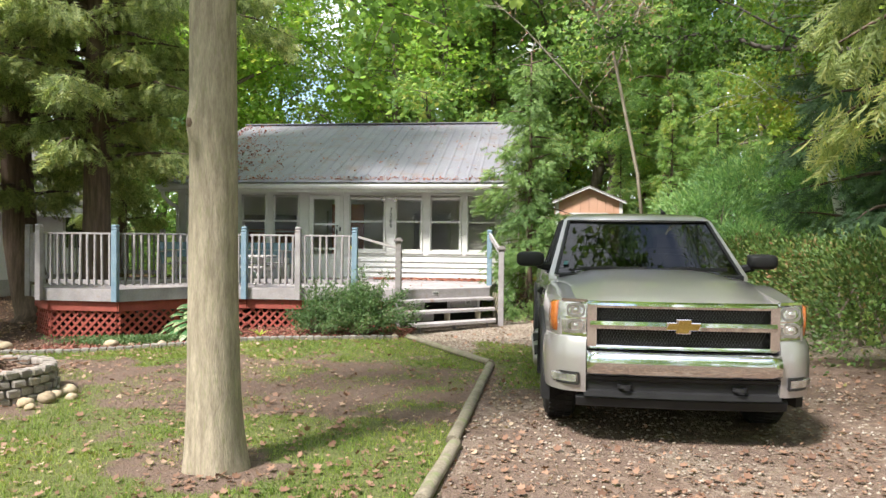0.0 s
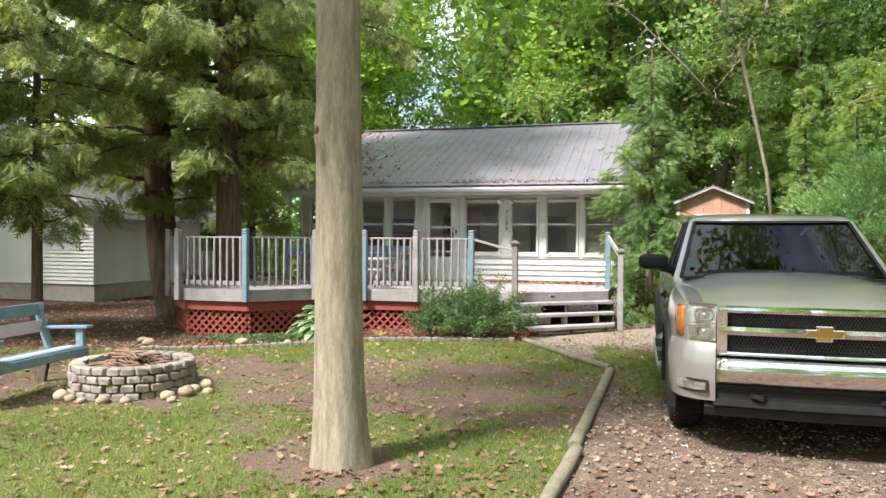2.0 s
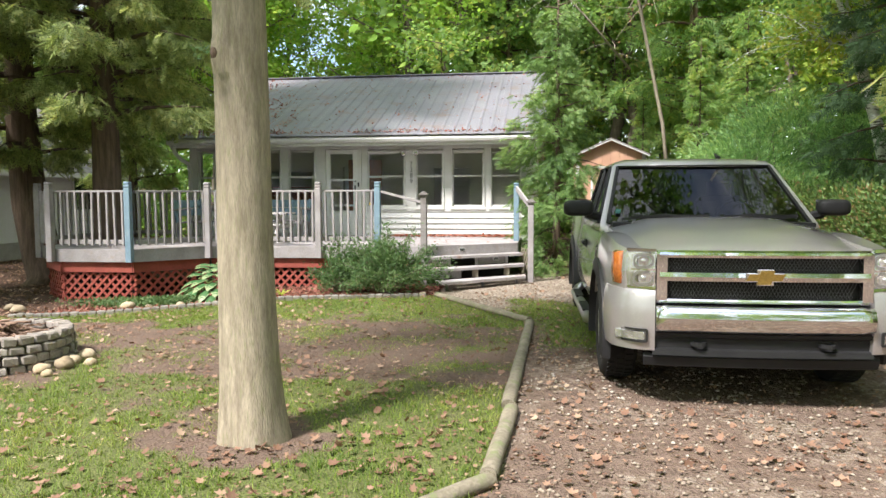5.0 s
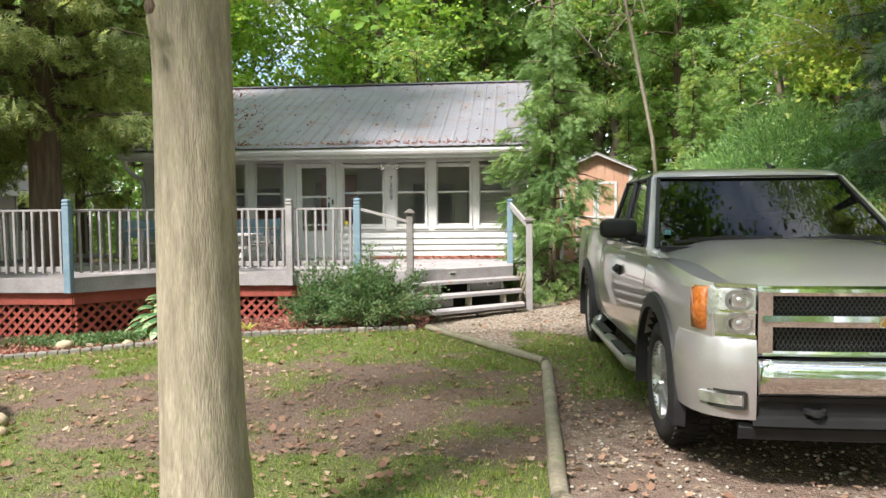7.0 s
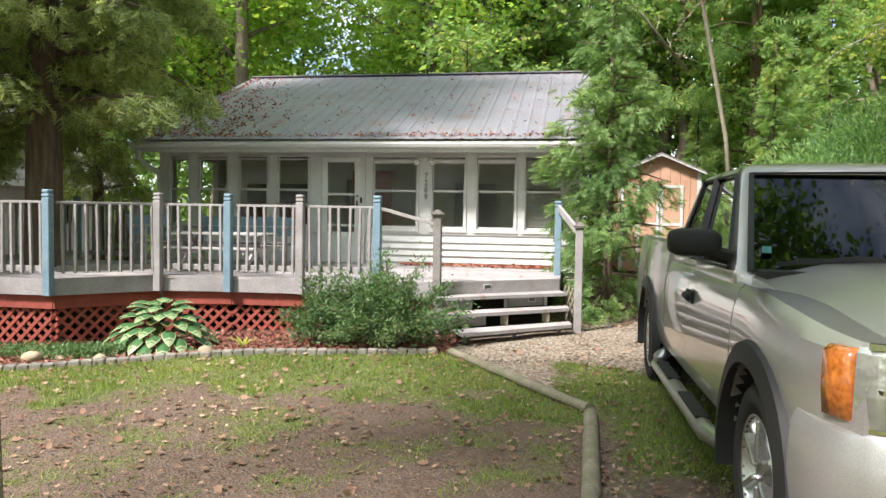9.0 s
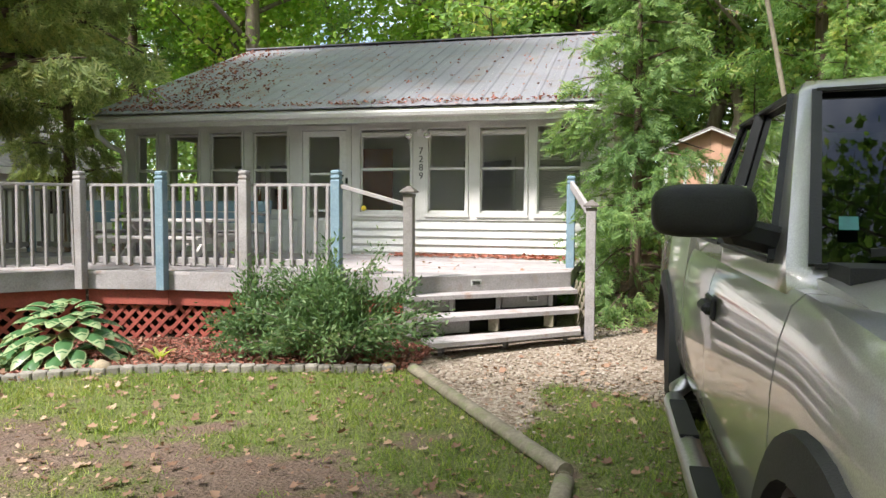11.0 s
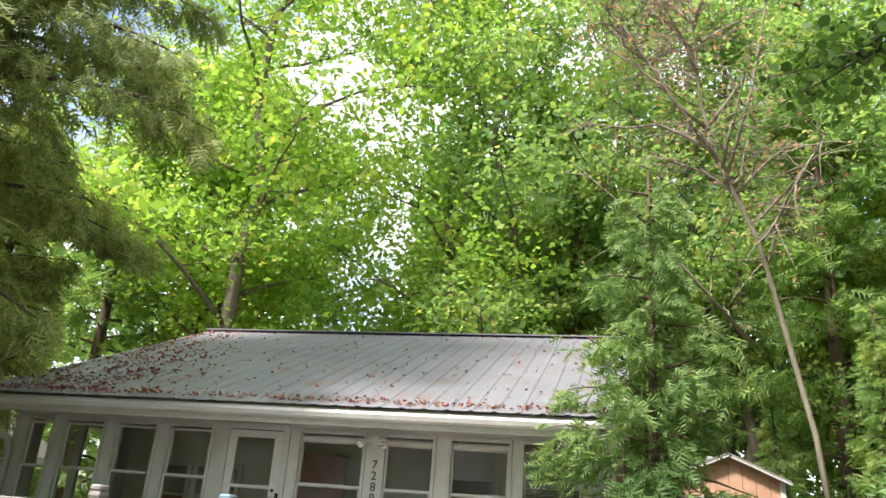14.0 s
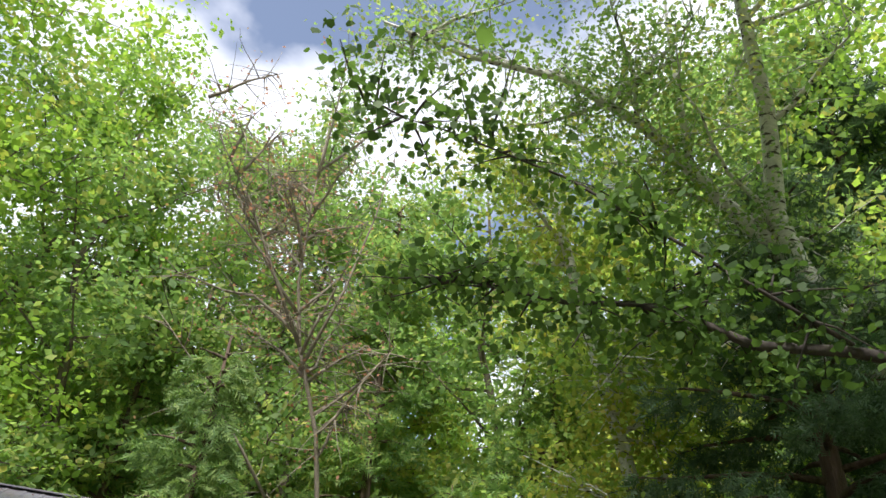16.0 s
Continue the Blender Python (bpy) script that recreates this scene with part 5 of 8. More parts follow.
def side_slice(ys, s, inner=0.78, hub=None, r=0.47):
    bm = bmesh.new()
    if hub is not None:
        ys = sorted([y for y in ys if abs(y - hub) > r + 0.01] + [hub - r * math.cos(math.pi * k / 18) for k in range(19)] + [hub - r - 0.002, hub + r + 0.002])
    rings = []
    for y in ys:
        pts = truck_side(y)
        pts = [(inner, pts[0][1])] + pts + [(inner, pts[-1][1])]
        if hub is not None and abs(y - hub) <= r:
            low = 0.4 + math.sqrt(max(0.0, r * r - (y - hub) ** 2))
            pts = [(x, z if z >= low else low + (z - 0.44) * 0.004) for x, z in pts]
        rings.append([bm.verts.new((s * x, y, z)) for x, z in pts])
    k = len(rings[0])
    for a, b in zip(rings, rings[1:]):
        for i in range(k):
            bm.faces.new((a[i], a[(i + 1) % k], b[(i + 1) % k], b[i]))
    bm.faces.new(rings[0][::-1])
    bm.faces.new(rings[-1])
    bmesh.ops.recalc_face_normals(bm, faces=bm.faces)
    return bm


def sharp_smooth(ob, deg=32):
    ob.data.shade_smooth()
    ob.data.set_sharp_from_angle(angle=radians(deg))
    return ob


def wheel(truck, x, y, s):
    w = part("wheel", ring_profile([(0.245, -0.115), (0.33, -0.135), (0.375, -0.12), (0.392, -0.07), (0.395, 0), (0.392, 0.07), (0.375, 0.12), (0.33, 0.135), (0.245, 0.115)], 40), M_TYRE, truck, "black all-terrain tyre", True)
    w.matrix_basis = Matrix.Translation((x, y, 0.395)) @ Matrix.Rotation(s * math.pi / 2, 4, "Y")
    part("rim", ring_profile([(0.245, 0.115), (0.255, 0.12), (0.24, 0.095), (0.2, 0.05), (0.15, -0.08), (0.24, -0.115)], 36), M_RIM, w, "alloy rim", True)
    for k in range(6):
        a = k * math.pi / 3
        bm = bmesh.new()
        beam(bm, (0.05 * math.cos(a), 0.05 * math.sin(a), 0.085), (0.235 * math.cos(a), 0.235 * math.sin(a), 0.085), 0.03, 0.075, 0.008, up=(0, 0, 1))
        part("spoke", bm, M_RIM, w)
    bm = bmesh.new()
    cyl(bm, (0, 0, 0.02), (0, 0, 0.1), 0.075, 0.065, 20)
    part("hub_cap", bm, M_RIM, w)
    bm = bmesh.new()
    for k in range(44):
        a = k * 2 * math.pi / 44
        for zz, da in ((-0.07, 0), (0.07, 0.07), (0, 0.035)):
            m = Matrix.Rotation(a + da, 4, "Z") @ Matrix.Translation((0.395, 0, zz))
            box(bm, (0, 0, 0), (0.014, 0.035, 0.055), m)
    tagged(part("tread_block", bm, M_TYRE, w), kind="stuff")


def ring_profile(pts, n):
    bm = bmesh.new()
    rings = []
    for i in range(n):
        a = 2 * math.pi * i / n
        rings.append([bm.verts.new((r * math.cos(a), r * math.sin(a), z)) for r, z in pts])
    for i in range(n):
        p, q = rings[i], rings[(i + 1) % n]
        for j in range(len(pts) - 1):
            bm.faces.new((p[j], q[j], q[j + 1], p[j + 1]))
        bm.faces.new((p[-1], q[-1], q[0], p[0]))
    bmesh.ops.recalc_face_normals(bm, faces=bm.faces)
    return bm


def bar_path(bm, pts, w, h, bevel=0.0):
    for a, b in zip(pts, pts[1:]):
        beam(bm, a, b, w, h, bevel)


def curved_panel(xs, ycurve, prof, thick=0.03):
    """A panel along a line in plan: prof gives (outward shift, z); ycurve(x) the line's y, or xs the points."""
    pts = [Vector(q) if isinstance(q, tuple) else Vector((q, ycurve(q))) for q in xs]
    bm = bmesh.new()
    rows = []
    for i, q in enumerate(pts):
        t = (pts[min(i + 1, len(pts) - 1)] - pts[max(i - 1, 0)]).normalized()
        n = Vector((t.y, -t.x))
        if n.dot(Vector((q.x * 0.8, -1))) < 0:
            n = -n
        rows.append(([bm.verts.new((q.x + n.x * f, q.y + n.y * f, z)) for f, z in prof], [bm.verts.new((q.x - n.x * thick, q.y - n.y * thick, z)) for f, z in prof]))
    for (a, a2), (b, b2) in zip(rows, rows[1:]):
        for j in range(len(prof) - 1):
            bm.faces.new((a[j], b[j], b[j + 1], a[j + 1]))
            bm.faces.new((a2[j + 1], b2[j + 1], b2[j], a2[j]))
        bm.faces.new((a[0], a2[0], b2[0], b[0]))
        bm.faces.new((a[-1], b[-1], b2[-1], a2[-1]))
    for a, a2 in (rows[0], rows[-1]):
        for j in range(len(prof) - 1):
            bm.faces.new((a[j], a[j + 1], a2[j + 1], a2[j]))
    bmesh.ops.recalc_face_normals(bm, faces=bm.faces)
    return bm


def nose(x):
    """The nose's line in plan: bowed, then swept back at the corners."""
    a = abs(x)
    return 0.035 * (a / 0.7) ** 2 + (2.6 * max(0, a - 0.75) ** 1.8 if a > 0.75 else 0)


CORNER = [(0.703, 0.03), (0.76, 0.04), (0.82, 0.062), (0.87, 0.1), (0.915, 0.155), (0.945, 0.23), (0.96, 0.33), (0.965, 0.44)]


def build_truck():
    yaw = radians(1.0)
    T = thing("pickup_truck", Matrix.Translation((5.96, -9.55, 0.02)) @ Matrix.Rotation(yaw, 4, "Z"), "parked champagne silver extended-cab pickup truck with chrome grille", "truck")
    fr = [0.1, 0.16, 0.25, 0.38, 0.5, 0.65, 0.8, 0.98, 1.15, 1.3, 1.46]
    for s in (-1, 1):
        f = part("fender", side_slice(fr, s, hub=0.98), M_CAR, T)
        sharp_smooth(f)
        d = part("door", side_slice([1.468, 1.7, 2.0, 2.3, 2.6, 2.74], s), M_CAR, T)
        sharp_smooth(d)
        bm = bmesh.new()
        box(bm, (s * 1.015, 2.58, 1.0), (0.05, 0.17, 0.045), None, 0.015)
        box(bm, (s * 1.0, 2.58, 1.0), (0.02, 0.2, 0.085), None, 0.008)
        part("door_handle", bm, M_BLACK, d, "black door handle")
        d2 = part("rear_door", side_slice([2.748, 3.0, 3.3, 3.58], s), M_CAR, T)
        sharp_smooth(d2)
        q = part("bed_side", side_slice([3.73, 3.9, 4.1, 4.3, 4.62, 4.9, 5.2, 5.5, 5.72, 5.8], s, 0.83, hub=4.62), M_CAR, T)
        sharp_smooth(q)
        c = part("cab_corner", side_slice([3.588, 3.65, 3.695], s), M_CAR, T)
        sharp_smooth(c)
        # arch flares
        for hub in (0.98, 4.62):
            bm = bmesh.new()
            rings = []
            for k in range(23):
                a = math.pi * (-0.08 + 1.16 * k / 22)
                cy, cz = math.cos(a), math.sin(a)
                yy = hub + cy * 0.5
                w = truck_side(min(max(yy, 0.3), 5.7))[3][0] - 0.0
                drop = 0.045 * max(0, 0.4 + 0.5 * cz - 0.55)
                ring = [(s * (w - 0.03 - drop), hub + cy * 0.6, 0.4 + cz * 0.59), (s * (w + 0.03 - drop), hub + cy * 0.575, 0.4 + cz * 0.565), (s * (w + 0.045 - drop), hub + cy * 0.475, 0.4 + cz * 0.475), (s * (w - 0.15), hub + cy * 0.462, 0.4 + cz * 0.462)]
                rings.append([bm.verts.new(v) for v in ring])
            for a, b in zip(rings, rings[1:]):
                for j in range(4):
                    bm.faces.new((a[j], a[(j + 1) % 4], b[(j + 1) % 4], b[j]))
            bmesh.ops.recalc_face_normals(bm, faces=bm.faces)
            sharp_smooth(part("arch_flare", bm, M_BLACK, T, "black plastic wheel-arch flare"), 50)
            bm = bmesh.new()
            for k in range(16):
                a0, a1 = math.pi * k / 16, math.pi * (k + 1) / 16
                v = [bm.verts.new((s * x, hub + math.cos(a) * 0.47, 0.4 + math.sin(a) * 0.47)) for x, a in ((0.55, a0), (0.93, a0), (0.93, a1), (0.55, a1))]
                bm.faces.new(v)
            part("arch_liner", bm, M_BLACK, T)
            wheel(T, s * 0.865, hub, s)
    bm = bmesh.new()
    span(bm, -0.6, 0.6, 0.25, 5.6, 0.42, 0.6)
    span(bm, -0.55, 0.55, 0.2, 1.4, 0.6, 1.0)
    for hub in (0.98, 4.62):
        cyl(bm, (-0.8, hub, 0.39), (0.8, hub, 0.39), 0.06)
    part("chassis", bm, M_BLACK, T)
    # bonnet
    bm = bmesh.new()
    rows = []
    for j in range(13):
        t = j / 12
        y = 0.1 + 1.42 * t
        w = 0.845 + 0.03 * smooth(t * 2)
        row = []
        for i in range(-8, 9):
            u = i / 8
            yy = y + (nose(u * 0.8) * (1 - t) + 0.09 * (u * u) * (t if t > 0.5 else 0) * 1.0) * 1.0
            z = 1.105 + 0.175 * smooth(t * 0.92 + 0.08) ** 0.8 - 0.075 * abs(u) ** 3.2 + 0.018 * smooth((0.75 - abs(u)) / 0.12) * smooth(t * 3)
            if j == 0:
                z -= 0.03
            row.append(bm.verts.new((w * u, yy - (0.02 if j == 0 else 0), z)))
        rows.append(row)
    for a, b in zip(rows, rows[1:]):
        for i in range(16):
            bm.faces.new((a[i], a[i + 1], b[i + 1], b[i]))
    r = bmesh.ops.extrude_face_region(bm, geom=list(bm.faces))
    for v in r["geom"]:
        if isinstance(v, bmesh.types.BMVert):
            v.co.z -= 0.05
    bmesh.ops.recalc_face_normals(bm, faces=bm.faces)
    sharp_smooth(part("bonnet", bm, M_CAR, T), 40)
    # cab shell
    fx = [-1, -0.93, -0.6, -0.3, 0, 0.3, 0.6, 0.93, 1]
    sy = [0.07, 0.5, 0.55, 0.9]
    levels = [(1.15, 1.45, 3.7, 0.945), (1.235, 1.5, 3.69, 0.94), (1.77, 2.2, 3.56, 0.765), (1.82, 2.3, 3.5, 0.72), (1.855, 2.55, 3.35, 0.6), (1.868, 2.8, 3.2, 0.4)]
    rings = []
    for z, yf, yr, hw in levels:
        ring = [(hw * u, yf + 0.13 * u * u, z) for u in fx]
        ys0 = yf + 0.13
        ring += [(hw, ys0 + (yr - ys0) * v, z) for v in sy]
        ring += [(hw * u, yr - 0.03 * u * u, z) for u in fx[::-1]]
        ring += [(-hw, ys0 + (yr - ys0) * v, z) for v in sy[::-1]]
        rings.append([Vector(p) for p in ring])
    k = len(rings[0])
    glass = {"windscreen": [1, 2, 3, 4, 5, 6], "front_side_glass": [9], "rear_side_glass": [11], "rear_glass": [14, 15, 16, 17, 18, 19], "front_side_glass_b": [k - 2 - 0], "rear_side_glass_b": [k - 4]}
    removed = {i for v in glass.values() for i in v}
    bm = bmesh.new()
    V = [[bm.verts.new(p) for p in r] for r in rings]
    for li in range(len(levels) - 1):
        for i in range(k):
            if li == 1 and i in removed:
                continue
            bm.faces.new((V[li][i], V[li][(i + 1) % k], V[li + 1][(i + 1) % k], V[li + 1][i]))
    bm.faces.new(V[-1])
    bmesh.ops.recalc_face_normals(bm, faces=bm.faces)
    cab = part("cab", bm, M_CAR, T)
    sol = cab.modifiers.new("thickness", "SOLIDIFY")
    sol.thickness = 0.035
    sol.offset = -1
    sharp_smooth(cab, 35)
    for nm, idx in glass.items():
        bm = bmesh.new()
        for i in idx:
            c = [rings[1][i], rings[1][(i + 1) % k], rings[2][(i + 1) % k], rings[2][i]]
            cen = Vector((0, 2.6, 1.45))
            bm.faces.new([bm.verts.new(p + (cen - p).normalized() * 0.012) for p in c])
        bmesh.ops.remove_doubles(bm, verts=bm.verts, dist=0.0005)
        bmesh.ops.recalc_face_normals(bm, faces=bm.faces)
        g = part(nm.replace("_b", ""), bm, M_CARGLASS, T, "dark reflective glass", smooth=True)
        g.visible_shadow = False
        # rubber surround
        bm = bmesh.new()
        a, b = idx[0], idx[-1] + 1
        lo = [rings[1][i % k] for i in range(a, b + 1)]
        hi = [rings[2][i % k] for i in range(a, b + 1)]
        cen = Vector((0, 2.6, 1.5))
        loop = [p + (p - cen).normalized() * 0.003 for p in lo + hi[::-1]]
        bar_path(bm, loop + loop[:1], 0.03, 0.012)
        tagged(part("window_seal", bm, M_BLACK, T, "black rubber surround moulded in one loop"), kind="stuff")
    # cabin
    bm = bmesh.new()
    span(bm, -0.76, 0.76, 1.5, 3.66, 0.6, 1.0)
    span(bm, -0.78, 0.78, 1.62, 2.05, 1.0, 1.2, 0.03)
    part("dashboard", bm, M_BLACK, T)
    for x in (-0.4, 0.4):
        bm = bmesh.new()
        box(bm, (x, 2.85, 1.2), (0.5, 0.16, 0.55), None, 0.05)
        box(bm, (x, 2.88, 1.55), (0.26, 0.1, 0.18), None, 0.03)
        part("seat", bm, surf_seat, T)
    bm = ring_profile([(0.17, -0.012), (0.195, -0.012), (0.195, 0.012), (0.17, 0.012)], 24)
    box(bm, (0, 0, 0), (0.34, 0.05, 0.02))
    sw = part("steering_wheel", bm, M_BLACK, T)
    sw.matrix_basis = Matrix.Translation((0.4, 2.2, 1.27)) @ Matrix.Rotation(radians(65), 4, "X")
    # roof aerial
    bm = bmesh.new()
    cyl(bm, (0.35, 2.75, 1.86), (0.35, 2.9, 1.92), 0.03, 0.008, 8)
    part("roof_aerial", bm, M_BLACK, T)
    # wipers
    for x0, x1 in ((-0.75, -0.02), (0.0, 0.72)):
        bm = bmesh.new()
        bar_path(bm, [(x0, 1.56 + 0.05, 1.27), ((x0 + x1) / 2, 1.5, 1.315), (x1 - 0.1, 1.47, 1.285)], 0.02, 0.02)
        bar_path(bm, [(x0 + 0.1, 1.58, 1.29), (x1, 1.5, 1.3)], 0.012, 0.03)
        part("wiper", bm, M_BLACK, T)
    bm = bmesh.new()
    box(bm, (0, 0, 0), (0.045, 0.055, 0.002), Matrix.Translation((-0.775, 1.707, 1.34)) @ Matrix.Rotation(radians(-13), 4, "Z") @ Matrix.Rotation(radians(37.4), 4, "X"))
    part("windscreen_sticker", bm, surf("teal_sticker", (0.012, 0.11, 0.11), (0.02, 0.15, 0.15), 5, 0.5, 0.0), T, "small teal windscreen sticker")
    bm = bmesh.new()
    span(bm, -0.85, 0.85, 1.42, 1.6, 1.16, 1.245)
    part("cowl", bm, M_BLACK, T)
    # bed
    bm = bmesh.new()
    span(bm, -0.83, 0.83, 3.74, 5.78, 0.7, 0.78)
    span(bm, -0.83, 0.83, 3.74, 3.79, 0.78, 1.32)
    part("bed_floor", bm, M_CAR, T)
    bm = bmesh.new()
    span(bm, -0.82, 0.82, 5.73, 5.79, 0.6, 1.31, 0.01)
    part("tailgate", bm, M_CAR, T)
    bm = bmesh.new()
    span(bm, -0.95, 0.95, 5.8, 5.9, 0.5, 0.68, 0.02)
    part("rear_bumper", bm, M_CHROME, T)
    # grille
    xs = [i * 0.68 / 8 for i in range(-8, 9)]
    g = part("grille", curved_panel(xs, nose, [(-0.03, 0.73), (-0.03, 1.1)], 0.05), M_TYRE, T, "chrome-barred grille over black mesh")
    for z0, z1, f in ((1.045, 1.105, 0.045), (0.885, 0.968, 0.05), (0.735, 0.785, 0.045)):
        part("grille_bar", curved_panel(xs, nose, [(0, z0), (f, z0 + 0.012), (f + 0.006, (z0 + z1) / 2), (f, z1 - 0.012), (0, z1)], 0.0), M_CHROME, g, "chrome bar")
    for s in (-1, 1):
        part("grille_side", curved_panel([s * x for x in (0.63, 0.66, 0.7)], nose, [(0.02, 0.735), (0.05, 0.76), (0.05, 1.08), (0.02, 1.105)], 0.01), M_CHROME, g, "chrome side bar")
    bm = bmesh.new()
    for z0, z1 in ((0.785, 0.885), (0.968, 1.045)):
        n = 52
        for i in range(n):
            x0 = -0.62 + 1.24 * i / n
            for sgn in (-1, 1):
                x1 = x0 + sgn * 0.05
                if abs(x1) < 0.63:
                    beam(bm, (x0, nose(x0) + 0.012, z0), (x1, nose(x1) + 0.012, z1), 0.004, 0.003, up=(0, 1, 0))
    tagged(part("mesh", bm, surf_mesh, g), kind="stuff")
    bm = bmesh.new()
    for k, (sx, sz, dy) in enumerate(((0.115, 0.022, -0.066), (0.045, 0.046, -0.066))):
        v = [(-sx - 0.012, -sz), (sx - 0.012, -sz), (sx + 0.012, sz), (-sx + 0.012, sz)]
        lo = [bm.verts.new((x, dy + 0.02, 0.928 + z)) for x, z in v]
        hi = [bm.verts.new((x, dy - 0.004 * k, 0.928 + z)) for x, z in v]
        bm.faces.new(hi)
        for i in range(4):
            bm.faces.new((lo[i], lo[(i + 1) % 4], hi[(i + 1) % 4], hi[i]))
    bmesh.ops.recalc_face_normals(bm, faces=bm.faces)
    part("badge", bm, M_GOLD, g, "plain gold cross-shaped badge")
    bm = bmesh.new()
    for sx, sz in ((0.126, 0.03), (0.055, 0.055)):
        box(bm, (0, -0.052, 0.928), (sx * 2, 0.02, sz * 2), None, 0.004)
    part("badge_rim", bm, M_CHROME, g)
    # chrome bumper, valance
    xs2 = [i * 0.7 / 8 for i in range(-8, 9)]
    part("bumper", curved_panel(xs2, nose, [(0.0, 0.54), (0.07, 0.545), (0.1, 0.575), (0.115, 0.64), (0.1, 0.7), (0.07, 0.725), (0.0, 0.728)], 0.02), M_CHROME, T, "polished chrome front bumper", smooth=True)
    part("valance", curved_panel([i * 0.72 / 8 for i in range(-8, 9)], nose, [(0.0, 0.37), (0.05, 0.38), (0.045, 0.42), (0.02, 0.43), (0.02, 0.5), (0.05, 0.51), (0.06, 0.538)], 0.04), M_BLACK, T, "black plastic air dam")
    part("air_dam", curved_panel([i * 0.78 / 10 for i in range(-10, 11)], nose, [(-0.02, 0.29), (0.0, 0.3), (0.02, 0.36), (0.01, 0.385)], 0.04), M_BLACK, T, "black plastic air dam")
    for s in (-1, 1):
        e = part("bumper_end", curved_panel([(s * x, y) for x, y in CORNER], None, [(0.0, 0.4), (0.045, 0.41), (0.055, 0.5), (0.06, 0.66), (0.05, 0.78), (0.03, 0.825), (0.0, 0.835)], 0.02), M_CAR, T, "silver painted bumper end")
        sharp_smooth(e, 40)
        fl = part("fog_lamp", curved_panel([(s * x, y) for x, y in CORNER[1:5]], None, [(0.05, 0.48), (0.068, 0.485), (0.07, 0.54), (0.05, 0.548)], 0.0), M_LENS, T, "rectangular clear fog lamp")
        bm = bmesh.new()
        lo = [(s * (x + 0.008), y - 0.068, 0.472) for x, y in CORNER[1:5]]
        hi = [(x, y, 0.556) for x, y, z in lo]
        bar_path(bm, lo + hi[::-1] + lo[:1], 0.014, 0.014)
        tagged(part("surround", bm, M_RUBBER, fl, "black lamp surround moulded in one loop"), kind="stuff")
        # headlamp wrapping the corner
        hx = [0.705, 0.75, 0.8, 0.85, 0.89]
        hl = part("headlamp", curved_panel([(s * 0.705, 0.04), (s * 0.76, 0.05), (s * 0.81, 0.068), (s * 0.86, 0.1), (s * 0.885, 0.128), (s * 0.901, 0.149)], None, [(0.0, 0.84), (0.02, 0.85), (0.03, 0.95), (0.02, 1.08), (0.0, 1.1)], 0.03), M_LENS, T, "clear headlamp with twin round reflectors")
        part("indicator", curved_panel([(s * 0.903, 0.152), (s * 0.921, 0.18), (s * 0.938, 0.215), (s * 0.95, 0.255)], None, [(0.006, 0.85), (0.028, 0.86), (0.036, 0.95), (0.032, 1.07), (0.006, 1.09)], 0.03), M_AMBER, hl, "amber indicator lens", smooth=True)
        for zz in (0.91, 1.03):
            yy = nose(0.8) - 0.034
            bm = bmesh.new()
            loop = [(s * (0.79 + 0.062 * cx), yy, zz + 0.044 * cz) for cx, cz in ((-1, -0.5), (-0.6, -1), (0.6, -1), (1, -0.5), (1, 0.5), (0.6, 1), (-0.6, 1), (-1, 0.5))]
            bar_path(bm, loop + loop[:1], 0.012, 0.02)
            part("reflector_rim", bm, M_RIM, hl)
            bm = bmesh.new()
            cyl(bm, (s * 0.79, yy - 0.004, zz), (s * 0.79, yy + 0.02, zz), 0.036, 0.03, 20)
            part("reflector", bm, M_LENS, hl)
            bm = bmesh.new()
            ball(bm, (s * 0.79, yy - 0.004, zz), 0.02, (1, 0.5, 1), 2)
            part("bulb", bm, M_LENS, hl, smooth=True)
        bm = bmesh.new()
        bar_path(bm, [(s * x, y - 0.03, 0.97) for x, y in ((0.705, 0.04), (0.76, 0.05), (0.81, 0.068), (0.86, 0.1), (0.885, 0.125))] + [(s * 0.93, 0.17, 0.97), (s * 0.965, 0.27, 0.97)], 0.012, 0.014)
        part("lamp_divider", bm, M_CHROME, hl)
        for za, zb in ((1.105, 1.105), (0.84, 0.845)):
            bm = bmesh.new()
            bar_path(bm, [(s * 0.705, nose(0.705) - 0.03, za), (s * 0.89, nose(0.89) - 0.02, zb)], 0.02, 0.02)
            part("lamp_surround", bm, M_CHROME, hl)
        # tow hook
        bm = ring_profile([(0.03, -0.012), (0.055, -0.012), (0.055, 0.012), (0.03, 0.012)], 14)
        hk = part("tow_hook", bm, M_BLACK, T)
        hk.matrix_basis = Matrix.Translation((s * 0.42, -0.02, 0.465))
        # mirror
        mr = part("wing_mirror", mirror_shell(s), M_BLACK, T, "large black wing mirror", smooth=True)
        bm = bmesh.new()
        beam(bm, (s * 0.9, 1.86, 1.28), (s * 1.06, 1.8, 1.32), 0.09, 0.08, 0.02)
        part("mirror_arm", bm, M_BLACK, mr)
        bm = bmesh.new()
        box(bm, (s * 1.1, 1.862, 1.38), (0.2, 0.004, 0.12), None)
        part("mirror_glass", bm, M_CHROME, mr)
        # running board
        bm = bmesh.new()
        tube(bm, [(s * 0.9, 1.5, 0.42), (s * 1.0, 1.6, 0.36), (s * 1.03, 1.8, 0.34), (s * 1.03, 3.7, 0.34), (s * 1.0, 3.88, 0.36), (s * 0.9, 3.95, 0.42)], [0.045, 0.05, 0.055, 0.055, 0.05, 0.045], 12)
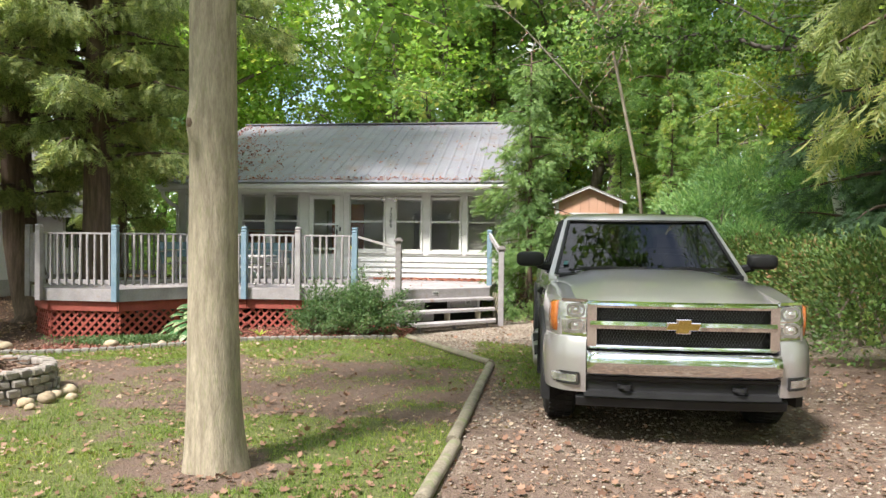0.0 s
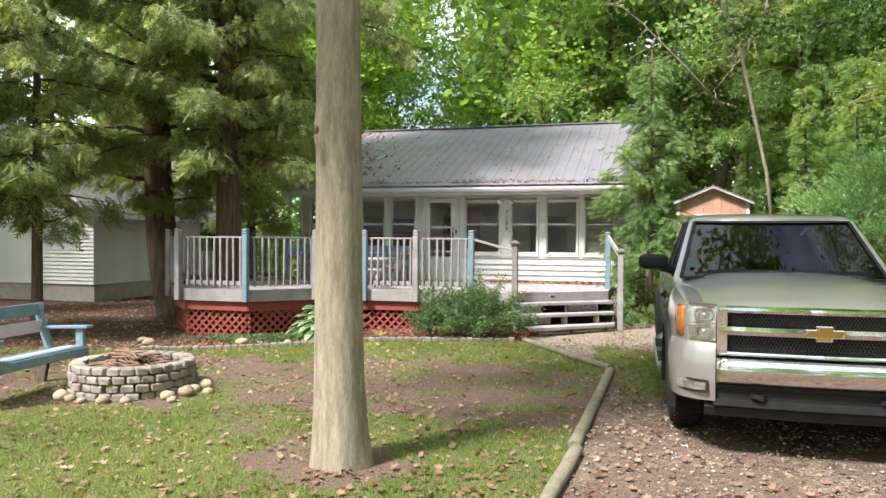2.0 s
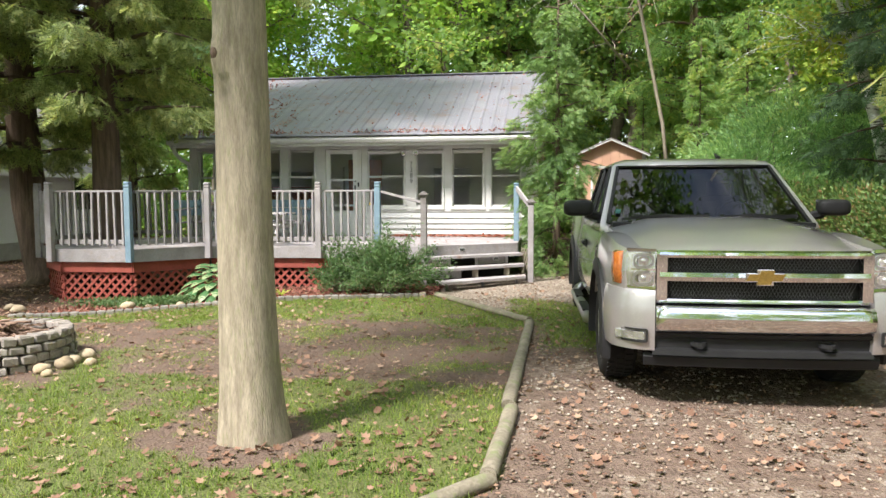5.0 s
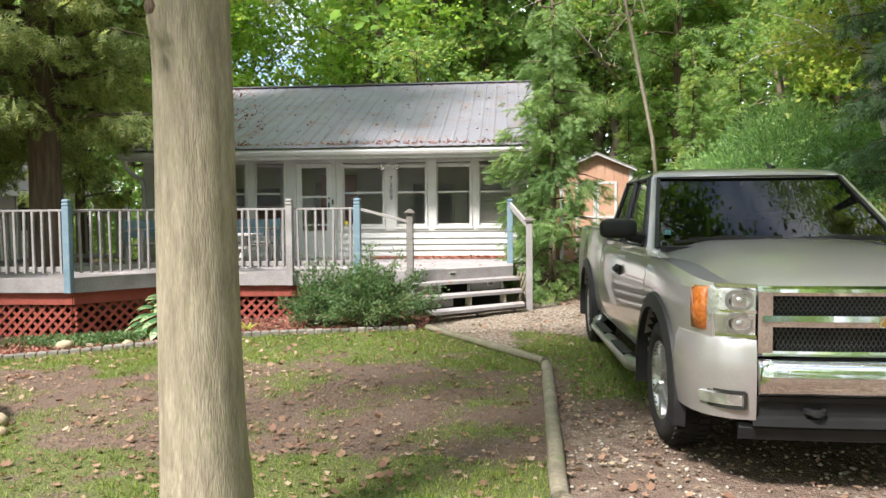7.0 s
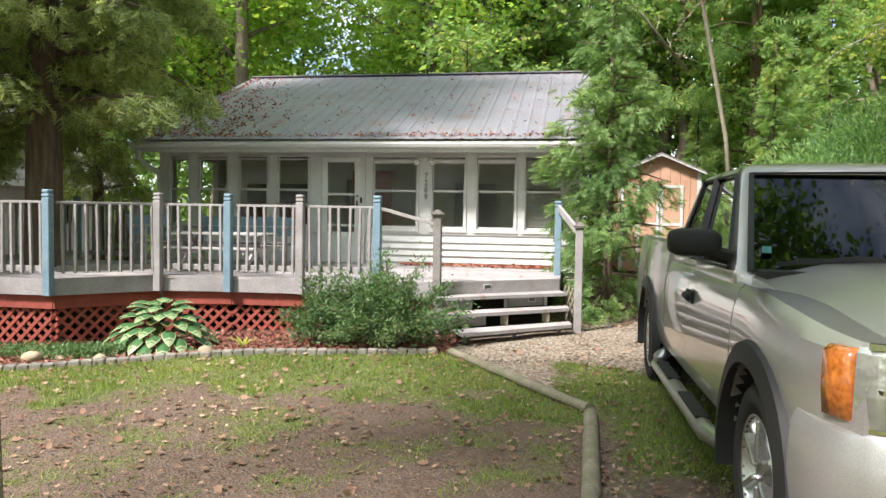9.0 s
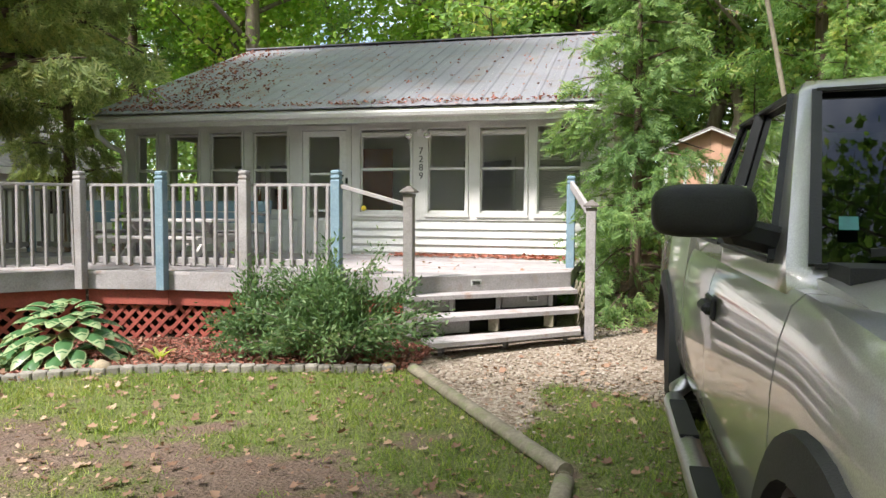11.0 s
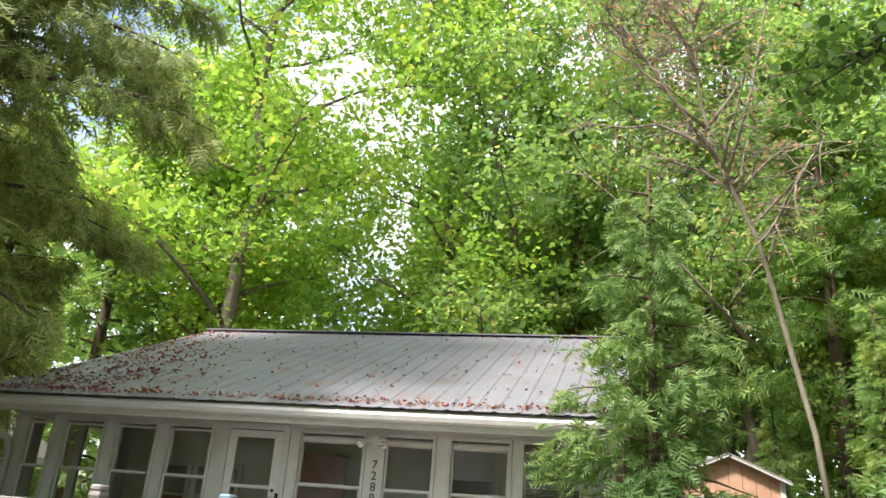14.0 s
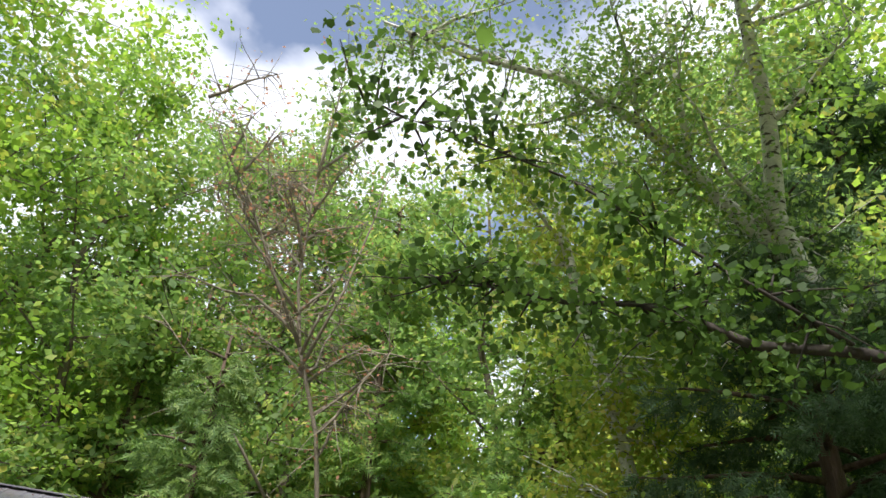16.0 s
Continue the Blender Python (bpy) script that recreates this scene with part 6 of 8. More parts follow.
        part("running_board", bm, M_RIM, T, "silver tubular side step", smooth=True)
        for ya, yb in ((1.9, 2.5), (2.9, 3.5)):
            bm = bmesh.new()
            span(bm, *sorted((s * 0.99, s * 1.07)), ya, yb, 0.385, 0.4)
            part("step_pad", bm, M_BLACK, T)


def mirror_shell(s):
    bm = bmesh.new()
    bmesh.ops.create_uvsphere(bm, u_segments=20, v_segments=12, radius=1)
    for v in bm.verts:
        x, y, z = v.co
        q = 0.55
        sx = math.copysign(abs(x) ** q, x)
        sz = math.copysign(abs(z) ** q, z)
        v.co = (s * (1.125 + 0.14 * sx), 1.8 + (0.055 if y > 0 else 0.1) * math.copysign(abs(y) ** 0.6, y), 1.37 + 0.075 * sz)
    bmesh.ops.recalc_face_normals(bm, faces=bm.faces)
    return bm


surf_seat = surf("grey_cloth_seat", (0.1, 0.1, 0.1), (0.15, 0.15, 0.15), 8, 0.9, 0.2)
surf_mesh = surf("black_mesh_wire", (0.03, 0.03, 0.03), (0.05, 0.05, 0.05), 8, 0.4, 0.0)
build_truck()


# ---- outbuildings ----
def build_shed():
    s = thing("shed", Matrix.Translation((5.45, 8.0, 0.15)), "small peach garden shed with white trim and a low gable roof", "shed")
    W, D, H, P = 2.0, 2.6, 2.62, 3.05
    n = 8
    for i in range(n):
        bm = bmesh.new()
        x0, x1 = W * i / n + 0.004, W * (i + 1) / n - 0.004
        z0 = H + (P - H) * (1 - abs(x0 - W / 2) / (W / 2)) - 0.02
        z1 = H + (P - H) * (1 - abs(x1 - W / 2) / (W / 2)) - 0.02
        v = [bm.verts.new(c) for c in ((x0, 0, 0), (x1, 0, 0), (x1, 0, z1), (x0, 0, z0), (x0, 0.05, 0), (x1, 0.05, 0), (x1, 0.05, z1), (x0, 0.05, z0))]
        for f in ((0, 1, 2, 3), (7, 6, 5, 4), (0, 4, 5, 1), (1, 5, 6, 2), (2, 6, 7, 3), (3, 7, 4, 0)):
            bm.faces.new([v[k] for k in f])
        part("siding_panel", bm, M_PEACH, s)
    bm = bmesh.new()
    span(bm, 0, 0.05, 0.051, D, 0, H)
    span(bm, W - 0.05, W, 0.051, D, 0, H)
    span(bm, 0.05, W - 0.05, D - 0.05, D, 0, H)
    span(bm, 0.05, W - 0.05, 0.051, 0.07, 0, H)
    part("wall", bm, M_PEACH, s)
    for a, b in (((0.0, H), (W / 2, P)), ((W, H), (W / 2, P))):
        bm = bmesh.new()
        sx = -0.12 if a[0] == 0 else 0.12
        az = a[1] - 0.12 * (P - H) / (W / 2)
        v = []
        for y in (-0.12, D + 0.1):
            for (x, z) in ((a[0] + sx, az), b):
                v += [bm.verts.new((x, y, z + 0.0)), bm.verts.new((x, y, z + 0.04))]
        for f in ((0, 1, 3, 2), (4, 6, 7, 5), (0, 2, 6, 4), (1, 5, 7, 3), (0, 4, 5, 1), (2, 3, 7, 6)):
            bm.faces.new([v[k] for k in f])
        bmesh.ops.recalc_face_normals(bm, faces=bm.faces)
        part("roof", bm, M_SHINGLE, s)
        bm = bmesh.new()
        beam(bm, (a[0] + sx, -0.14, az - 0.03), (b[0], -0.14, b[1] - 0.03), 0.03, 0.1, up=(0, 1, 0))
        part("barge_board", bm, M_WHITE, s)
    for x in (0.03, W - 0.03):
        bm = bmesh.new()
        span(bm, x - 0.05, x + 0.05, -0.025, -0.002, 0, H - 0.03)
        part("corner_board", bm, M_WHITE, s)
    for x0, x1 in ((0.42, 0.99), (1.01, 1.58)):
        bm = bmesh.new()
        span(bm, x0, x1, -0.03, -0.003, 0.1, 2.25)
        door = part("door", bm, M_PEACH, s)
        bm = bmesh.new()
        for c in ((x0, x0 + 0.07, 0.1, 2.25), (x1 - 0.07, x1, 0.1, 2.25), (x0 + 0.07, x1 - 0.07, 2.18, 2.25), (x0 + 0.07, x1 - 0.07, 1.2, 1.27), (x0 + 0.07, x1 - 0.07, 0.1, 0.17)):
            span(bm, c[0], c[1], -0.045, -0.0305, c[2], c[3])
        part("door_trim", bm, M_WHITE, door)
    b = thing("storage_box", Matrix.Translation((8.0, 7.4, 0.1)), "low grey storage locker with horizontal slats beside the shed", "locker")
    bm = bmesh.new()
    span(bm, -0.5, 0.6, 0, 1.2, 0, 1.9)
    part("body", bm, M_TRIM, b)
    for i in range(9):
        bm = bmesh.new()
        span(bm, -0.5, 0.6, -0.02, -0.001, 0.05 + i * 0.2, 0.22 + i * 0.2, 0.005)
        part("slat", bm, M_TRIM, b)
    bm = bmesh.new()
    span(bm, -0.55, 0.65, -0.06, 1.25, 1.9, 1.95, 0.01)
    part("lid", bm, M_SHINGLE, b)


def build_neighbour():
    h = thing("neighbour_house", Matrix.Translation((-9.15, 0.6, -0.1)), "white sided neighbouring cottage on concrete blocks behind the cedars", "house")
    W, D, H = 7.0, 7.0, 2.5
    bm = bmesh.new()
    span(bm, -W, 0, 0.02, D, 0, 0.45)
    part("foundation", bm, M_BLOCK, h)
    bm = bmesh.new()
    span(bm, -W, -0.02, 0.03, D, 0.45, H)
    part("wall", bm, M_WHITE, h)
    for axis, L in (("x", W), ("y", D)):
        bm = bmesh.new()
        v = [bm.verts.new(c) for c in ((0, 0.02, 0), (L, 0.02, 0), (L, -0.02, 0), (0, -0.02, 0), (0, 0.012, 0.1), (L, 0.012, 0.1), (L, 0.02, 0.1), (0, 0.02, 0.1))]
        for f in ((3, 2, 1, 0), (3, 4, 5, 2), (4, 7, 6, 5), (0, 1, 6, 7), (0, 7, 4, 3), (1, 2, 5, 6)):
            bm.faces.new([v[i] for i in f])
        me = mesh_of("clapboard", bm)
        me.materials.append(M_WHITE)
        for i in range(20):
            m = Matrix.Translation((-W, 0, 0.45 + i * 0.1)) if axis == "x" else Matrix.Translation((-0.001, 0.02, 0.45 + i * 0.1)) @ Matrix.Rotation(math.pi / 2, 4, "Z")
            piece("clapboard", me, h, m)
    for y0 in (4.6,):
        w = thing("window")
        w.parent = h
        bm = bmesh.new()
        span(bm, 0.0, 0.035, y0 - 0.06, y0 + 0.96, 1.2, 2.3)
        part("frame", bm, M_TRIM, w)
        bm = bmesh.new()
        span(bm, 0.036, 0.042, y0, y0 + 0.9, 1.26, 2.24)
        part("pane", bm, M_GLASS, w)
        # dark sheet on the wall in place of an unlit room
        bm = bmesh.new()
        span(bm, 0.0355, 0.0358, y0, y0 + 0.9, 1.26, 2.24)
        part("room_shade_sheet", bm, M_DARK, w)
    px, pz = -W / 2, H + 0.64 * W / 2
    for x0 in (0.45, -W - 0.45):
        bm = bmesh.new()
        z0 = H - 0.64 * 0.45
        v = [bm.verts.new(c) for c in ((x0, -0.45, z0), (x0, D + 0.4, z0), (px, D + 0.4, pz), (px, -0.45, pz), (x0, -0.45, z0 + 0.12), (x0, D + 0.4, z0 + 0.12), (px, D + 0.4, pz + 0.12), (px, -0.45, pz + 0.12))]
        for f in ((0, 1, 2, 3), (7, 6, 5, 4), (0, 4, 5, 1), (1, 5, 6, 2), (2, 6, 7, 3), (3, 7, 4, 0)):
            bm.faces.new([v[i] for i in f])
        bmesh.ops.recalc_face_normals(bm, faces=bm.faces)
        part("roof", bm, M_SHINGLE, h)
        bm = bmesh.new()
        beam(bm, (x0, -0.48, z0 + 0.04), (px, -0.48, pz + 0.04), 0.04, 0.18, up=(0, 1, 0))
        part("barge_board", bm, M_WHITE, h)
    bm = bmesh.new()
    span(bm, 0.452, 0.49, -0.45, D + 0.4, H - 0.64 * 0.45 - 0.05, H - 0.64 * 0.45 + 0.1)
    part("fascia", bm, M_WHITE, h, "white eave board")
    bm = bmesh.new()
    v = [bm.verts.new((x, y, z)) for y in (-0.03, 0.03) for x, z in ((0.0, H), (-W, H), (px, pz))]
    for f in ((0, 1, 2), (5, 4, 3), (0, 3, 4, 1), (1, 4, 5, 2), (2, 5, 3, 0)):
        bm.faces.new([v[i] for i in f])
    bmesh.ops.recalc_face_normals(bm, faces=bm.faces)
    part("gable", bm, M_YELLOW, h, "ochre boarded gable")


build_shed()
build_neighbour()


# ---- yard things ----
def build_timbers():
    for a, b, z in ((LOG_A, LOG_B, 0.0), ((4.33, -6.4), (4.24, -9.7), 0.0), ((4.27, -9.72), (4.2, -11.0), 0.0), ((4.22, -11.03), (3.3, -12.2), 0.0)):
        a3 = Vector((a[0], a[1], ground_z(*a) + 0.03))
        b3 = Vector((b[0], b[1], ground_z(*b) + 0.03))
        d = b3 - a3
        L = d.length
        t = thing("landscape_timber", Matrix.Translation(a3) @ d.to_track_quat("Y", "Z").to_matrix().to_4x4(), "weathered round-edged landscape timber edging the lawn", "timber", "lawn edging timbers")
        n, k = 26, 10
        V, F = [], []
        for i in range(n + 1):
            y = 0.01 + (L - 0.02) * i / n
            wob = 0.006 * noise.noise((y * 2, a[0] * 5, 0))
            for j in range(k):
                an = 2 * math.pi * j / k
                r = 0.046 + 0.004 * noise.noise((y * 3, j * 3.1, a[1]))
                V.append((math.cos(an) * r * 1.15 + wob, y, max(-0.03, math.sin(an) * r * 0.9)))
        for i in range(n):
            for j in range(k):
                F.append((i * k + j, (i + 1) * k + j, (i + 1) * k + (j + 1) % k, i * k + (j + 1) % k))
        raw("log", V, F, M_LOG, t, smooth=True)
        for y, s in ((0.0, 1), (L, -1)):
            bm = bmesh.new()
            cyl(bm, (0, y + 0.009 * s, 0.004), (0, y + 0.016 * s, 0.004), 0.047, n=10)
            part("cut_end", bm, M_LOG, t)


def block_mesh(name, sx, sy, sz, mat, bev=0.012, jit=0.006, seed=0):
    bm = bmesh.new()
    box(bm, (0, 0, 0), (sx, sy, sz), None, bev)
    r = random.Random(seed)
    for v in bm.verts:
        v.co += Vector((r.uniform(-jit, jit), r.uniform(-jit, jit), r.uniform(-jit, jit)))
    me = mesh_of(name, bm)
    me.materials.append(mat)
    return me


def rock_mesh(name, r, seed, mat, squash=0.7):
    bm = bmesh.new()
    bmesh.ops.create_icosphere(bm, subdivisions=2, radius=r)
    for v in bm.verts:
        k = 1 + 0.35 * noise.noise(v.co * (1.3 / r) + Vector((seed * 3.7, 0, 0)))
        v.co *= k
        v.co.z *= squash
    me = mesh_of(name, bm)
    me.materials.append(mat)
    me.shade_smooth()
    return me


def build_edging():
    e = thing("bed_edging", label="low edging of grey concrete pavers round the mulch bed", category="edging")
    mes = [block_mesh("paver", 0.1, 0.1, 0.1, M_STONE, 0.01, 0.004, s) for s in range(4)]
    r = random.Random(3)
    x = -2.4
    while x < 2.85:
        y = edging_y(x)
        s = edging_y(x + 0.1) - y
        m = Matrix.Translation((x, y, ground_z(x, y) + 0.008 + r.uniform(-0.006, 0.006))) @ Matrix.Rotation(math.atan2(s, 0.1) + r.uniform(-0.06, 0.06), 4, "Z")
        piece("paver", r.choice(mes), e, m)
        x += 0.103
    for x, y, rad in ((0.45, -4.82, 0.09), (-0.55, -5.12, 0.07), (-1.35, -5.1, 0.1), (-2.75, -5.5, 0.1), (-1.1, -5.0, 0.05), (2.75, -4.3, 0.06), (-3.1, -5.2, 0.08)):
        ob = new("stone", rock_mesh("stone", rad, x * 10, M_COBBLE))
        ob.matrix_basis = Matrix.Translation((x, y, ground_z(x, y) + rad * 0.5))
        tagged(ob, "small pale fieldstone at the edge of the mulch bed", "stone", "bed stones")


def build_fire_pit():
    cx, cy = -0.42, -8.75
    z0 = ground_z(cx, cy) - 0.02
    p = thing("fire_pit", Matrix.Translation((cx, cy, z0)), "round fire pit of stacked grey concrete blocks filled with sticks", "fire pit")
    r = random.Random(9)
    mes = [block_mesh("block", 0.122, 0.13, 0.076, M_PIT, 0.013, 0.007, s + 10) for s in range(5)]
    for c in range(4):
        n = 28
        for i in range(n):
            a = 2 * math.pi * (i + 0.5 * (c % 2)) / n + r.uniform(-0.02, 0.02)
            rr = 0.565 + r.uniform(-0.012, 0.012) - 0.008 * c
            m = Matrix.Translation((rr * math.cos(a), rr * math.sin(a), 0.045 + c * 0.081)) @ Matrix.Rotation(a + math.pi / 2 + r.uniform(-0.05, 0.05), 4, "Z") @ Matrix.Rotation(r.uniform(-0.03, 0.03), 4, "Y")
            piece("block", r.choice(mes), p, m)
    bm = bmesh.new()
    cyl(bm, (0, 0, 0.0), (0, 0, 0.2), 0.5, n=24)
    part("ash_bed", bm, surf("ash_and_soil", (0.08, 0.07, 0.06), (0.16, 0.14, 0.12), 9, 0.95, 0.5), p)
    heap = thing("kindling_heap", Matrix.Translation((cx, cy, z0 + 0.2)), "heap of thin dry brown sticks in the fire pit", "sticks")
    for i in range(130):
        a = r.uniform(0, 6.28)
        d = r.uniform(0, 0.3)
        L = r.uniform(0.25, 0.6)
        b = r.uniform(-0.5, 0.5) + (0.2 if i % 2 else 2.8)
        x, y, z = d * math.cos(a), d * math.sin(a), 0.04 + 0.17 * (1 - d / 0.4) * r.uniform(0.1, 1)
        q = Vector((math.cos(b), math.sin(b), r.uniform(-0.14, 0.18))) * L * 0.5
        bm = bmesh.new()
        c = Vector((x, y, z))
        k = Vector((r.uniform(-1, 1), r.uniform(-1, 1), r.uniform(-0.5, 1))) * 0.03
        rd = r.uniform(0.006, 0.016)
        tube(bm, [c - q, c - q * 0.3 + k, c + q * 0.4 - k, c + q], [rd, rd * 0.9, rd * 0.7, rd * 0.4], 5)
        part("stick", bm, M_STICK, heap, smooth=True)
    for i, (a, d, s) in enumerate(((-2.5, 0.78, 0.07), (-2.3, 0.74, 0.05), (-2.05, 0.78, 0.1), (-1.85, 0.76, 0.07), (-1.6, 0.77, 0.06), (-1.3, 0.76, 0.08), (-1.0, 0.78, 0.07), (-0.45, 0.78, 0.09), (-0.2, 0.82, 0.11), (0.05, 0.77, 0.08), (0.3, 0.8, 0.1), (-2.8, 0.77, 0.09), (0.0, 0.95, 0.07), (-0.5, 0.93, 0.06))):
        d -= 0.06
        s *= 0.8
        x, y = cx + d * math.cos(a), cy + d * math.sin(a)
        ob = new("fieldstone", rock_mesh("fieldstone", s, i, M_COBBLE, 0.7))
        ob.matrix_basis = Matrix.Translation((x, y, ground_z(x, y) + s * 0.45)) @ Matrix.Rotation(i * 1.3, 4, "Z")
        tagged(ob, "rounded tan fieldstone leaning against the fire pit", "stone", "stones round the fire pit")


def build_garden_bench():
    b = thing("garden_bench", Matrix.Translation((-1.12, -8.66, ground_z(-1.1, -9.2) - 0.0)) @ Matrix.Rotation(radians(-84), 4, "Z"), "wooden garden bench painted pale blue with a faded pink back board", "bench")
    # local x runs along the bench, y to its back is -y side mirrored below
    L = 1.35

    def add(nm, a, c, w, h, m, lab=""):
        bm = bmesh.new()
        beam(bm, a, c, w, h, 0.005)
        part(nm, bm, m, b, lab)

    for x in (0.04, L - 0.04):
        add("front_leg", (x, 0.0, 0), (x, -0.03, 0.6), 0.05, 0.09, M_BLUE)
        add("back_post", (x, -0.5, 0), (x, -0.42, 0.38), 0.05, 0.09, M_DARKWOOD, "bare dark wood leg")
        add("back_post", (x, -0.4, 0.36), (x, -0.56, 0.86), 0.045, 0.09, M_BLUE)
        add("armrest", (x, 0.09, 0.62), (x, -0.5, 0.6), 0.11, 0.03, M_BLUE)
        add("seat_rail", (x, 0.0, 0.35), (x, -0.45, 0.3), 0.04, 0.09, M_BLUE)
    add("front_rail", (0.0, 0.035, 0.36), (L, 0.035, 0.36), 0.025, 0.09, M_BLUE)
    for i in range(4):
        y = -0.02 - i * 0.11
        add("seat_board", (0.0, y, 0.41 - 0.012 * i), (L, y, 0.41 - 0.012 * i), 0.1, 0.022, M_BLUE if i % 2 == 0 else M_PALEPINK)
    add("back_board", (-0.03, -0.53, 0.8), (L + 0.03, -0.53, 0.8), 0.02, 0.13, M_BLUE)
    add("back_board", (-0.02, -0.48, 0.62), (L, -0.48, 0.62), 0.02, 0.13, M_PALEPINK, "faded pink board")


M_DARKWOOD = surf("bare_dark_wood", (0.08, 0.06, 0.045), (0.14, 0.11, 0.08), 5, 0.9, 0.4, 50)


def seat_unit(name, x, y, rz, W, label, category, group=""):
    b = thing(name, Matrix.Translation((x, y, DECK_Z)) @ Matrix.Rotation(rz, 4, "Z"), label, category, group)

    def add(nm, a, c, w, h, m):
        bm = bmesh.new()
        beam(bm, a, c, w, h, 0.004)
        part(nm, bm, m, b)

    for s in (-1, 1):
        X = s * (W / 2 - 0.03)
        add("front_leg", (X, -0.25, 0), (X, -0.25, 0.6), 0.04, 0.08, M_GREYWOOD)
        add("back_leg", (X, 0.22, 0), (X, 0.24, 0.4), 0.04, 0.08, M_GREYWOOD)
        add("arm", (X, -0.32, 0.6), (X, 0.25, 0.57), 0.1, 0.025, M_GREYWOOD)
        add("back_post", (X, 0.2, 0.33), (X, 0.33, 0.76), 0.04, 0.07, M_BLUE)
    for i in range(4):
        add("seat_board", (-W / 2, -0.25 + i * 0.115, 0.37 - i * 0.012), (W / 2, -0.25 + i * 0.115, 0.37 - i * 0.012), 0.1, 0.02, M_GREYWOOD)
    for i in range(2):
        add("back_board", (-W / 2, 0.24 + i * 0.035, 0.53 + i * 0.15), (W / 2, 0.24 + i * 0.035, 0.53 + i * 0.15), 0.02, 0.14, M_BLUE)


def build_deck_furniture():
    seat_unit("deck_bench", -0.77, -1.33, 0.0, 1.64, "weathered deck bench with a blue boarded back", "bench")
    seat_unit("deck_chair", -1.95, -1.75, radians(55), 0.6, "weathered deck chair with blue back boards", "chair")
    t = thing("picnic_table", Matrix.Translation((-0.62, -2.2, DECK_Z)) @ Matrix.Diagonal((0.95, 0.85, 0.86, 1)), "low weathered grey picnic table coloured pale for sunlight, with crossed legs and attached benches", "table")
    for i in range(4):
        bm = bmesh.new()
        y = -0.24 + i * 0.16
        beam(bm, (-0.7, y, 0.6), (0.7, y, 0.6), 0.15, 0.035, 0.004)
        part("top_board", bm, M_TABLE, t)
    for y in (-0.55, 0.55):
        bm = bmesh.new()
        beam(bm, (-0.7, y, 0.38), (0.7, y, 0.38), 0.2, 0.035, 0.004)
        part("bench_board", bm, M_TABLE, t)
    for x in (-0.5, 0.5):
        for s in (-1, 1):
            bm = bmesh.new()
            beam(bm, (x, s * 0.48, 0), (x, -s * 0.15, 0.58), 0.04, 0.08, 0.004)
            part("leg", bm, M_TABLE, t)
        bm = bmesh.new()
        beam(bm, (x + 0.045, -0.62, 0.33), (x + 0.045, 0.62, 0.33), 0.035, 0.08, 0.004)
        part("cross_beam", bm, M_TABLE, t)


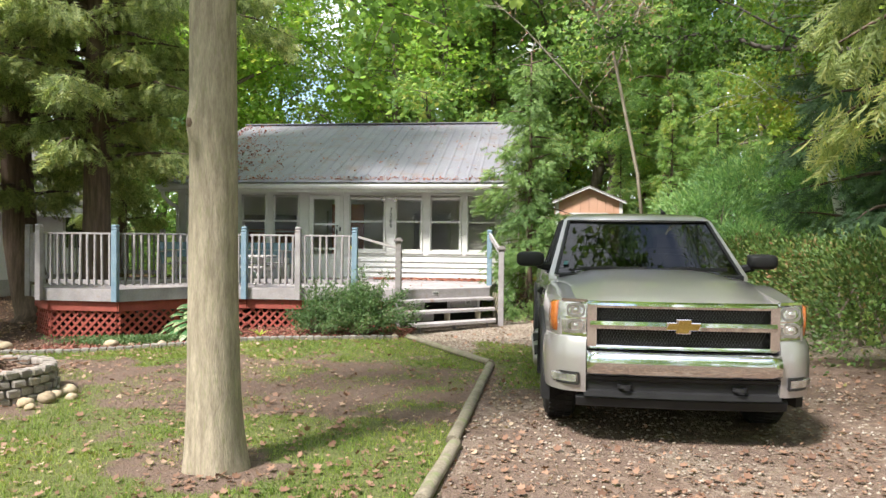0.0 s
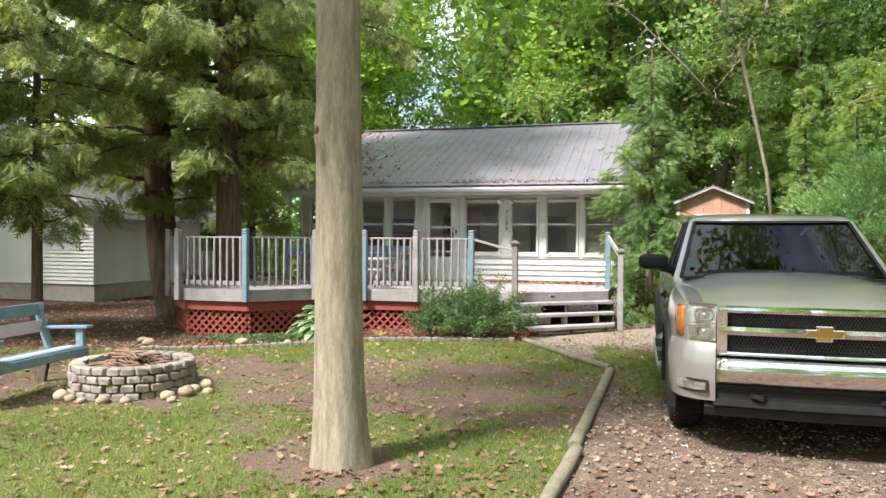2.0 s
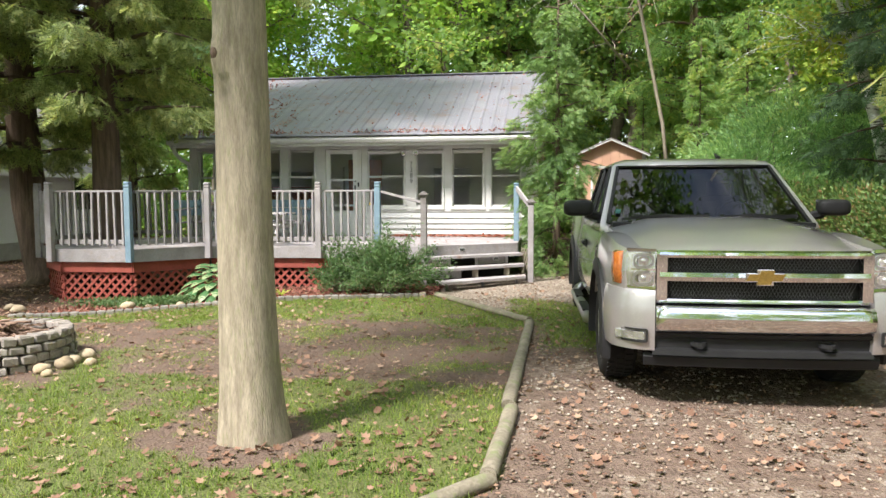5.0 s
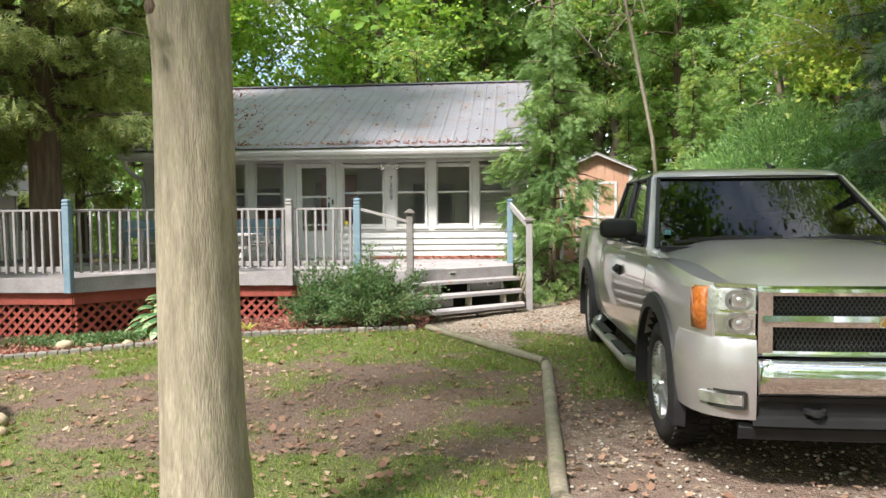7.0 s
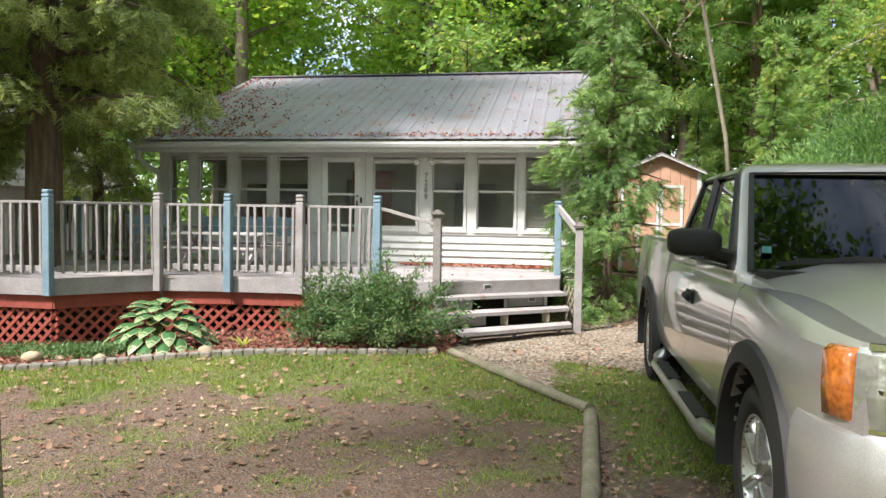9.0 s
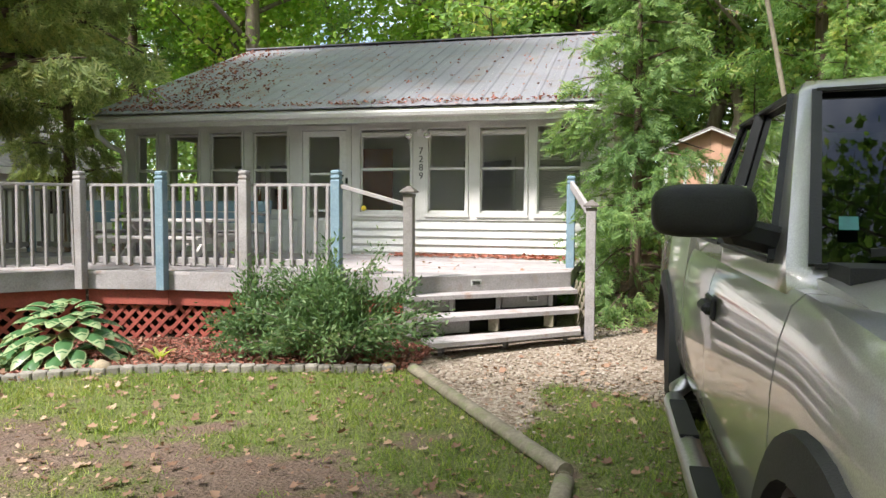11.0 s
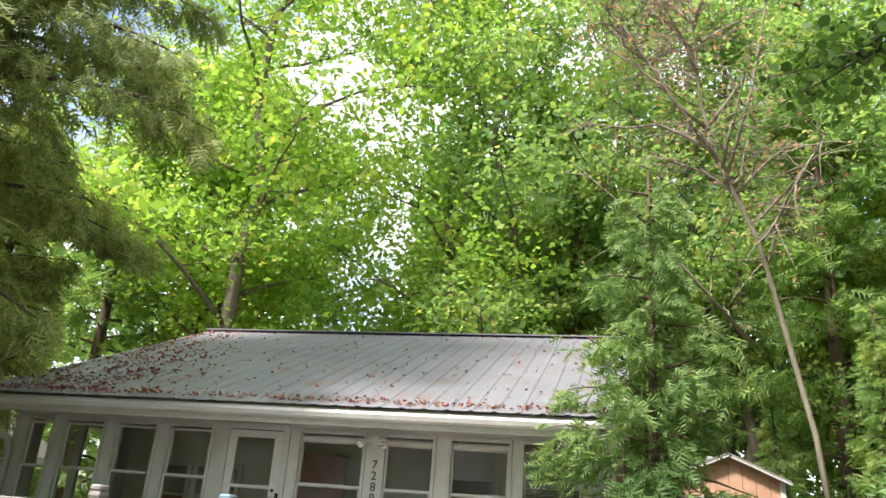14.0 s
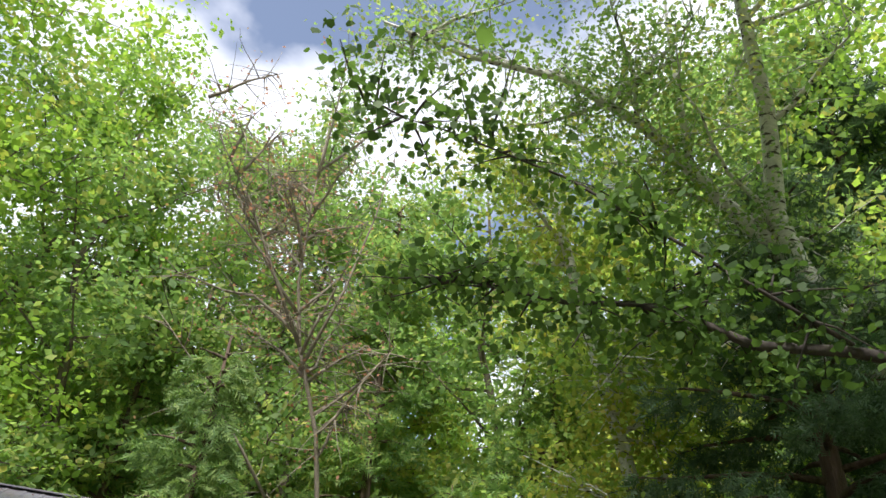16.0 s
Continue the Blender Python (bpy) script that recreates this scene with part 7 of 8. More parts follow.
def build_shrubs():
    # dense shrub by the steps
    rng = np.random.default_rng(21)
    cx, cy = 2.05, -4.1
    b = thing("shrub", Matrix.Translation((cx, cy, ground_z(cx, cy))), "dense fine-leaved green shrub spilling over the bed beside the steps", "shrub")
    bm = bmesh.new()
    P = []
    T = []
    for i in range(165):
        a = rng.uniform(0, 2 * math.pi)
        el = rng.uniform(0.1, 1.45)
        small = i >= 115
        rx, ry, rz = (0.5, 0.42, 0.62) if small else (0.86, 0.55, 0.76)
        o = Vector((-0.6, 0.05, 0.0)) if small else Vector((0.16, 0.0, 0.0))
        tip = Vector((rx * math.cos(a) * math.cos(el), ry * math.sin(a) * math.cos(el), 0.05 + rz * math.sin(el) * (1 + 0.18 * math.sin(3 * a)))) * rng.uniform(0.68, 1.25)
        d = tip.normalized()
        pts = [o + Vector((d.x * 0.05, d.y * 0.05, 0.0)), o + tip * 0.45 + Vector((0, 0, 0.12)), o + tip * 0.8 + Vector((0, 0, 0.08)), o + tip]
        tube(bm, pts, [0.008, 0.006, 0.004, 0.002], 4)
        for k in range(90 if small else 150):
            u = rng.uniform(0.35, 1.0)
            q = pts[1].lerp(pts[3], max(0, (u - 0.45) / 0.55)) if u > 0.45 else pts[0].lerp(pts[1], u / 0.45)
            P.append(np.array(q) + rng.normal(size=3) * 0.05)
            T.append(np.array(d) + rng.normal(size=3) * 0.6)
    tagged(part("branchwork", bm, M_TWIG, b), kind="stuff")
    P = np.array(P)
    P[:, 2] = np.maximum(P[:, 2], 0.03)
    leaf_mesh("foliage", P, np.array(T), 0.055, L_BUSH, b, rng, "leaf", 0.3, droop=0.15)
    # hosta
    hx, hy = -0.3, -4.35
    h = thing("hosta", Matrix.Translation((hx, hy, ground_z(hx, hy))), "broad green hosta with cream leaf margins in red mulch", "hosta")
    r = random.Random(6)
    nleaf = 66
    for i in range(nleaf):
        a = i * 2.4
        t = i / nleaf
        L = 0.22 + 0.06 * r.random()
        reach = 0.4 * (1 - t) ** 0.7 + 0.04
        rise = 0.07 + 0.42 * t
        base = Vector((reach * math.cos(a) * 1.1, reach * math.sin(a) * 0.85, rise + r.uniform(-0.05, 0.05)))
        tilt = 0.9 * t - 0.35 + r.uniform(-0.15, 0.15)
        d = Vector((math.cos(a) * math.cos(tilt), math.sin(a) * math.cos(tilt), math.sin(tilt)))
        side = Vector((-math.sin(a), math.cos(a), 0))
        up = d.cross(side) * -1
        for nm, w0, mat4, lift in (("leaf", 1.0, L_HOSTA, -0.005), ("leaf_margin", 1.0, L_CREAM, 0.0)):
            bm = bmesh.new()
            rows = []
            for j in range(7):
                u = j / 6
                w = 0.085 * math.sin(math.pi * min(1, (u * 0.9 + 0.1))) ** 0.65 * (1 - 0.25 * u)
                if nm == "leaf":
                    w *= 0.86
                    u2 = 0.06 + u * 0.84
                else:
                    u2 = u
                c = base + d * (L * u2) - Vector((0, 0, 0.11 * u2 * u2))
                rows.append([bm.verts.new(c + side * (w * s) + up * (-0.35 * w * (1 - abs(s)) + lift)) for s in (-1, -0.5, 0, 0.5, 1)])
            for p, q in zip(rows, rows[1:]):
                for k in range(4):
                    bm.faces.new((p[k], p[k + 1], q[k + 1], q[k]))
            if nm == "leaf_margin":
                lf = part("leaf", bm, mat4, h, smooth=True)
            else:
                keep = bm
        # green centre lies just above the cream margin
            if nm == "leaf":
                green = part("leaf_centre", keep, mat4, h, smooth=True)
        green.parent = lf
    bm = bmesh.new()
    for i in range(14):
        a = i * 2.4
        tube(bm, [(0, 0, 0), (0.1 * math.cos(a), 0.1 * math.sin(a), 0.1), (0.3 * math.cos(a), 0.25 * math.sin(a), 0.15)], [0.008, 0.006, 0.004], 4)
    part("stalks", bm, L_HOSTA, h)
    # small strap-leaved plant
    s = thing("strap_leaf_plant", Matrix.Translation((0.62, -4.3, ground_z(0.6, -4.3))), "small yellow-green strap-leaved plant in the mulch", "plant")
    for i in range(9):
        a = i * 0.75
        bm = bmesh.new()
        rows = []
        for j in range(5):
            u = j / 4
            c = Vector((0.2 * u * math.cos(a), 0.12 * u * math.sin(a), 0.22 * u - 0.12 * u * u))
            w = 0.02 * (1 - u) ** 0.6 + 0.001
            sd = Vector((-math.sin(a), math.cos(a), 0))
            rows.append([bm.verts.new(c - sd * w), bm.verts.new(c + sd * w)])
        for p, q in zip(rows, rows[1:]):
            bm.faces.new((p[0], p[1], q[1], q[0]))
        part("leaf", bm, L_YELLOW, s)
    # ground cover
    n = 7000
    x = -1.1 + rng.normal(size=n) * 0.55
    y = -4.75 + rng.normal(size=n) * 0.13 - 0.05 * (x + 1.1)
    ok = np.array([yy > edging_y(xx) + 0.1 and xx < -0.5 + 0.2 * math.sin(yy * 9) for xx, yy in zip(x, y)])
    x, y = x[ok], y[ok]
    z = np.array([ground_z(a, c) for a, c in zip(x, y)]) + rng.uniform(0.01, 0.12, len(x))
    tagged(leaf_mesh("ground_cover", np.stack([x, y, z], 1), rng.normal(size=(len(x), 3)) + np.array([0, 0, 0.6]), 0.035, L_BUSH, None, rng, "leaf", 0.6), "low bright green ground cover along the bed", "ground cover", kind="stuff")
    # mulch chips
    n = 9000
    x = rng.uniform(-2.4, 2.9, n)
    y = np.array([rng.uniform(edging_y(a) + 0.06, -3.25 if a > -1.6 else -4.2) for a in x])
    z = np.array([ground_z(a, c) for a, c in zip(x, y)]) + rng.uniform(0.0, 0.03, n)
    tagged(leaf_mesh("mulch", np.stack([x, y, z], 1), rng.normal(size=(n, 3)) * np.array([1, 1, 0.2]), 0.05, L_MULCH, None, rng, "leaf", 0.35), "shredded red bark mulch", "mulch", kind="stuff")


def blob_foliage(name, label, category, boxes, n, size, leaf, seed, kind="", trunks=None, aspect=0.5, droop=0.0):
    """Foliage near the skin of rounded masses: boxes of centre and half sizes."""
    rng = np.random.default_rng(seed)
    c0 = boxes[0][0]
    t = thing(name, Matrix.Translation((c0[0], c0[1], ground_z(c0[0], c0[1]))), label, category)
    P, T = [], []
    per = n // len(boxes)
    for c, h in boxes:
        d = rng.normal(size=(per // 6, 3))
        d /= np.linalg.norm(d, axis=1, keepdims=True)
        d[:, 2] = np.where(d[:, 2] < -0.5, -d[:, 2], d[:, 2])
        d = np.sign(d) * np.abs(d) ** 0.75
        rr = rng.uniform(0.72, 1.1, per // 6) + 0.12 * np.sin(d[:, 0] * 7 + d[:, 1] * 5) * np.cos(d[:, 2] * 6)
        q = np.array(c) - np.array([c0[0], c0[1], 0]) + d * np.array(h) * rr[:, None]
        q = np.repeat(q, 6, axis=0) + rng.normal(size=(len(q) * 6, 3)) * 0.09
        P.append(q)
        T.append(np.repeat(d, 6, axis=0) + np.array([0, 0, 0.3]))
    P, T = np.concatenate(P), np.concatenate(T)
    P[:, 2] = np.maximum(P[:, 2], 0.02)
    bm = bmesh.new()
    for k in range(26):
        c, h = boxes[k % len(boxes)]
        b = Vector((c[0] - c0[0] + rng.uniform(-0.6, 0.6) * h[0], c[1] - c0[1] + rng.uniform(-0.6, 0.6) * h[1], 0))
        tube(bm, [b, b + Vector((rng.normal() * 0.1, rng.normal() * 0.1, c[2] * 0.8)), b + Vector((rng.normal() * 0.3, rng.normal() * 0.3, c[2] + h[2] * 0.7))], [0.03, 0.02, 0.006], 5)
    tagged(part("branchwork", bm, M_TWIG, t), kind="stuff")
    leaf_mesh("foliage", P, T, size, leaf, t, rng, "leaf", aspect, droop=droop)
    return t


def build_right_side():
    blob_foliage("hedge", "thick clipped green hedge with reddish bare patches beside the drive", "hedge", [((8.95 + 0.25 * math.sin(k), -6.3 + k * 1.15, 0.72), (0.85, 0.85, 0.78)) for k in range(9)] + [((9.7, -7.2, 0.72), (0.9, 0.8, 0.8)), ((10.9, -7.8, 0.75), (0.9, 0.8, 0.8))], 48000, 0.062, L_HEDGE, 41, aspect=0.5)
    blob_foliage("feathery_bush", "big soft blue-green bush behind the drive", "bush", [((8.9, 2.6, 1.4), (1.3, 1.2, 1.3)), ((10.1, 3.0, 1.9), (1.6, 1.3, 1.6)), ((11.4, 2.2, 1.5), (1.3, 1.2, 1.4)), ((9.6, 1.2, 0.9), (1.2, 1.0, 0.9))], 34000, 0.115, L_CEDAR2, 42, aspect=0.25, droop=0.3)
    # L_SHADE paints this cedar and the one behind the hedge as shaded
    conifer("cedar_tree", 14.9, -0.3, 16, 0.22, 45, L_SHADE, "tall cedar with shade-darkened foliage behind the leaning birch", base=1.6, spread=3.2, size=0.32, droop=0.9, step=0.16, per=40, group="cedars by the drive", lean=(0.03, 0))
    conifer("cedar_tree", 8.8, -8.9, 10, 0.18, 43, L_CEDAR, "tall cedar by the drive with fronds hanging over the pickup", base=2.7, spread=3.0, size=0.22, hang=1.2, droop=1.25, step=0.12, per=48, group="cedars by the drive", top=0.2)
    conifer("cedar_tree", 11.4, -1.7, 9.5, 0.2, 44, L_SHADE, "cedar with shade-darkened foliage behind the hedge", base=1.6, spread=3.0, size=0.22, droop=1.0, step=0.12, per=46, group="cedars by the drive")
    # leaning birch
    rng = np.random.default_rng(50)

    def authored(name, label, base, trunk, rad, branches, bark, leaf, nleaf, size, shape, blob, seed, aspect=0.75, twigs=3, sub=0.9, skip=0):
        rng = np.random.default_rng(seed)
        spin = Matrix.Translation((4.46, -7.75, -0.08)) @ Matrix.Rotation(radians(1.5), 4, "Z") @ Matrix.Translation((-4.74, 7.75, 0))
        trunk = [spin @ Vector(q) for q in trunk]
        branches = [([spin @ Vector(q) for q in pts], r0) for pts, r0 in branches]
        base = tuple(trunk[0])
        t = thing(name, Matrix.Translation(base), label, "tree")
        o = Vector(base)
        bm = bmesh.new()
        tube(bm, [Vector(p) - o for p in trunk], rad, 12)
        part("trunk", bm, bark, t, smooth=True)
        ends = []
        bm = bmesh.new()
        for pts, r0 in branches:
            pts = [Vector(p) - o for p in pts]
            k = len(pts)
            tube(bm, pts, [r0 * (1 - 0.85 * i / (k - 1)) for i in range(k)], 8)
            for i in range(1 + (skip if r0 > 0.03 else 0), k):
                for _ in range(twigs):
                    a = pts[i - 1].lerp(pts[i], rng.uniform(0.2, 1))
                    d = Vector(rng.normal(size=3))
                    d.z = d.z * 0.5 + 0.1
                    e = limb_points(a, d, rng.uniform(0.5, 1.2) * sub, rng, k=4, sag=0.08)
                    tube(bm, e, [0.014, 0.01, 0.007, 0.005, 0.003], 4)
                    ends += [np.array(q) for q in e[1:]]
        tagged(part("branchwork", bm, bark, t, smooth=True), kind="stuff")
        E = np.array(ends)
        c = E[rng.integers(0, len(E), nleaf)]
        P = c + rng.normal(size=c.shape) * np.array([blob, blob, blob * 0.7])
        leaf_mesh("crown", P, rng.normal(size=P.shape) * np.array([1, 1, 0.5]), size, leaf, t, rng, shape, aspect, droop=0.5)

    def spread_branches(trunk_pts, n, L, seed, up=0.4):
        rng = np.random.default_rng(seed)
        out = []
        for i in range(n):
            k = rng.uniform(0.3, 0.98) * (len(trunk_pts) - 1)
            a = Vector(trunk_pts[int(k)]).lerp(Vector(trunk_pts[min(len(trunk_pts) - 1, int(k) + 1)]), k % 1)
            ang = i * 2.4
            out.append((limb_points(a, (math.cos(ang), math.sin(ang), up), L * rng.uniform(0.6, 1.1), rng, k=5), 0.04))
        return out

    t1 = [(14.6, -2.5, -0.1), (14.1, -2.5, 2.5), (13.3, -2.5, 4.6), (12.45, -2.46, 5.9), (11.9, -2.4, 6.65), (11.45, -2.4, 7.25), (11.1, -2.56, 7.8), (10.85, -2.9, 8.35), (10.6, -3.2, 8.8), (9.8, -3.85, 9.8), (9.0, -4.5, 11.2)]
    main = [(11.5, -2.4, 7.2), (10.75, -2.3, 7.85), (10.15, -2.25, 8.4), (9.45, -2.24, 8.9), (8.4, -2.1, 9.4), (7.1, -1.7, 9.6), (6.0, -1.5, 9.9)]
    b2 = [(10.15, -2.25, 8.4), (9.8, -2.6, 9.2), (9.6, -2.8, 10.2), (9.3, -3.2, 11.2)]
    authored("birch_tree", "white-barked birch leaning over the yard with forked limbs", (14.6, -2.5, -0.1), t1, [0.26, 0.23, 0.2, 0.18, 0.17, 0.16, 0.125, 0.11, 0.1, 0.07, 0.03], [(main, 0.12), (b2, 0.06)] + spread_branches(t1, 12, 2.6, 51) + spread_branches(main, 12, 1.8, 52), M_BIRCH, L_WOOD, 18000, 0.07, "leaf", 0.26, 53)
    t2 = [(12.2, 0.9, -0.1), (11.3, 0.4, 3.0), (10.3, -0.1, 5.5), (9.6, -0.45, 6.95), (9.1, -0.6, 8.6), (8.9, -0.6, 10.5)]
    authored("birch_tree", "slim white birch behind the feathery bush", (12.2, 0.9, -0.1), t2, [0.12, 0.11, 0.095, 0.08, 0.06, 0.02], spread_branches(t2, 14, 1.8, 61), M_BIRCH, L_YELLOW, 11000, 0.085, "leaf", 0.28, 62)
    t3 = [(10.9, -5.9, -0.1), (10.7, -5.7, 2.0), (10.3, -5.4, 3.9), (10.2, -5.3, 5.5), (10.4, -5.4, 8.0)]
    br = [(10.25, -5.4, 4.2), (9.4, -5.0, 4.2), (8.85, -4.75, 4.3), (8.4, -4.33, 4.42), (8.08, -4.17, 4.6), (7.7, -3.97, 4.74), (7.3, -3.74, 4.74), (6.6, -3.47, 4.87), (6.2, -3.3, 4.82)]
    br2 = [(8.85, -4.75, 4.35), (8.0, -4.4, 5.0), (7.0, -4.2, 5.5), (6.1, -4.0, 5.75), (5.4, -3.9, 5.8)]
    authored("linden_tree", "broad-leaved tree with a dark crooked limb reaching over the drive", (10.9, -5.9, -0.1), t3, [0.17, 0.15, 0.12, 0.09, 0.03], [(br, 0.055), (br2, 0.018)], M_LIMB, L_LINDEN, 3200, 0.068, "broad", 0.13, 71, aspect=0.8, twigs=7, sub=0.7, skip=3)
    # the big maple whose crown closes over the pickup, high above the walk
    rng = np.random.default_rng(58)
    t5 = [(11.9, -9.6, -0.1), (11.6, -9.5, 3.0), (10.9, -9.2, 6.0), (9.6, -8.8, 9.0), (8.4, -8.4, 11.0), (7.5, -8.2, 12.6)]
    arms = []
    for i in range(16):
        k = 2 + (i % 4) * 0.9
        p = Vector(t5[int(k)]).lerp(Vector(t5[min(5, int(k) + 1)]), k % 1)
        goal = Vector((rng.uniform(4.6, 8.4), rng.uniform(-8.4, -4.0), rng.uniform(10.2, 12.8)))
        arms.append(([p, p.lerp(goal, 0.35) + Vector((0, 0, 0.3)), p.lerp(goal, 0.7) + Vector((0, 0, 0.3)), goal], 0.045))
    authored("maple_tree", "tall maple whose high crown spreads over the parked pickup", t5[0], t5, [0.26, 0.23, 0.2, 0.15, 0.1, 0.04], arms, M_BARK, L_MAPLE, 8500, 0.13, "maple", 0.3, 59, twigs=5, sub=1.2)
    # half-bare tree behind the house
    t4 = [(8.8, 6.6, 0), (8.3, 6.0, 3.5), (7.5, 5.4, 6.8), (6.8, 4.9, 8.2), (6.5, 4.7, 9.4), (6.4, 4.6, 11.5), (6.4, 4.5, 14)]
    bl = [(6.8, 4.9, 8.2), (6.0, 4.6, 9.4), (5.2, 4.2, 10.6), (4.4, 4.0, 11.6), (3.8, 3.8, 12.6)]
    b5 = [(6.9, 5.0, 7.8), (7.4, 4.6, 9.5), (7.7, 4.2, 11.2), (7.9, 4.0, 13)]
    b6 = [(7.4, 5.9, 5.0), (6.2, 5.2, 6.2), (5.0, 4.8, 7.4), (4.2, 4.4, 8.0)]
    authored("dying_tree", "half-bare pale-limbed tree with rusty leaves", (8.8, 6.6, 0), t4, [0.06, 0.05, 0.042, 0.036, 0.028, 0.018, 0.008], [(bl, 0.04), (b5, 0.04), (b6, 0.035)] + spread_branches(t4, 20, 3.0, 81, 1.0) + spread_branches(bl, 6, 1.6, 82, 1.2), M_PALETWIG, L_RUST, 1300, 0.08, "leaf", 0.12, 83, twigs=5, sub=1.1)


L_HEDGE = leafy("hedge_leaves", [(0.05, 0.09, 0.025), (0.08, 0.145, 0.04), (0.13, 0.2, 0.05), (0.26, 0.15, 0.075)], 0.3)


def scatter(name, label, n, region, mat, size, seed, cond=None, zf=None, shape="maple", tilt=0.25, category="fallen leaves"):
    rng = np.random.default_rng(seed)
    x = rng.uniform(region[0], region[1], n)
    y = rng.uniform(region[2], region[3], n)
    if cond:
        ok = np.array([cond(a, b, rng.uniform()) for a, b in zip(x, y)])
        x, y = x[ok], y[ok]
    zf = zf or ground_z
    z = np.array([zf(a, b) for a, b in zip(x, y)]) + rng.uniform(0.012, 0.03, len(x))
    T = rng.normal(size=(len(x), 3)) * np.array([1, 1, tilt])
    P = np.stack([x, y, z], 1)
    S = size * rng.uniform(0.5, 1.5, len(x))
    T /= np.linalg.norm(T, axis=1, keepdims=True)
    up = np.array([0, 0, 1.0]) + rng.normal(size=T.shape) * 0.28
    B = np.cross(up, T)
    B /= np.linalg.norm(B, axis=1, keepdims=True)
    N = np.cross(T, B)
    c = [(0, 0, 0), (0.15, 0.5, 0.12), (0.45, 0.34, 0.0), (0.62, 0.55, 0.14), (0.7, 0.2, 0.02), (1, 0, 0.12), (0.7, -0.2, 0.02), (0.62, -0.55, 0.14), (0.45, -0.34, 0), (0.15, -0.5, 0.12)]
    V = np.stack([P + (T * a + B * b * 0.8 + N * d) * S[:, None] for a, b, d in c], 1)
    F = np.array([[0, 2, 1], [0, 4, 2], [2, 4, 3], [0, 6, 4], [4, 6, 5], [0, 8, 6], [6, 8, 7], [0, 9, 8]])
    if size < 0.03:
        F = np.array([[0, 5, 3], [0, 8, 5]])
    ob = raw(name, V.reshape(-1, 3), (F[None] + (np.arange(len(P)) * 10)[:, None, None]).reshape(-1, 3), mat)
    return tagged(ob, label, category, kind="stuff")


def build_litter():
    scatter("fallen_leaves", "scattered dry brown and tan leaves on the lawn and drive", 16000, (-5, 9, -15.5, -3), L_DEAD, 0.05, 90, lambda x, y, u: u < 0.35 + 0.6 * max(0, noise.noise((x * 0.8, y * 0.8, 5))) + 0.5 * math.exp(-((x - 2.9) ** 2 + (y + 10.5) ** 2) / 1.5) + (0.25 if x > 4.2 and y < -7.5 else -0.25 if x > 3 and y > -6 else 0) and not (4.95 < x < 7.1 and -9.5 < y < -3.6))
    scatter("fallen_leaves", "small crumbled leaf bits over bare soil", 36000, (-5, 9, -15.5, -4.2), L_DEAD, 0.028, 91, lambda x, y, u: u < 0.45 + 0.8 * noise.noise((x * 1.1, y * 1.1, 9)))
    scatter("fallen_leaves", "brown leaf litter under the cedars", 9000, (-10, -1.9, -8, 3), L_DEAD, 0.05, 92, lambda x, y, u: (x < -3.9 or y < -5.0) and u < 0.8)
    scatter("fallen_leaves", "red-brown leaves beside the cottage", 2200, (4.35, 8.5, -2.2, 6), L_DEAD, 0.055, 93)
    run, rise = 4.96, 1.93
    scatter("roof_leaves", "fallen leaves caught on the metal roof", 22000, (XL - 0.1, XR + 0.1, -0.6, 4.2), L_DRIFT, 0.04, 94,
            lambda x, y, u: u < 0.02 + 0.95 * smooth((-0.8 - x + 0.4 * (1.5 - y)) / 1.8) * max(0.0, 0.5 + 1.3 * noise.noise((x * 5.0, y * 0.9, 2))) + 0.9 * smooth((-0.35 - y) / 0.2), lambda x, y: 2.69 + (y + 0.66) * rise / run + 0.01, tilt=0.5)
    scatter("deck_leaves", "fallen leaves drifted against the porch wall", 1500, (-3.6, 3.9, -3.9, -0.05), L_DEAD, 0.045, 95,
            lambda x, y, u: (u < 0.12 + 0.9 * smooth((y + 0.5) / 0.35) * (1 if x > 1.5 else 0.3)) and (y > -3.0 or -2.9 < x < -1.9) and not (x > 2.5 and y < -3 + (x - 2.5) * 0.75 + 0.1), lambda x, y: DECK_Z - 0.004)

    scatter("deck_leaves", "red-brown leaves drifted along the cottage wall", 1500, (1.45, 3.98, -0.42, -0.02), L_DRIFT, 0.045, 97, lambda x, y, u: u < (1.1 + y / 0.42 * (1 - smooth((x - 2.6) / 1.2) * 0.5)), lambda x, y: DECK_Z + 0.002)
    # grass blades
    rng = np.random.default_rng(96)
    n = 330000
    x = rng.uniform(-6, 5.6, n)
    y = rng.uniform(-15.2, -4.2, n)
    w = np.array([zones(a, b)[0] for a, b in zip(x[::6], y[::6])])
    w = np.repeat(w, 6)[:n]
    x2, y2 = np.repeat(x[::6], 6)[:n] + rng.normal(size=n) * 0.03, np.repeat(y[::6], 6)[:n] + rng.normal(size=n) * 0.03
    ok = (rng.uniform(0, 1, n) < w * 0.9) & (w > 0.25)
    x2, y2, w = x2[ok], y2[ok], w[ok]
    z = np.array([ground_z(a, b) for a, b in zip(x2, y2)]) - 0.005
    m = len(x2)
    a = rng.uniform(0, 2 * math.pi, m)
    h = rng.uniform(0.02, 0.055, m) * (0.6 + 0.5 * w)
    lean = rng.normal(size=(m, 2)) * 0.022
    B = np.stack([x2, y2, z], 1)
    s = np.stack([np.cos(a), np.sin(a), np.zeros(m)], 1) * 0.0034
    tip = B + np.stack([lean[:, 0], lean[:, 1], h], 1)
    V = np.stack([B - s, B + s, tip], 1).reshape(-1, 3)
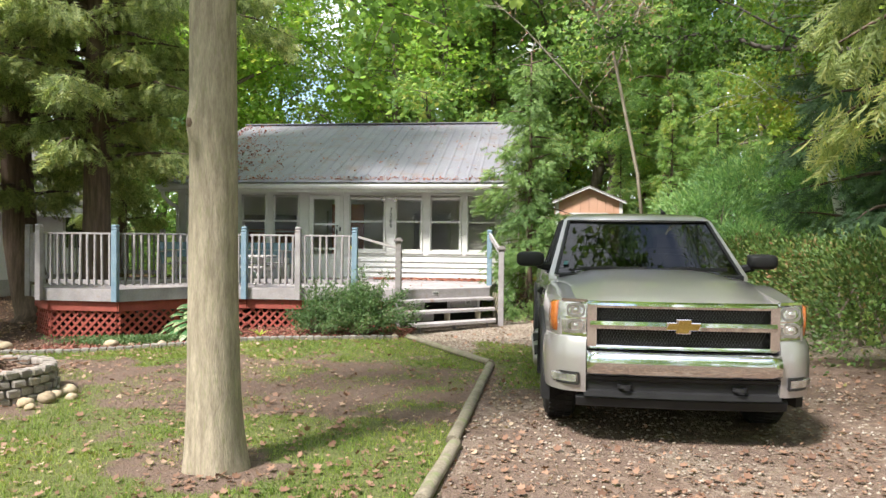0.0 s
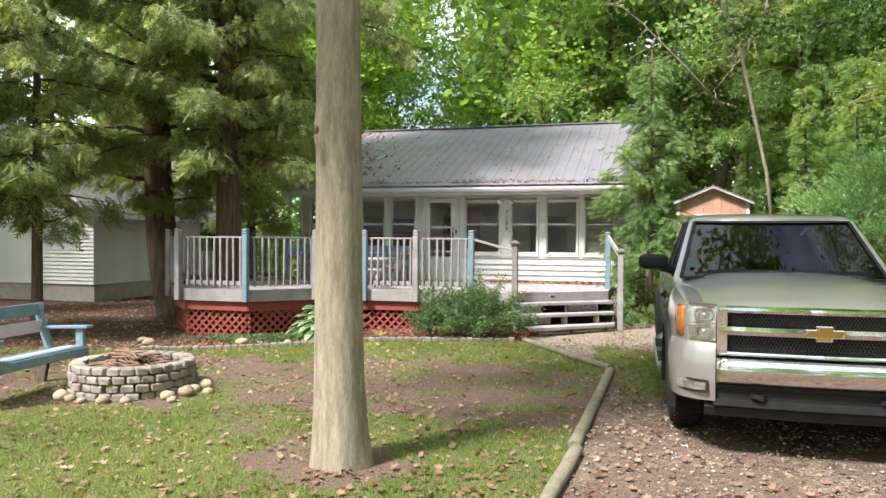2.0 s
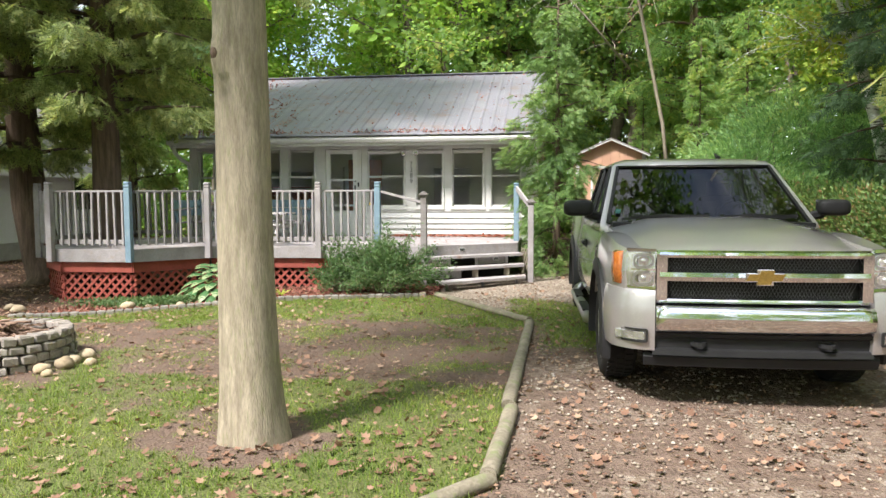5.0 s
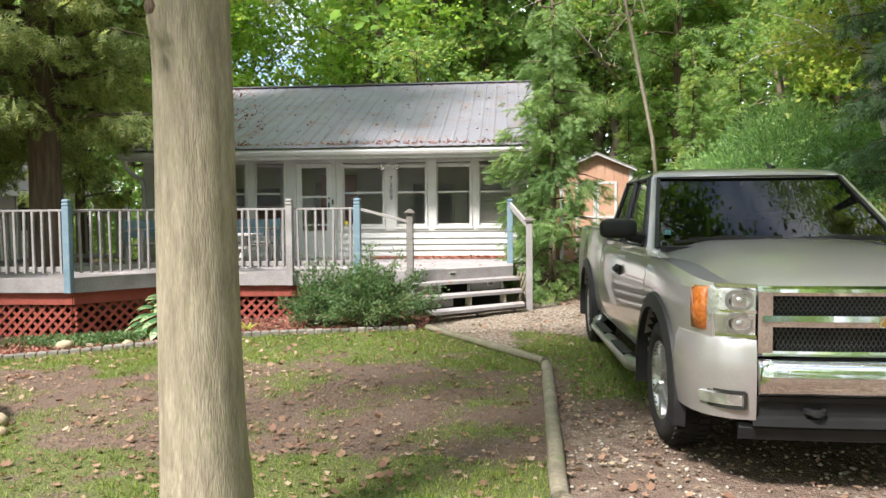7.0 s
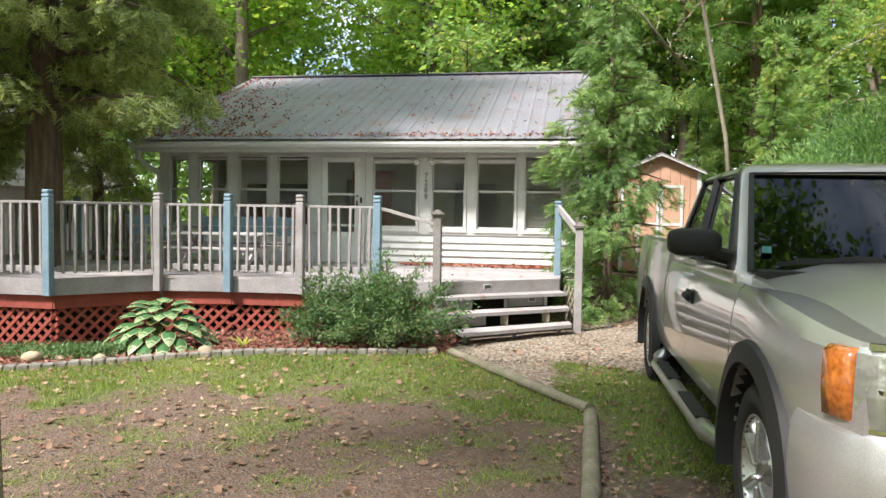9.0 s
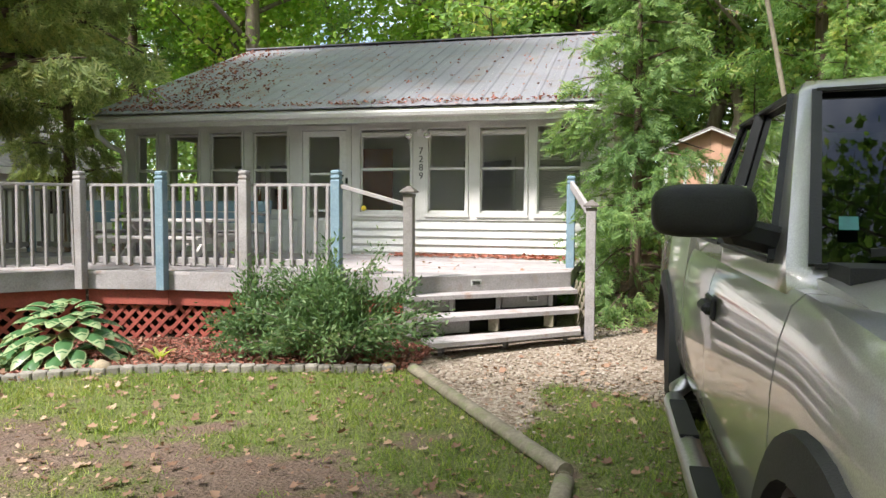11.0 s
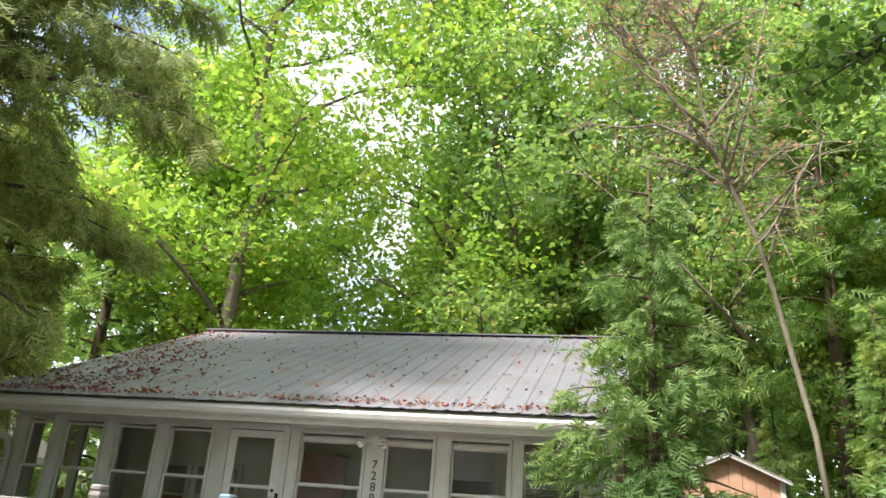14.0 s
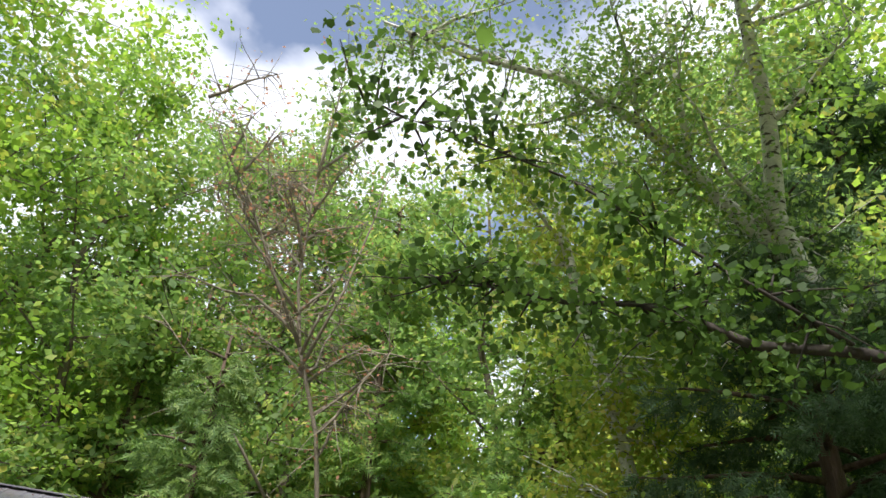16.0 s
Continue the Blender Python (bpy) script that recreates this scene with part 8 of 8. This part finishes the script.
    tagged(raw("grass", V, np.arange(m * 3).reshape(-1, 3), L_GRASS), "short sparse lawn grass", "grass", kind="stuff")
    # pebbles
    n = 30000
    x = rng.uniform(2.9, 8.6, n)
    y = rng.uniform(-15, 0.5, n)
    keep = []
    for i in range(n):
        g = zones(x[i], y[i])
        dens = g[1] * 0.95 + (0.3 if y[i] < -7 else 0.12)
        keep.append(x[i] > border_x(y[i]) + 0.06 and rng.uniform() < dens and not (y[i] > -3.6 and x[i] < 4.2 and y[i] > -3.9 + (x[i] - 3) * 0.85))
    keep = np.array(keep)
    x, y = x[keep], y[keep]
    z = np.array([ground_z(p, q) for p, q in zip(x, y)])
    m = len(x)
    r = rng.uniform(0.006, 0.02, m)
    O = np.array([(1, 0, 0), (0, 1, 0), (-1, 0, 0), (0, -1, 0), (0, 0, 0.6), (0, 0, -0.6)])
    rot = rng.uniform(0, 6.28, m)
    cs, sn = np.cos(rot), np.sin(rot)
    el = rng.uniform(0.6, 1.0, m)
    V = np.zeros((m, 6, 3))
    for k in range(6):
        ox, oy, oz = O[k]
        ox2, oy2 = ox * 1.2, oy * el
        V[:, k, 0] = x + r * (ox2 * cs - oy2 * sn)
        V[:, k, 1] = y + r * (ox2 * sn + oy2 * cs)
        V[:, k, 2] = z + r * 0.35 + r * oz
    F = np.array([[0, 1, 4], [1, 2, 4], [2, 3, 4], [3, 0, 4], [1, 0, 5], [2, 1, 5], [3, 2, 5], [0, 3, 5]])
    tagged(raw("gravel", V.reshape(-1, 3), (F[None] + (np.arange(m) * 6)[:, None, None]).reshape(-1, 3), M_PEBBLES, smooth=True), "loose tan and grey pebbles of the path and drive", "gravel", kind="stuff")


M_PEBBLES = leafy("mixed_pebbles", [(0.12, 0.09, 0.065), (0.21, 0.16, 0.12), (0.3, 0.25, 0.195), (0.46, 0.42, 0.36)], 0.0, 0.8)

build_timbers()
build_fire_pit()
build_garden_bench()
build_deck_furniture()
build_shrubs()
build_right_side()
build_litter()
build_edging()
